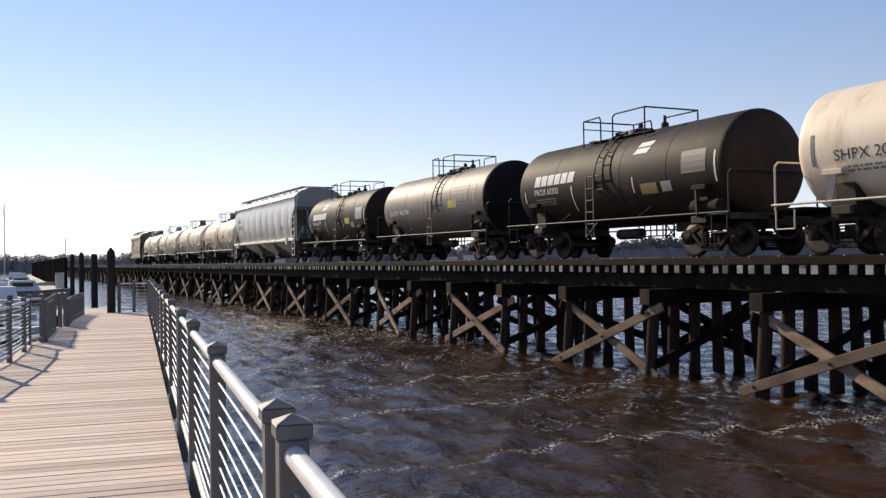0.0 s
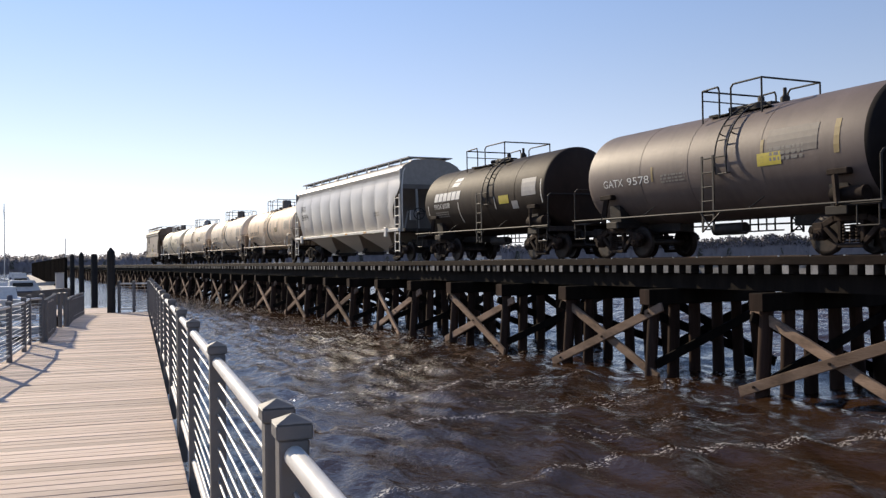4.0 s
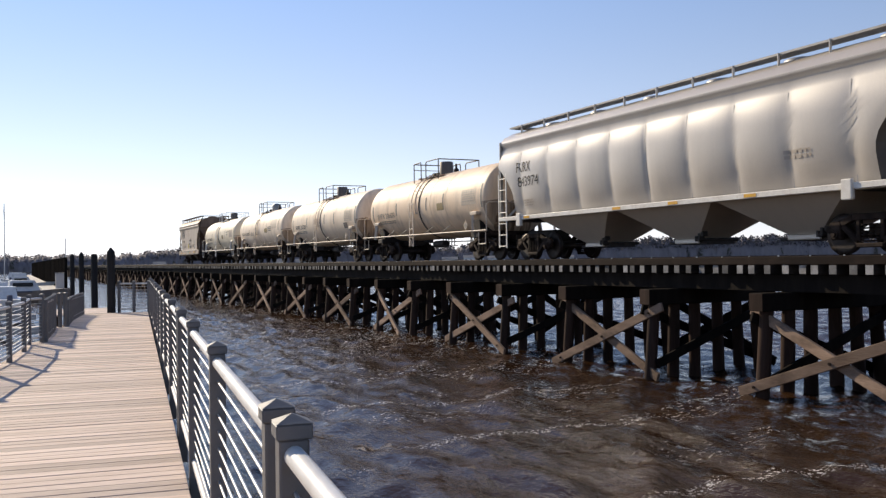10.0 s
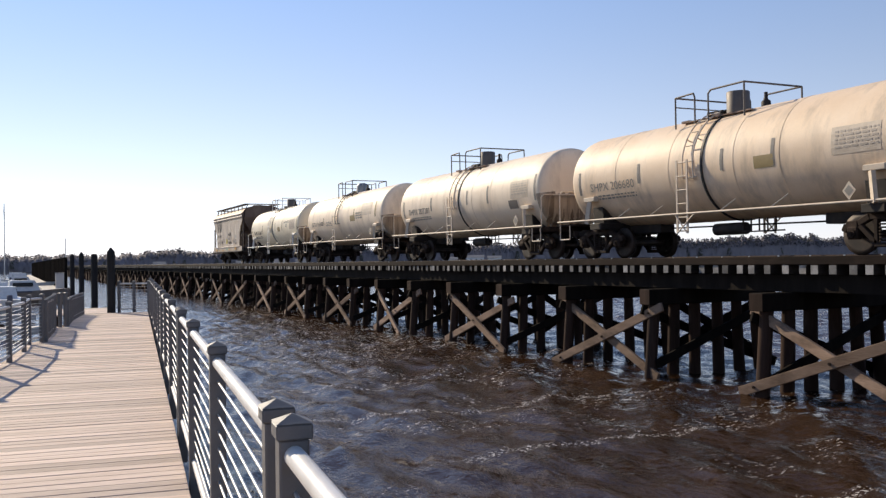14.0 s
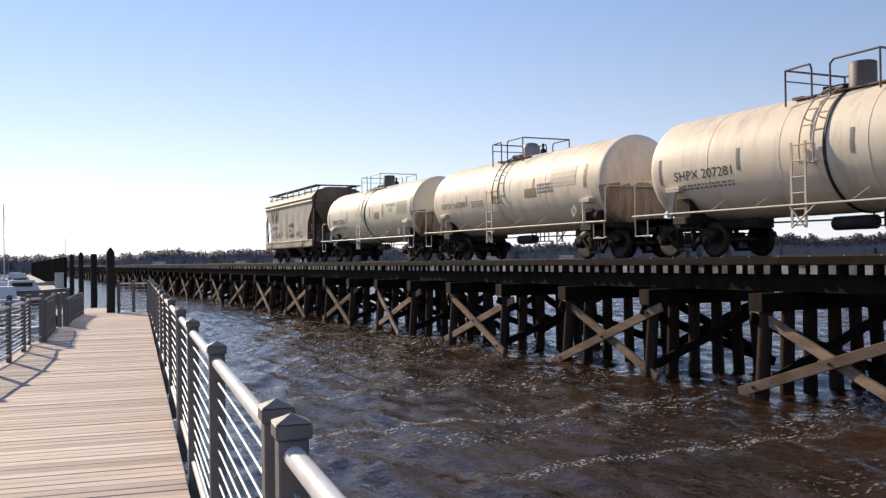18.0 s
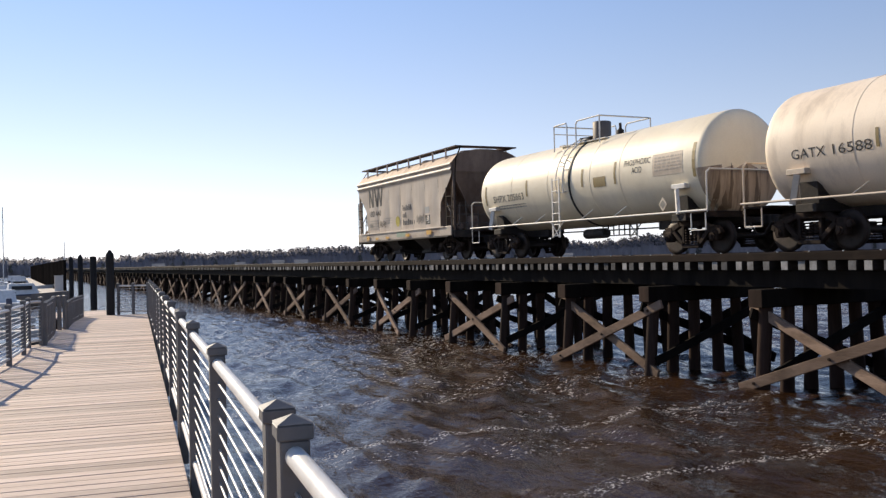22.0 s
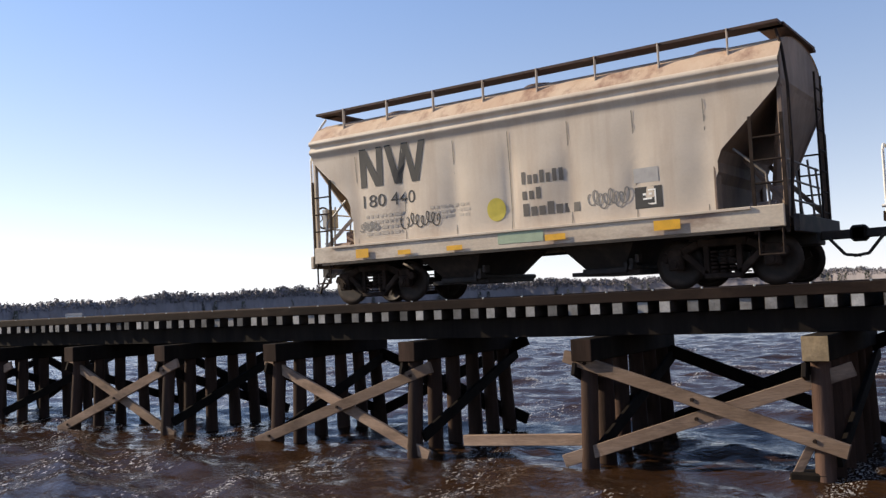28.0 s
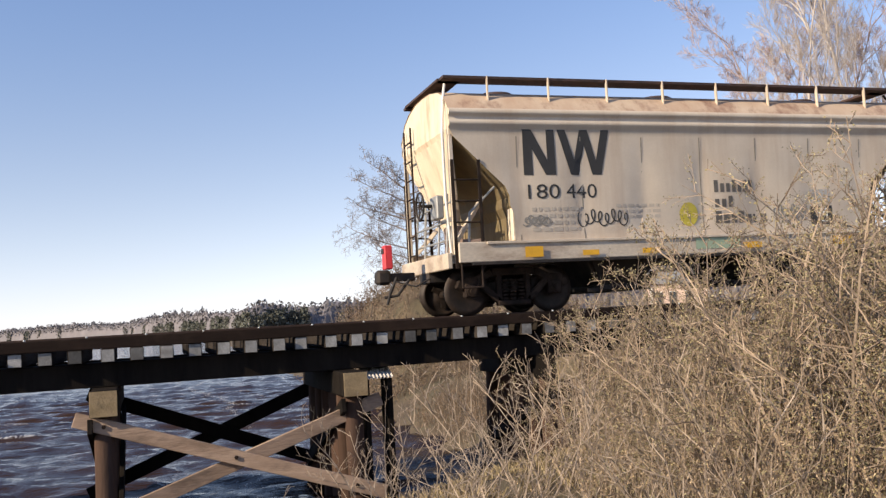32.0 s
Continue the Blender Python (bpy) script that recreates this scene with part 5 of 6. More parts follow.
# marks of the long hopper
Y = -1.61
flat_marks(furx, "reporting_mark", on_flat(lettering("FURX", 0.34, 0.95), -7.1, 3.0, Y - 0.03), INK, Y - 0.03, "black reporting mark")
flat_marks(furx, "car_number", on_flat(lettering("843974", 0.34, 1.4), -7.05, 2.5, Y - 0.03), INK, Y - 0.03)
flat_marks(furx, "fine_print", bars(small_lines(-6.8, 2.0, 0.7, 3, seed=2) + small_lines(5.0, 2.3, 0.8, 2, 0.08, seed=6)), FAINT, Y - 0.03)

flat_marks(furx, "reflector", bars([(-0.55 + k, -0.15 + k, 1.39, 1.47) for k in (-6.0, -0.9, 1.6, 4.4)]), AMBER, -1.668, "amber reflector strip on the side sill")

# marks of the old hopper
Y = -1.625
zig = [(1.07 * a, 1.07 * b, 0, 0.88, 1.07 * c) for a, b, c in ((0, 0.17, 0), (0.42, 0.60, -0.43), (0.46, 0.62, 0), (0.92, 1.08, -0.24), (0.94, 1.09, 0.19), (1.36, 1.51, -0.22), (1.38, 1.54, 0.19))]
flat_marks(nw, "railway_emblem", on_flat(bars(zig), -3.92, 2.6, Y), INK, Y, "bar of a large black zigzag emblem")
for word, at in (("180", -3.86), ("440", -3.06)):
    flat_marks(nw, "car_number", on_flat(lettering(word, 0.28, 0.66), at, 2.14, Y), INK, Y, "black car number")
flat_marks(nw, "fine_print", bars(small_lines(-3.8, 1.9, 1.1, 4, 0.07, 0.06, 4) + small_lines(-2.0, 1.95, 1.0, 3, 0.06, 0.05, 7)), FAINT, Y)
flat_marks(nw, "owner_name", bars([(0.28 + k * 0.14, 0.37 + k * 0.14, 2.22, 2.40 + 0.07 * (k in (0, 3, 5, 6))) for k in range(7)] + [(0.28 + k * 0.16, 0.38 + k * 0.16, 1.91, 2.08 + 0.06 * (k == 2)) for k in range(3)] + [(0.28 + k * 0.185, 0.42 + k * 0.185, 1.58, 1.76 + 0.07 * (k in (0, 3))) for k in range(7)]), SOFT_INK, Y, "dark bar in the owner's name")
flat_marks(nw, "roundel", (lambda s: (s.add([(-0.35 + 0.22 * math.cos(6.283 * k / 24), 0, 1.78 + 0.24 * math.sin(6.283 * k / 24)) for k in range(24)], [tuple(range(24))]), s)[1])(Shape()), YELLOW, Y, "yellow painted dot")
def scrawl(x, z, w, h, seed):
    """Loops of spray paint drawn as one thin wandering line."""
    rng = random.Random(seed)
    sh, prev = Shape(), None
    n = 110
    a, b = rng.uniform(0, 6), rng.uniform(0, 6)
    for k in range(n + 1):
        u = k / n
        px = x + w * u + 0.07 * math.cos(u * 46 + a)
        pz = z + h * (0.5 + 0.36 * math.sin(u * 46 + a) + 0.14 * math.sin(u * 15 + b))
        if prev:
            dx, dz = px - prev[0], pz - prev[1]
            l = math.hypot(dx, dz)
            nx_, nz_ = -dz / l * 0.013, dx / l * 0.013
            sh.add([(prev[0] - nx_, 0, prev[1] - nz_), (px - nx_, 0, pz - nz_), (px + nx_, 0, pz + nz_), (prev[0] + nx_, 0, prev[1] + nz_)], [(0, 1, 2, 3)])
        prev = (px, pz)
    return sh


flat_marks(nw, "scrawl", scrawl(-2.8, 1.58, 1.05, 0.34, 3), INK, Y, "looping scrawl of black spray paint")
flat_marks(nw, "scrawl", scrawl(1.75, 1.58, 0.8, 0.36, 8), FADED, Y, "looping scrawl of faded spray paint")
flat_marks(nw, "scrawl", scrawl(-3.95, 1.62, 0.5, 0.2, 5), FADED, Y, "looping scrawl of faded spray paint")
flat_marks(nw, "inspection_plate", bars([(2.66, 3.2, 1.5, 1.9)]), INK, Y, "black inspection plate with white frame")
flat_marks(nw, "plate_frame", bars([(2.74, 3.08, 1.82, 1.85), (2.74, 3.08, 1.56, 1.59), (2.74, 2.77, 1.56, 1.85), (3.05, 3.08, 1.56, 1.85), (2.82, 3.0, 1.66, 1.69), (2.82, 2.88, 1.74, 1.78), (2.94, 3.0, 1.74, 1.78)]), PALE_INK, Y - 0.005)
flat_marks(nw, "repaint_patch", bars([(2.66, 3.15, 1.98, 2.25)]), GREYPANEL, Y)
flat_marks(nw, "reflector", bars([(-4.05, -3.68, 1.02, 1.22), (-2.85, -2.5, 1.02, 1.12), (-1.55, -1.15, 1.02, 1.12), (0.8, 1.25, 1.05, 1.17), (3.05, 3.55, 1.06, 1.24)]), AMBER, -1.705, "amber reflector strip on the side sill")
flat_marks(nw, "green_patch", bars([(-0.3, 0.75, 1.06, 1.28)]), GREENPAINT, -1.668, "faded green paint on the sill")
marker = part("end_marker", Shape().box(-6.43, -6.27, -0.34, -0.12, 0.97, 1.44, 0.02), RED, nw, "red end-of-train marker")
part("lamp", Shape().box(-6.45, -6.43, -0.30, -0.16, 1.28, 1.38), INK, marker)

# ---- movement of the train ----
TRAVEL = [(0, -98.12), (2, -89.56), (3.5, -83.18), (5.5, -74.56), (7, -68.08), (9, -59.3), (11, -50.45), (13, -41.39), (14.5, -34.6), (17, -23.4), (18, -18.75), (20, -9.44), (22, 0.0), (24, 9.37), (25.5, 16.54), (26.5, 21.33), (28.5, 31.11), (30, 38.58), (31, 43.67), (32, 48.88)]

# ---- land ----
def shore_distance(az):
    """Distance of the far shore from the camera, by compass angle in degrees from +Y towards +X."""
    return np.interp(az, [-180, -120, -97, -80, -62, -45, -30, -12, 0, 5, 8, 180], [420, 420, 430, 520, 560, 760, 1050, 950, 560, 330, 130, 130])


def ground_height(x, y):
    """Height of the one ground sheet: river bed, banks and far shores."""
    d = np.hypot(x, y)
    az = np.degrees(np.arctan2(x, y))
    far = np.clip((d - shore_distance(az)) / 14.0, -1, 1) * 1.1
    ease = lambda v, lo, hi: (lambda u: u * u * (3 - 2 * u))(np.clip((v - lo) / (hi - lo), 0, 1))
    lim = -0.75 + 0.03 * (16 - y.clip(0, 16)) + ease(y, 10.3, 17.5) * (7.6 + (y - 17).clip(0, 400) * 0.05)
    s = x - lim
    top = 1.15 + 0.45 * ease(y, 13, 19)
    near = np.where(s > 0, top * (1 - np.exp(-s.clip(0, 500) / 3.6)) + 0.02 * s.clip(0, 60), np.maximum(s * 0.5, -1.0))
    hold = np.maximum(ease(y, 2.0, 6.0), ease(x, 7.0, 12.0))
    bed = near * hold + np.minimum(near, 0.4 + 0.2 * (x - 3).clip(-20, 6)) * (1 - hold)
    dam = np.interp(x, [9.6, 16.5], [-1, EYE - 0.5]) * (1 - ease(np.abs(y - 17.5), 1.7, 5.2)) - ease(np.abs(y - 17.5), 1.7, 5.2)
    bank = np.maximum(bed, dam)
    mound = 5.5 * np.exp(-(((x - 13.8) / 5.4) ** 4 + ((y - 41.0) / 7.0) ** 4)) - 0.5
    return np.maximum(np.maximum(far, mound), np.where(d < 400, bank, -1.0))


GROUND_MAT = material("dry_winter_grass_and_sand", (0.075, 0.052, 0.03), (0.14, 0.10, 0.058), 0.7, 0.95, 0, 0.8, (1, 1, 1), 18, (0.10, 0.09, 0.045), 0.5, 0.7, bump_dist=0.06)


def build_ground():
    az = np.radians(np.concatenate([np.arange(-180, -20, 2.0), np.arange(-20, 60, 0.5), np.arange(60, 180.1, 2.0)]))
    rad = np.concatenate([[0.0], np.geomspace(0.8, 4400, 150)])
    a, r = np.meshgrid(az, rad)
    x, y = np.sin(a) * r, np.cos(a) * r
    z = ground_height(x, y)
    lumps = np.array([noise.fractal((float(p), float(q), 0.0), 1.0, 2.0, 4) for p, q in zip((x * 0.6).ravel(), (y * 0.6).ravel())]).reshape(x.shape)
    z = z + lumps * 0.10 * (z > -0.3) * (r < 300)
    s = Shape()
    n = len(az)
    s.add(np.stack([x, y, z], -1).reshape(-1, 3).tolist(), [(j * n + i, j * n + i + 1, (j + 1) * n + i + 1, (j + 1) * n + i) for j in range(len(rad) - 1) for i in range(n - 1)], True)
    s.f = [f[::-1] for f in s.f]
    return tagged(part("ground", s, GROUND_MAT, None), "river bank of dry winter grass and sand", "ground", kind="structure")


build_ground()

# ---- vegetation ----
BARK = material("tan_twig_bark", (0.23, 0.162, 0.112), (0.40, 0.305, 0.22), 4.0, 0.9, 0, 0.2, island=0.35)
STEM_BARK = material("greyish_tan_stem_bark", (0.22, 0.165, 0.12), (0.38, 0.30, 0.23), 4.0, 0.9, 0, 0.2, island=0.35)
PALE_BARK = material("pale_tree_bark", (0.44, 0.37, 0.32), (0.58, 0.51, 0.45), 3.0, 0.9, 0, 0.3)
DARK_BARK = material("grey_tree_bark", (0.21, 0.17, 0.15), (0.31, 0.26, 0.23), 3.0, 0.9, 0, 0.3)
RED_TWIG = material("reddish_twig_bark", (0.38, 0.265, 0.215), (0.52, 0.39, 0.33), 3.0, 0.9, 0, 0.2, island=0.3)
OLIVE = material("olive_shrub_leaf", (0.235, 0.195, 0.095), (0.35, 0.285, 0.15), 3.0, 0.7, 0, 0.0, island=0.4)
TANLEAF = material("tan_dry_leaf", (0.31, 0.22, 0.13), (0.43, 0.315, 0.19), 3.0, 0.8, 0, 0.0, island=0.35)
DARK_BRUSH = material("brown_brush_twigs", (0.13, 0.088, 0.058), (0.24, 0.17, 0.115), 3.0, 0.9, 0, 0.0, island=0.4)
GRASS = material("olive_winter_grass", (0.215, 0.165, 0.085), (0.33, 0.25, 0.14), 3.0, 0.9, 0, 0.0, island=0.4)
# far woods: grey lifted for distance haze, which is put into the base colour
WOODS = material("hazed_woods_foliage", (0.165, 0.15, 0.155), (0.22, 0.195, 0.20), 0.12, 0.95, 0, 0.0)
WOODS_TOP = material("winter_crown_twigs", (0.10, 0.092, 0.093), (0.13, 0.12, 0.12), 0.2, 0.95, 0, 0.0, island=0.15)
PINES = material("pine_foliage", (0.085, 0.088, 0.07), (0.12, 0.12, 0.095), 0.5, 0.9, 0, 0.0, island=0.3)


def grow(shape, leaves, rng, p, d, length, r, depth, spec):
    """One branch and all that grows from it. spec: segments, bend, children, spread, leaf chance."""
    segs = spec["segs"][min(depth, len(spec["segs"]) - 1)]
    pts = [Vector(p)]
    d = Vector(d).normalized()
    for k in range(segs):
        d = (d + Vector((rng.gauss(0, 1), rng.gauss(0, 1), rng.gauss(0, 0.7))) * spec["bend"] + Vector((0, 0, spec["lift"]))).normalized()
        pts.append(pts[-1] + d * (length / segs))
    tgt = (shape[0] if depth < 2 else shape[1]) if isinstance(shape, tuple) else shape
    sides = 3 if r < 0.02 else 5 if r < 0.08 else 8
    for k in range(segs):
        ra, rb = r * (1 - 0.75 * k / segs), r * (1 - 0.75 * (k + 1) / segs)
        tgt.tube(pts[k], pts[k + 1], max(ra, spec["thin"]), sides, max(rb, spec["thin"] * 0.8), False)
    if depth + 1 < spec["depth"]:
        n = spec["kids"][min(depth, len(spec["kids"]) - 1)]
        for k in range(n):
            u = spec["from"] + (1 - spec["from"]) * (k + rng.random()) / n
            i = min(segs - 1, int(u * segs))
            q = pts[i].lerp(pts[i + 1], u * segs - i)
            dd = (pts[i + 1] - pts[i]).normalized()
            side = dd.cross(Vector((rng.gauss(0, 1), rng.gauss(0, 1), rng.gauss(0, 1)))).normalized()
            grow(shape, leaves, rng, q, dd * (1 - spec["spread"]) + side * spec["spread"], length * (spec["ratio"] if not isinstance(spec["ratio"], tuple) else spec["ratio"][min(depth, 3)]) * rng.uniform(0.6, 1.15) * (1.15 - 0.5 * u), r * spec.get("slim", 0.5), depth + 1, spec)
    if leaves is not None and depth >= spec["depth"] - 2:
        for k in range(spec["leaf_n"]):
            q = pts[0].lerp(pts[-1], rng.random()) + Vector((rng.gauss(0, 1), rng.gauss(0, 1), rng.gauss(0, 1))) * 0.02
            a = Vector((rng.gauss(0, 1), rng.gauss(0, 1), rng.gauss(0, 1) + 0.4)).normalized() * spec["leaf_l"] * rng.uniform(0.6, 1.3)
            b = a.cross(Vector((rng.gauss(0, 1), rng.gauss(0, 1), rng.gauss(0, 1)))).normalized() * spec["leaf_l"] * 0.32
            leaves.add([q, q + a * 0.5 + b, q + a, q + a * 0.5 - b], [(0, 1, 2, 3)])


def shrub(seed, at, height, leaf_mat, leaf_n, label, stems=9, wood=None, kids=(8, 5, 3)):
    rng = random.Random(seed)
    t = thing("shrub", at, label, "shrub", "shrubs on the bank")
    wood_shape, leaf_shape = Shape(), Shape()
    spec = dict(segs=(5, 4, 3, 2), bend=0.13, lift=0.05, kids=kids, spread=0.5, ratio=0.42, depth=4, thin=0.003, leaf_n=leaf_n, leaf_l=0.019)
    spec["from"] = 0.22
    for k in range(stems):
        a = 6.283 * (k + rng.random() * 0.7) / stems
        lean = rng.uniform(0.12, 0.55)
        grow(wood_shape, leaf_shape, rng, (math.cos(a) * 0.12, math.sin(a) * 0.12, -0.15), (math.cos(a) * lean, math.sin(a) * lean, 1), height * rng.uniform(0.65, 1.1), 0.014 * height / 2.2, 0, spec)
    part("branchwork", wood_shape, wood or BARK, t, "thin bare stems and twigs")
    part("foliage", leaf_shape, leaf_mat, t, "sparse small leaves")
    return t


def bank_z(x, y):
    return float(ground_height(np.array([x]), np.array([y]))[0])


kinds = [shrub(1, (5.6, 9.9, 0), 2.3, OLIVE, 4, "sparse shrub with bare tan stems and olive tips"),
         shrub(2, (6.1, 9.0, 0), 2.6, OLIVE, 3, "sparse shrub with dull olive leaves"),
         shrub(3, (6.0, 7.6, 0), 2.9, OLIVE, 5, "dense olive-leaved shrub on the bank"),
         shrub(4, (2.9, 12.4, 0), 1.9, TANLEAF, 0, "thin twiggy shrub, almost leafless", 5, STEM_BARK, (6, 3, 2))]
for t in kinds:
    t.location.z = bank_z(t.location.x, t.location.y)
rng = random.Random(77)
SPOTS = [(9.0, 9.0, 1.2), (13.0, 9.4, 1.5), (16.5, 9.0, 1.9), (17.4, 10.3, 1.7), (19.0, 8.8, 1.7), (21.6, 9.2, 2.3), (23.0, 11.4, 2.2), (24.6, 9.4, 2.4), (26.5, 10.6, 2.1), (28.5, 11.6, 1.6), (29.5, 10.4, 1.3), (31.0, 9.0, 1.5), (33, 9.8, 1.5), (34.8, 9.2, 2.4), (36, 9.8, 2.7), (37.5, 8.8, 2.8), (39.5, 9.4, 3.0), (41.5, 8.6, 3.1), (43.5, 9.2, 3.3), (45.5, 8.4, 3.3), (47.5, 9.0, 3.2), (38, 11.4, 2.3), (43, 11.6, 2.5), (34, 12.4, 1.8), (28.5, 13.2, 1.5), (32.0, 8.2, 2.0), (35.0, 8.0, 2.2)]
for k, (az, d, want) in enumerate(SPOTS):
    x, y = math.sin(radians(az)) * d, math.cos(radians(az)) * d
    src = kinds[3] if az < 26 or d < 8.3 else kinds[(1, 0, 2, 3)[k % 4]] if az < 34 else kinds[(2, 0, 2, 1)[k % 4]]
    base = {0: 2.3, 1: 2.6, 2: 2.9, 3: 1.9}[kinds.index(src)]
    s = want / base * rng.uniform(0.92, 1.08)
    c = copy_thing(src, Matrix.Translation((x, y, bank_z(x, y) - 0.05)) @ Matrix.Rotation(rng.uniform(0, 6.28), 4, "Z"))
    c.scale = (s, s, s)
# brush behind the track
for k in range(26):
    x, y = rng.uniform(9, 34), rng.uniform(23, 60)
    if x < 7 + (y - 17) * 0.12:
        x += 6
    c = copy_thing(kinds[k % 4], Matrix.Translation((x, y, bank_z(x, y) - 0.1)) @ Matrix.Rotation(rng.uniform(0, 6.28), 4, "Z"))
    f = rng.uniform(0.8, 1.3)
    c.scale = (f, f, f)

# grass on the bank
def grass():
    rng = random.Random(9)
    s = Shape()
    for k in range(30000):
        az, d = radians(rng.uniform(-6, 56)), rng.uniform(7.5, 16.0)
        x, y = math.sin(az) * d, math.cos(az) * d
        if y > 15.3:
            continue
        z = bank_z_fast(x, y)
        if z < 0.05 or (noise.noise((x * 0.8, y * 0.8, 0)) < -0.05):
            continue
        h = rng.uniform(0.06, 0.26)
        a = rng.uniform(0, 6.28)
        w = 0.002
        lean = (rng.gauss(0, 0.35) * h, rng.gauss(0, 0.35) * h)
        s.add([(x - w * math.cos(a), y - w * math.sin(a), z - 0.03), (x + w * math.cos(a), y + w * math.sin(a), z - 0.03), (x + lean[0] * 0.4, y + lean[1] * 0.4, z + h * 0.6), (x + lean[0], y + lean[1], z + h)], [(0, 1, 2), (1, 3, 2)])
    return s


gx, gy = np.linspace(-3, 20, 231), np.linspace(0, 24, 241)
gz = ground_height(*np.meshgrid(gx, gy))


def bank_z_fast(x, y):
    return float(gz[min(240, max(0, int(y * 10))), min(230, max(0, int((x + 3) * 10)))])


tagged(part("bank_grass", grass(), GRASS), "dry tan grass along the river bank", "grass", kind="stuff")


def brush(seed, count, spot_of, tall):
    """A thicket of thin upright stalks with side twigs and small dry leaves."""
    rng = random.Random(seed)
    wood, leaf, green = Shape(), Shape(), Shape()
    for k in range(count):
        x, y, want = spot_of(rng)
        if want <= 0:
            continue
        p = Vector((x, y, bank_z_fast(x, y) - 0.05 if y < 24 else bank_z(x, y) - 0.05))
        d = Vector((rng.gauss(0, 0.25), rng.gauss(0, 0.25), 1)).normalized()
        h = want * rng.uniform(0.5, 1.1)
        w = rng.uniform(0.003, 0.006) * tall
        a = rng.uniform(0, 6.283)
        side = Vector((math.cos(a), math.sin(a), 0)) * w
        segs = 3
        for q in range(segs):
            e = (d + Vector((rng.gauss(0, 0.16), rng.gauss(0, 0.16), 0))).normalized()
            np_ = p + e * (h / segs)
            wood.add([p - side, p + side, np_ + side * 0.7, np_ - side * 0.7], [(0, 1, 2, 3)])
            side = side * 0.7
            for j in range(2 if q == 0 else 3):
                b = p.lerp(np_, rng.random())
                tw = (e + Vector((rng.gauss(0, 0.8), rng.gauss(0, 0.8), rng.gauss(0.1, 0.3)))).normalized() * h * rng.uniform(0.12, 0.28)
                n = side.normalized() * 0.0022 * tall
                wood.add([b - n, b + n, b + tw], [(0, 1, 2)])
                tgt = green if noise.noise((x * 0.7, y * 0.7, 3.0)) + rng.uniform(-0.25, 0.25) > 0.08 else leaf
                for i in range(4):
                    c = b + tw * rng.uniform(0.3, 1.05)
                    u = Vector((rng.gauss(0, 1), rng.gauss(0, 1), rng.gauss(0.5, 1))).normalized() * rng.uniform(0.015, 0.04) * tall
                    v = u.cross(Vector((rng.gauss(0, 1), rng.gauss(0, 1), rng.gauss(0, 1)))).normalized() * 0.007 * tall
                    tgt.add([c - v, c + u, c + v], [(0, 1, 2)])
            p, d = np_, e
    return wood, leaf, green


def bank_spot(rng):
    az, d = rng.uniform(9, 54), rng.uniform(7.6, 14.6)
    x, y = math.sin(radians(az)) * d, math.cos(radians(az)) * d
    if y > 15.0 or bank_z_fast(x, y) < 0.12:
        return x, y, 0
    want = float(np.interp(az, [9, 14, 20, 24, 27, 33, 35, 44], [0.0, 0.2, 0.3, 0.5, 1.3, 1.35, 1.8, 2.5]))
    want *= float(np.interp(d, [7.6, 9.5, 12, 14.6], [0.75, 1.0, 0.95, 0.75])) * (1 + 0.5 * noise.noise((x * 0.5, y * 0.5, 8.0)))
    return x, y, want if rng.random() < float(np.interp(az, [9, 20, 25.5, 28], [0.05, 0.08, 0.14, 1.0])) else 0


def under_spot(rng):
    x, y = rng.uniform(5.5, 14.5), rng.uniform(14.5, 27)
    return x, y, (0.5 if y < 18.9 else 1.3) * rng.uniform(0.5, 1.2) if bank_z(x, y) > 0.05 else 0


def mound_spot(rng):
    x, y = rng.uniform(7.5, 20.5), rng.uniform(31, 48)
    return x, y, 1.3 * rng.uniform(0.6, 1.2)


for spot_of, count, seed, tall, what in ((bank_spot, 3900, 31, 1.0, "on the river bank"), (under_spot, 2600, 33, 1.5, "under the end of the trestle"), (mound_spot, 2200, 32, 2.6, "on the slope behind the track")):
    wood, leaf, green = brush(seed, count, spot_of, tall)
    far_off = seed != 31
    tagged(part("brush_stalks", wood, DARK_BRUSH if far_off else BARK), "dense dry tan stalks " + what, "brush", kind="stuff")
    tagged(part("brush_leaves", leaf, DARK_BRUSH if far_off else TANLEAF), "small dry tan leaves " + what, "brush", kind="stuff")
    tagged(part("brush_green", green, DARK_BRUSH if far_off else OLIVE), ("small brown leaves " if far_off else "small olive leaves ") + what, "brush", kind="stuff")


def tree(seed, at, height, bark, label, spread=0.42, kids=(8, 6, 5, 3), lift=0.06, trunk=0.16, frm=0.3, ratio=0.46):
    rng = random.Random(seed)
    t = thing("bare_tree", at, label, "tree", "bare trees on the shore")
    sh, twigs = Shape(), Shape()
    spec = dict(segs=(7, 6, 4, 3, 2), bend=0.11, lift=lift, kids=kids, spread=spread, ratio=ratio, depth=5, slim=0.36, thin=0.0065, leaf_n=0, leaf_l=0.1)
    spec["from"] = frm
    grow((sh, twigs), None, rng, (0, 0, -0.3), (rng.uniform(-0.1, 0.1), rng.uniform(-0.1, 0.1), 1), height, trunk, 0, spec)
    part("trunk", sh, bark, t, "bare trunk and limbs")
    part("crown", twigs, bark, t, "leafless crown of fine twigs")
    return t


def polar(az, d, z=None):
    x, y = math.sin(radians(az)) * d, math.cos(radians(az)) * d
    return (x, y, bank_z(x, y) if z is None else z)


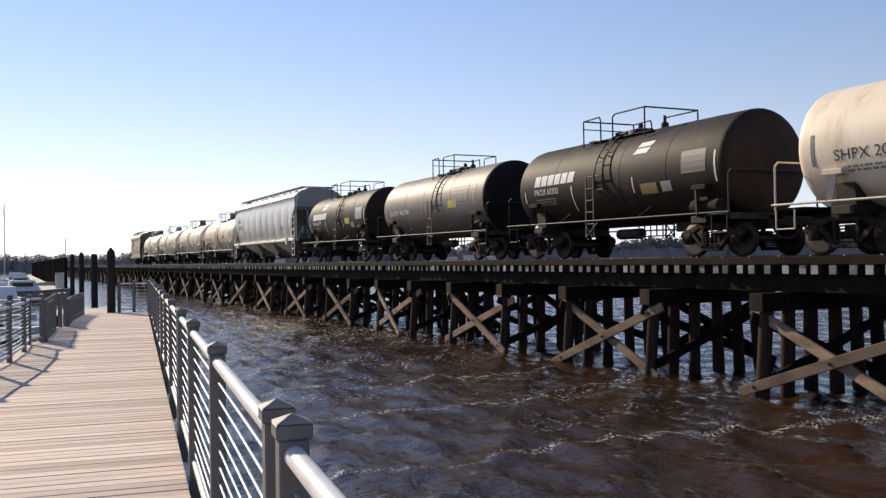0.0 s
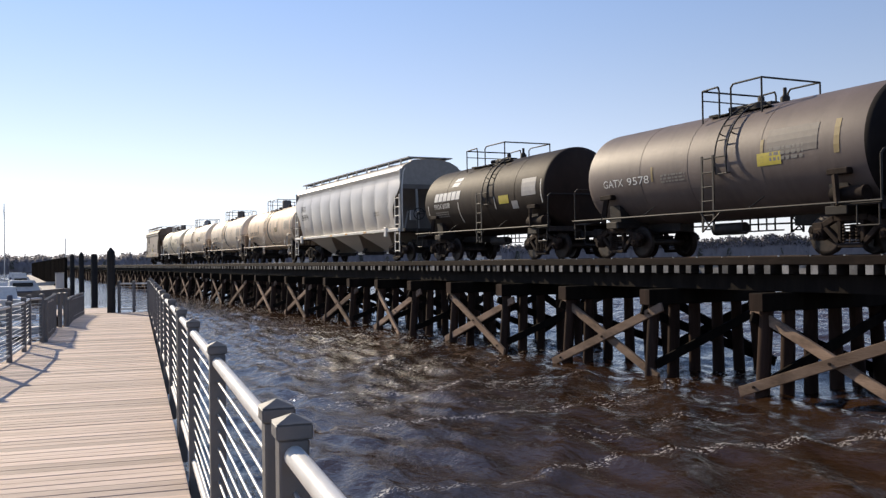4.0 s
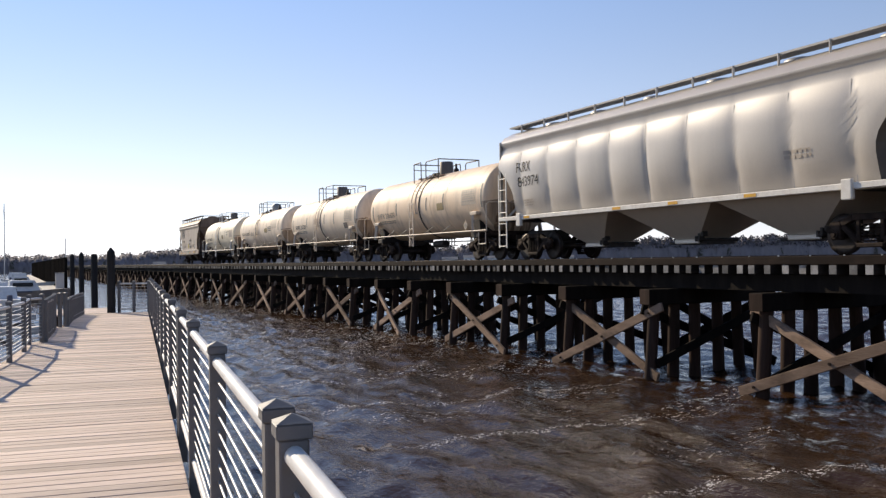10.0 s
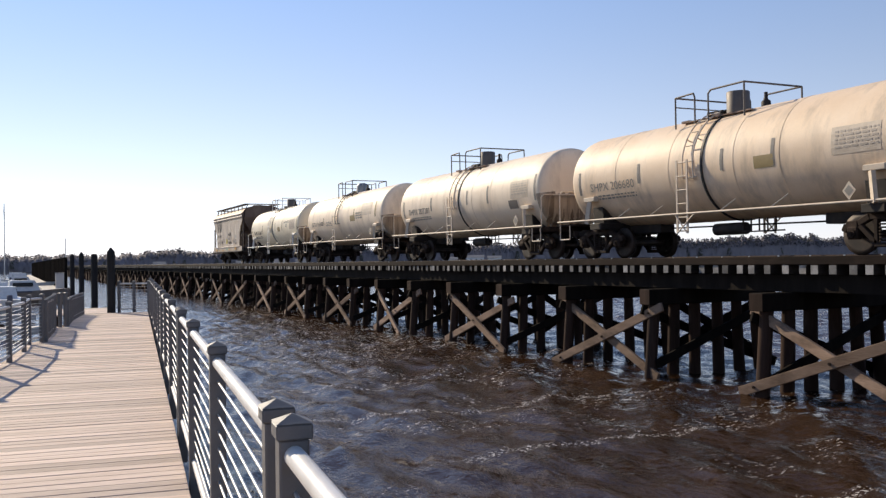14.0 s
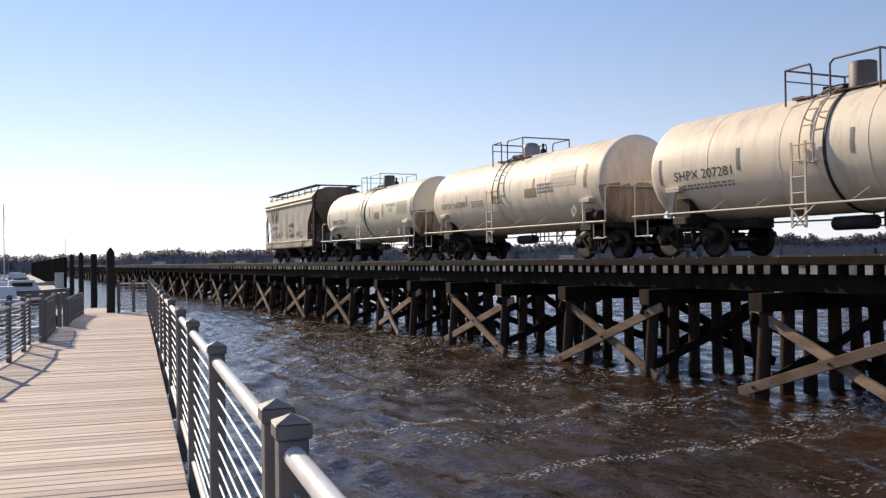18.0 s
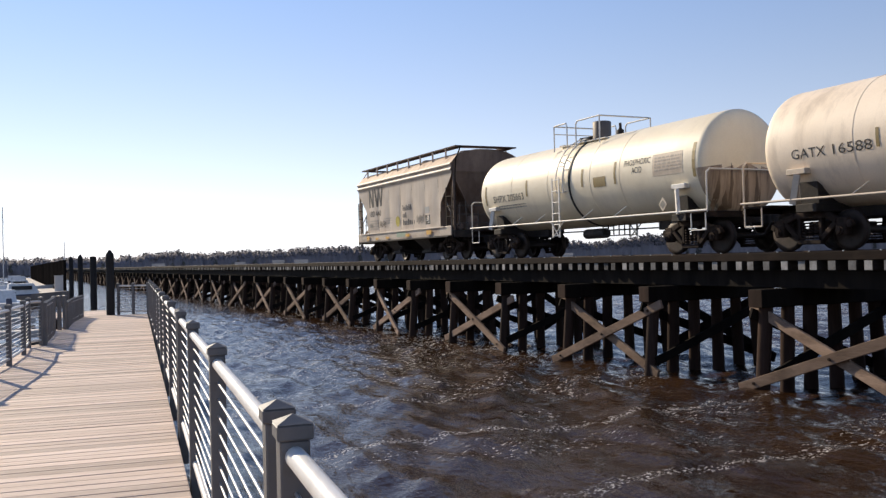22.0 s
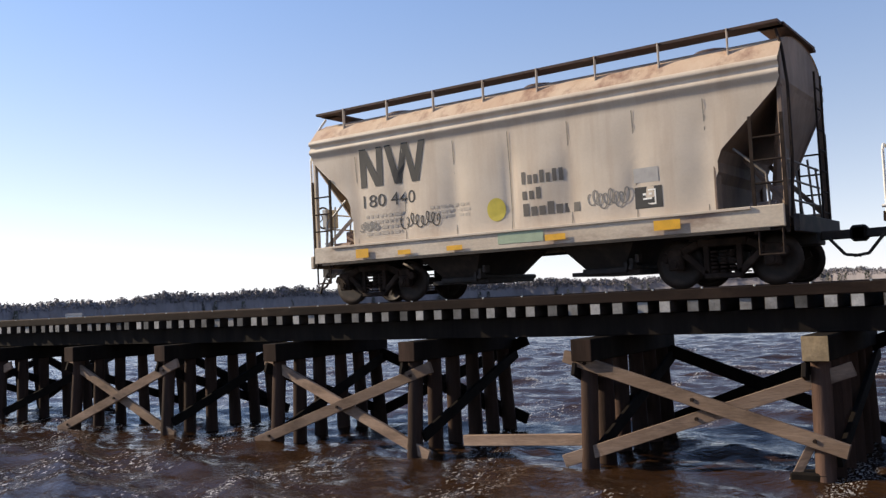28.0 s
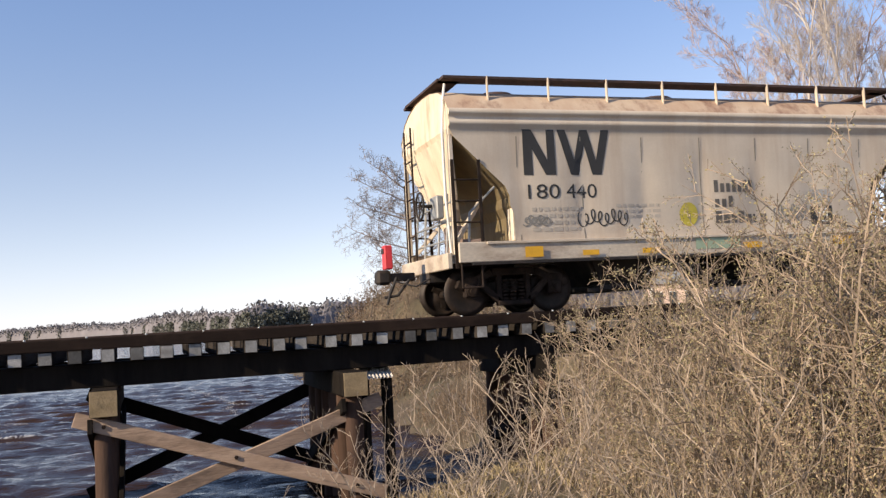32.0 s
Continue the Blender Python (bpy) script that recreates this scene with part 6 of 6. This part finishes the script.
oak = tree(21, polar(16.2, 45), 5.4, DARK_BARK, "wide bare grey tree on the far bank", 0.7, (15, 11, 8, 5), 0.02, 0.12, 0.14, (0.66, 0.5, 0.5, 0.55))
cypress = tree(22, polar(12.2, 50), 5.4, DARK_BARK, "narrow bare tree with level branches", 0.85, (44, 9, 5, 3), -0.01, 0.07, 0.1, (0.24, 0.45, 0.5, 0.5))
pop = tree(23, polar(40.2, 52), 19.0, PALE_BARK, "tall bare tree with pale limbs", 0.32, (12, 9, 8, 6), 0.08, 0.12, 0.3, (0.34, 0.45, 0.55, 0.6))
pop2 = tree(24, polar(42.8, 50), 21.0, PALE_BARK, "tall bare tree with pale limbs", 0.32, (12, 9, 8, 6), 0.08, 0.13, 0.3, (0.34, 0.45, 0.55, 0.6))
red = tree(25, polar(36.6, 62), 18.0, RED_TWIG, "tall bare tree with reddish twigs", 0.4, (14, 10, 9, 6), 0.06, 0.10, 0.3, (0.34, 0.46, 0.55, 0.6))
red.matrix_basis = Matrix.Translation(polar(40.4, 62)) @ Matrix.Rotation(3.3, 4, "Z")
for src, az, d, rz in ((red, 41.0, 60, 1.0), (pop, 44.4, 54, 2.0), (red, 42.6, 66, 3.0), (pop2, 45.5, 56, 4.0), (oak, 18.5, 62, 2.4), (red, 39.2, 66, 2.6), (cypress, 17, 70, 1.0)):
    copy_thing(src, Matrix.Translation(polar(az, d)) @ Matrix.Rotation(rz, 4, "Z"))


def woods():
    """Far woods along the shores: a lumpy mass of bare crowns with a ragged edge, and darker pines before it."""
    s, edge, pine = Shape(), Shape(), Shape()
    rng = random.Random(4)
    cols = []
    az = -102.0
    while az < 60:
        d0 = float(shore_distance(np.array([az]))[0])
        if az > 6:
            d0 = 240 + 3 * az
        h = float(np.interp(az, [-100, -87, -80, -72, -61, -42, -29, -24, -6, 1, 9, 12, 18, 24, 40], [7.5, 7.8, 9.5, 11.4, 11.2, 18.5, 18.5, 15.5, 11.6, 11.5, 8.7, 8.8, 10, 16, 18]))
        h *= 1 + 0.22 * noise.noise((az * 0.3, 0, 0)) + 0.16 * noise.noise((az * 1.7, 4, 0)) + 0.12 * noise.noise((az * 5.0, 9, 0))
        cols.append((az, d0, h))
        az += 0.05 * 520 / max(d0, 300)
    rows = []
    for k, (back, up) in enumerate(((4, -0.1), (5, 0.3), (7, 0.55), (10, 0.75), (15, 0.9), (24, 1.0), (40, 1.02), (44, 0.0))):
        row = []
        for a, d0, h in cols:
            lump = noise.noise((a * 520 / d0 * 4.0, k * 1.3, 2.0))
            d = d0 + back + 3.0 * lump
            z = 0.3 + h * up * (1 + 0.12 * lump)
            row.append((math.sin(radians(a)) * d, math.cos(radians(a)) * d, z))
        rows.append(row)
    s.grid(rows, True, True)
    for a, d0, h in cols:
        for q in range(11):
            d = d0 + rng.uniform(3, 16)
            aa = a + rng.gauss(0, 0.03)
            u = h * rng.uniform(0.03, 0.065)
            b = [Vector((rng.gauss(0, 1), rng.gauss(0, 1), rng.gauss(0, 1.6))).normalized() * u for _ in range(2)]
            c = Vector((math.sin(radians(aa)) * d, math.cos(radians(aa)) * d, 0.3 + h * rng.uniform(0.6, 1.08)))
            edge.add([c - b[0], c - b[1] * 0.8, c + b[0], c + b[1]], [(0, 1, 2, 3)])
    for k in range(230):
        a = rng.uniform(0.5, 9.5) if k < 120 else rng.uniform(-100, 34)
        d0 = float(shore_distance(np.array([a]))[0])
        d0 = (240 + 3 * a if a > 6 else d0) + rng.uniform(0, 12)
        h = rng.uniform(5.5, 8.0) * (1.0 if d0 < 650 else 1.4) * (0.75 if a < -70 else 1.0)
        x, y = math.sin(radians(a)) * d0, math.cos(radians(a)) * d0
        for q in range(130):
            t, ph = rng.random(), rng.uniform(0, 6.283)
            rr = h * 0.24 * (math.sin(math.pi * min(1, 0.3 + 0.67 * t)) ** 0.6) * rng.uniform(0.35, 1.0)
            u = rng.uniform(0.3, 0.75) * h / 9
            b = [Vector((rng.gauss(0, 1), rng.gauss(0, 1), rng.gauss(0, 1))).normalized() * u for _ in range(2)]
            c = Vector((x + math.cos(ph) * rr, y + math.sin(ph) * rr, 0.5 + h * (0.3 + 0.68 * t)))
            pine.add([c - b[0], c - b[1] * 0.8, c + b[0], c + b[1]], [(0, 1, 2, 3)])
    tagged(part("far_woods", s, WOODS), "grey bare woods along the far shore, paled for haze", "woods", kind="stuff")
    tagged(part("far_crowns", edge, WOODS_TOP), "ragged bare crowns along the far shore", "woods", kind="stuff")
    tagged(part("far_pines", pine, PINES), "dark pines among the woods of the far shore", "woods", kind="stuff")


woods()

# ---- far shore houses ----
HOUSE = plain("white_house_wall", (0.78, 0.77, 0.74), 0.8)
ROOF = plain("grey_roof", (0.25, 0.24, 0.23), 0.8)
PANE = plain("dark_window_pane", (0.05, 0.06, 0.07), 0.15)


def house(az, d, w, h, label):
    t = thing("shore_house", Matrix.Translation(polar(az, d, 0.6)) @ Matrix.Rotation(radians(-az), 4, "Z"), label, "house", "houses on the far shore")
    part("wall", Shape().box(-w / 2, w / 2, -3, 3, 0, h), HOUSE, t)
    r = Shape()
    r.add([(-w / 2 - 0.3, -3.3, h), (w / 2 + 0.3, -3.3, h), (w / 2 + 0.3, 3.3, h), (-w / 2 - 0.3, 3.3, h), (-w / 2 - 0.3, 0, h + 1.5), (w / 2 + 0.3, 0, h + 1.5)], [(0, 1, 5, 4), (2, 3, 4, 5), (1, 2, 5), (3, 0, 4), (3, 2, 1, 0)])
    part("roof", r, ROOF, t)
    for k in range(max(2, int(w / 3))):
        x = -w / 2 + (k + 0.5) * w / max(2, int(w / 3))
        part("window", Shape().box(x - 0.5, x + 0.5, -3.04, -2.98, h * 0.35, h * 0.75), PANE, t)


for az, d, w, h in ((-73.5, 505, 7, 3), (-77.2, 500, 5, 2.5), (-74.9, 505, 6, 3), (-64.3, 545, 9, 3.2), (-62.8, 545, 12, 4), (-61.5, 550, 8, 3.5), (-82, 500, 6, 2.6), (-57, 600, 9, 3.4)):
    house(az, d, w, h, "small white house on the far shore")

# ---- landing, dolphins and marina ----
PIER_BLACK = material("tarred_pile_timber", (0.012, 0.011, 0.010), (0.026, 0.023, 0.021), 3.0, 0.85, 0, 0.5, (1, 1, 0.15), 30)
WALL_BLACK = material("dark_timber_sheeting", (0.012, 0.011, 0.010), (0.024, 0.021, 0.019), 1.0, 0.95, 0, 0.2, (1, 1, 0.2), 20, vary=0.3, spec=0.0)
PALE_DOCK = material("pale_concrete_dock", (0.50, 0.46, 0.42), (0.60, 0.56, 0.51), 0.6, 0.85, 0, 0.2)
HULL = plain("white_boat_hull", (0.72, 0.72, 0.72), 0.35)
TRIM = plain("navy_boat_trim", (0.06, 0.07, 0.12), 0.4)
GLASS_DARK = plain("tinted_boat_window", (0.03, 0.035, 0.04), 0.1)
SPAR = plain("aluminium_spar", (0.55, 0.55, 0.55), 0.4, 0.6)


def mooring_pile(x, y, r, top, pointed):
    t = thing("mooring_pile", (x, y, 0), "tall tarred timber pile beside the walk", "pile", "mooring piles")
    part("shaft", Shape().lathe([(-0.8, r * 1.05), (1.5, r), (top, r * 0.95)] + ([(top + r * 1.1, 0.02)] if pointed else [(top + 0.02, 0.02)]), 14, "z", smooth=False), PIER_BLACK, t)


def spot(px, d):
    """A place d metres off on the bearing that lies px degrees left of the walk's first view."""
    a = radians(px)
    return math.sin(a) * d, math.cos(a) * d


for az, d, r, top, pt in ((-84.73, 29.6, 0.125, 3.62, True), (-85.65, 38.5, 0.13, 3.66, False), (-86.35, 50, 0.13, 3.78, True), (-86.85, 57, 0.13, 3.78, True)):
    mooring_pile(*spot(az, d), r, top, pt)
landing = tagged(thing("landing", (0, 0, 0), "pale boards of a landing beyond the end of the walk", "boardwalk"), kind="structure")
land_me = Shape().box(-0.069, 0.069, -1.0, 1.0, -0.04, 0, 0.005).mesh("landing_board", DECK_WOOD)
for k in range(26):
    part("landing_board", land_me, None, landing, at=pose(-29.6 - k * 0.146, 1.75 + k * 0.012, DECK_Z - 0.02, 0, 0, 186))
for x, y in ((-29.9, 1.1), (-29.9, 2.5), (-33, 1.3), (-33, 2.7)):
    part("deck_post", Shape().tube((x, y, -0.6), (x, y, DECK_Z - 0.07), 0.14, 10), PILE_WOOD, landing)

fender = tagged(thing("fender_wall", (0, 0, 0), "long dark timber fender wall beyond the boats", "wall"), kind="structure")
sheet = Shape().box(-0.48, 0.48, -0.12, 0.12, -1.0, 4.15, 0.02).mesh("sheet_board", WALL_BLACK)
for k in range(196):
    part("sheet_board", sheet, None, fender, at=(-110 - k * 0.985, 5.4 + random.uniform(-0.03, 0.03), random.uniform(-0.06, 0.06)))
dock = tagged(thing("floating_dock", (0, 0, 0), "pale narrow dock along the dark wall", "dock"), kind="structure")
for k in range(24):
    part("dock_slab", Shape().box(-106 - k * 8.2, -98 - k * 8.2, 3.0, 4.9, 0.25, 0.7, 0.05), PALE_DOCK, dock)
box_ = thing("utility_cabinet", (-104, 4.5, 0.7), "grey upright cabinet on the dock", "cabinet")
part("body", Shape().box(-0.3, 0.3, -0.42, 0.42, 0, 1.75, 0.03), PALE_DOCK, box_)
part("lid", Shape().box(-0.34, 0.34, -0.46, 0.46, 1.752, 1.82, 0.01), GREYRAIL, box_)


def hull_shape(l, w, h):
    rows = []
    for u in np.linspace(0, 1, 12):
        half = w / 2 * (1 - max(0, (u - 0.45) / 0.55) ** 2.2)
        sheer = h * (1 + 0.28 * u * u)
        rows.append([(u * l - l / 2 + (0.5 * (z / h) if u > 0.98 else 0), y * half, z * sheer) for y, z in ((-1, 1.0), (-0.93, 0.55), (-0.75, 0.1), (-0.4, -0.25), (0, -0.4), (0.4, -0.25), (0.75, 0.1), (0.93, 0.55), (1, 1.0))])
    s = Shape().grid(rows, True, True)
    s.grid([[r[0] for r in rows], [r[-1] for r in rows]], False, True)
    s.add(rows[0], [tuple(range(9))])
    return s


WORN_HULL = material("worn_brown_boat_hull", (0.20, 0.165, 0.14), (0.30, 0.25, 0.21), 1.2, 0.6, 0, 0.1)


def boat(x, y, rz, l, mast, label):
    skin = WORN_HULL if "brown" in label else HULL
    w, h = l * 0.32, l * 0.11
    t = thing("sailing_boat" if mast else "motor_boat", pose(x, y, 0.12, 0, 0, rz), label, "boat", "boats in the marina")
    part("hull", hull_shape(l, w, h), skin, t)
    part("gunwale", Shape().box(-l / 2, l * 0.1, -w / 2 - 0.02, -w / 2 + 0.06, h * 0.98, h * 1.1).box(-l / 2, l * 0.1, w / 2 - 0.06, w / 2 + 0.02, h * 0.98, h * 1.1), TRIM, t)
    cab = Shape()
    c0, c1, top = -l * 0.12, l * 0.2, h * 1.05 + l * (0.07 if mast else 0.12)
    z0 = h * 1.05
    cab.add([(c0, -w * 0.34, z0), (c1, -w * 0.3, z0), (c1, w * 0.3, z0), (c0, w * 0.34, z0), (c0 + 0.1, -w * 0.3, top), (c1 - l * 0.06, -w * 0.25, top), (c1 - l * 0.06, w * 0.25, top), (c0 + 0.1, w * 0.3, top)], [(4, 5, 6, 7), (0, 1, 5, 4), (1, 2, 6, 5), (2, 3, 7, 6), (3, 0, 4, 7)])
    cabin = part("cabin", cab, HULL, t)
    part("window", Shape().box(c0 + 0.3, c1 - l * 0.08, -w * 0.335, w * 0.335, z0 + (top - z0) * 0.45, z0 + (top - z0) * 0.8), GLASS_DARK, cabin)
    if mast:
        m = part("mast", Shape().tube((l * 0.08, 0, h), (l * 0.08, 0, mast), 0.06, 8, 0.04), SPAR, t)
        part("boom", Shape().tube((l * 0.08, 0, h + 1.1), (-l * 0.36, 0, h + 1.2), 0.05, 8), SPAR, t)
        part("forestay", Shape().tube((l * 0.5, 0, h * 1.3), (l * 0.08, 0, mast * 0.97), 0.012, 5), SPAR, m)
        part("backstay", Shape().tube((-l * 0.5, 0, h), (l * 0.08, 0, mast), 0.012, 5), SPAR, m)
    else:
        part("outboard", Shape().box(-l / 2 - 0.35, -l / 2 - 0.02, -0.18, 0.18, 0.1, h + 0.35, 0.05), TRIM, t)


for row in ((-62, -1.6, 170, 6.0, 0, "worn brown motor boat moored by the walk"), (-74, -0.5, 185, 7.0, 0, "white motor boat with a dark trim"), (-88, 0.6, 95, 8.0, 0, "worn brown motor boat lying across its berth"), (-102, -0.8, 172, 8.5, 9.5, "small sailing boat with a bare mast"), (-118, -3.5, 182, 8.5, 10.5, "worn brown sailing boat with furled rig"), (-130, 0.8, 90, 7.5, 0, "white cabin boat at the dock"), (-150, 1.0, 180, 9.0, 0, "white cabin boat beside the wall"), (-52, -3.2, 178, 6.0, 0, "worn brown open motor boat"), (-170, 0.5, 170, 9.0, 0, "white cabin boat far along the dock")):
    boat(*row)
slip = tagged(thing("finger_dock", (0, 0, 0), "weathered floating docks between the boats", "dock"), kind="structure")
for x in (-45, -57, -68, -81, -95):
    part("dock_slab", Shape().box(x - 0.6, x + 0.6, -9, 1.2, 0.2, 0.5, 0.04), PALE_DOCK, slip)
pole = thing("channel_marker", (*spot(-87.2, 150), 0), "thin pale pole standing in the river", "marker")
part("shaft", Shape().tube((0, 0, -1), (0, 0, 7.4), 0.09, 8, 0.06), SPAR, pole)

# ---- cottage behind the bank ----
PINK_WALL = material("sunlit_pink_clapboard", (0.66, 0.47, 0.37), (0.72, 0.53, 0.43), 2.0, 0.7, 0, 0.1)
cottage = thing("cottage", pose(*polar(32.4, 92, 2.2), 0, 0, -26), "small pink clapboard cottage with white corners behind the bank", "house")
part("wall", Shape().box(-2.6, 2.6, -2.2, 2.2, 0, 2.9, 0.02), PINK_WALL, cottage)
gable = Shape()
gable.add([(-2.9, -2.5, 2.9), (2.9, -2.5, 2.9), (2.9, 2.5, 2.9), (-2.9, 2.5, 2.9), (-2.9, 0, 4.1), (2.9, 0, 4.1)], [(0, 1, 5, 4), (2, 3, 4, 5), (1, 2, 5), (3, 0, 4), (3, 2, 1, 0)])
part("roof", gable, ROOF, cottage, "grey pitched roof")
for x in (-2.6, 2.6):
    part("corner_board", Shape().box(x - 0.1, x + 0.1, -2.24, -2.04, 0, 2.88), WHITE, cottage, "white corner board")
for x in (-1.9, -0.6, 0.9):
    w = part("window", Shape().box(x - 0.35, x + 0.35, -2.25, -2.19, 0.9, 2.1), PANE, cottage)
    part("window_frame", Shape().box(x - 0.42, x + 0.42, -2.27, -2.2, 2.1, 2.18).box(x - 0.42, x + 0.42, -2.27, -2.2, 0.82, 0.9), WHITE, w)
yard = tagged(thing("cottage_yard", polar(32.4, 92, 0), "gravel yard behind the bank", "yard"), kind="structure")
part("gravel", Shape().box(-9, 9, -7, 7, 0.4, 2.2, 0.3), PALE_DOCK, yard)


# ---- corrugated cover beside the last bent ----
cover = thing("corrugated_cover", (3.72, 16.3, 0), "pale corrugated metal cover on dark timber posts", "cover")
part("sheet", Shape().grid([[(0.55 * k / 40, 0.6 * v, 2.17 + 0.26 * v + 0.02 * math.cos(k * 1.26)) for k in range(41)] for v in (0.0, 0.5, 1.0)], True), PALE_DOCK, cover, "pale corrugated sheet")
for x in (0.06, 0.49):
    part("post", Shape().box(x - 0.05, x + 0.05, 0.05, 0.15, -0.9, 2.15, 0.01).box(x - 0.05, x + 0.05, 0.45, 0.55, -0.9, 2.32, 0.01), CREOSOTE, cover)


# ---- pieces of the track ----
for x, dy, rz in near_ties:
    part("tie", tie_mesh, None, track, at=pose(x, TRACK_Y + dy, TIE_TOP, 0, 0, rz))



# ---- motion ----
def motions():
    ts = np.arange(0, 32.001, 0.1)
    run = np.interp(ts, [a for a, _ in TRAVEL], [b for _, b in TRAVEL])
    walk(water, [(t, Matrix.Translation((0.34 * t, 0.05 * t, 0))) for t in (0.0, 16.0, 32.0)])
    for car in TRAIN:
        walk(car, [(t, Matrix.Translation((car["x0"] + x, TRACK_Y, EYE))) for t, x in TRAVEL])
    spin = [(float(t), (x - run[0]) / WHEEL_R) for t, x in zip(ts, run)]
    for w, k in WHEELS:
        walk(w, [(t, Matrix.Translation((k, 0, WHEEL_R)) @ Matrix.Rotation(a, 4, "Y")) for t, a in spin])


motions()
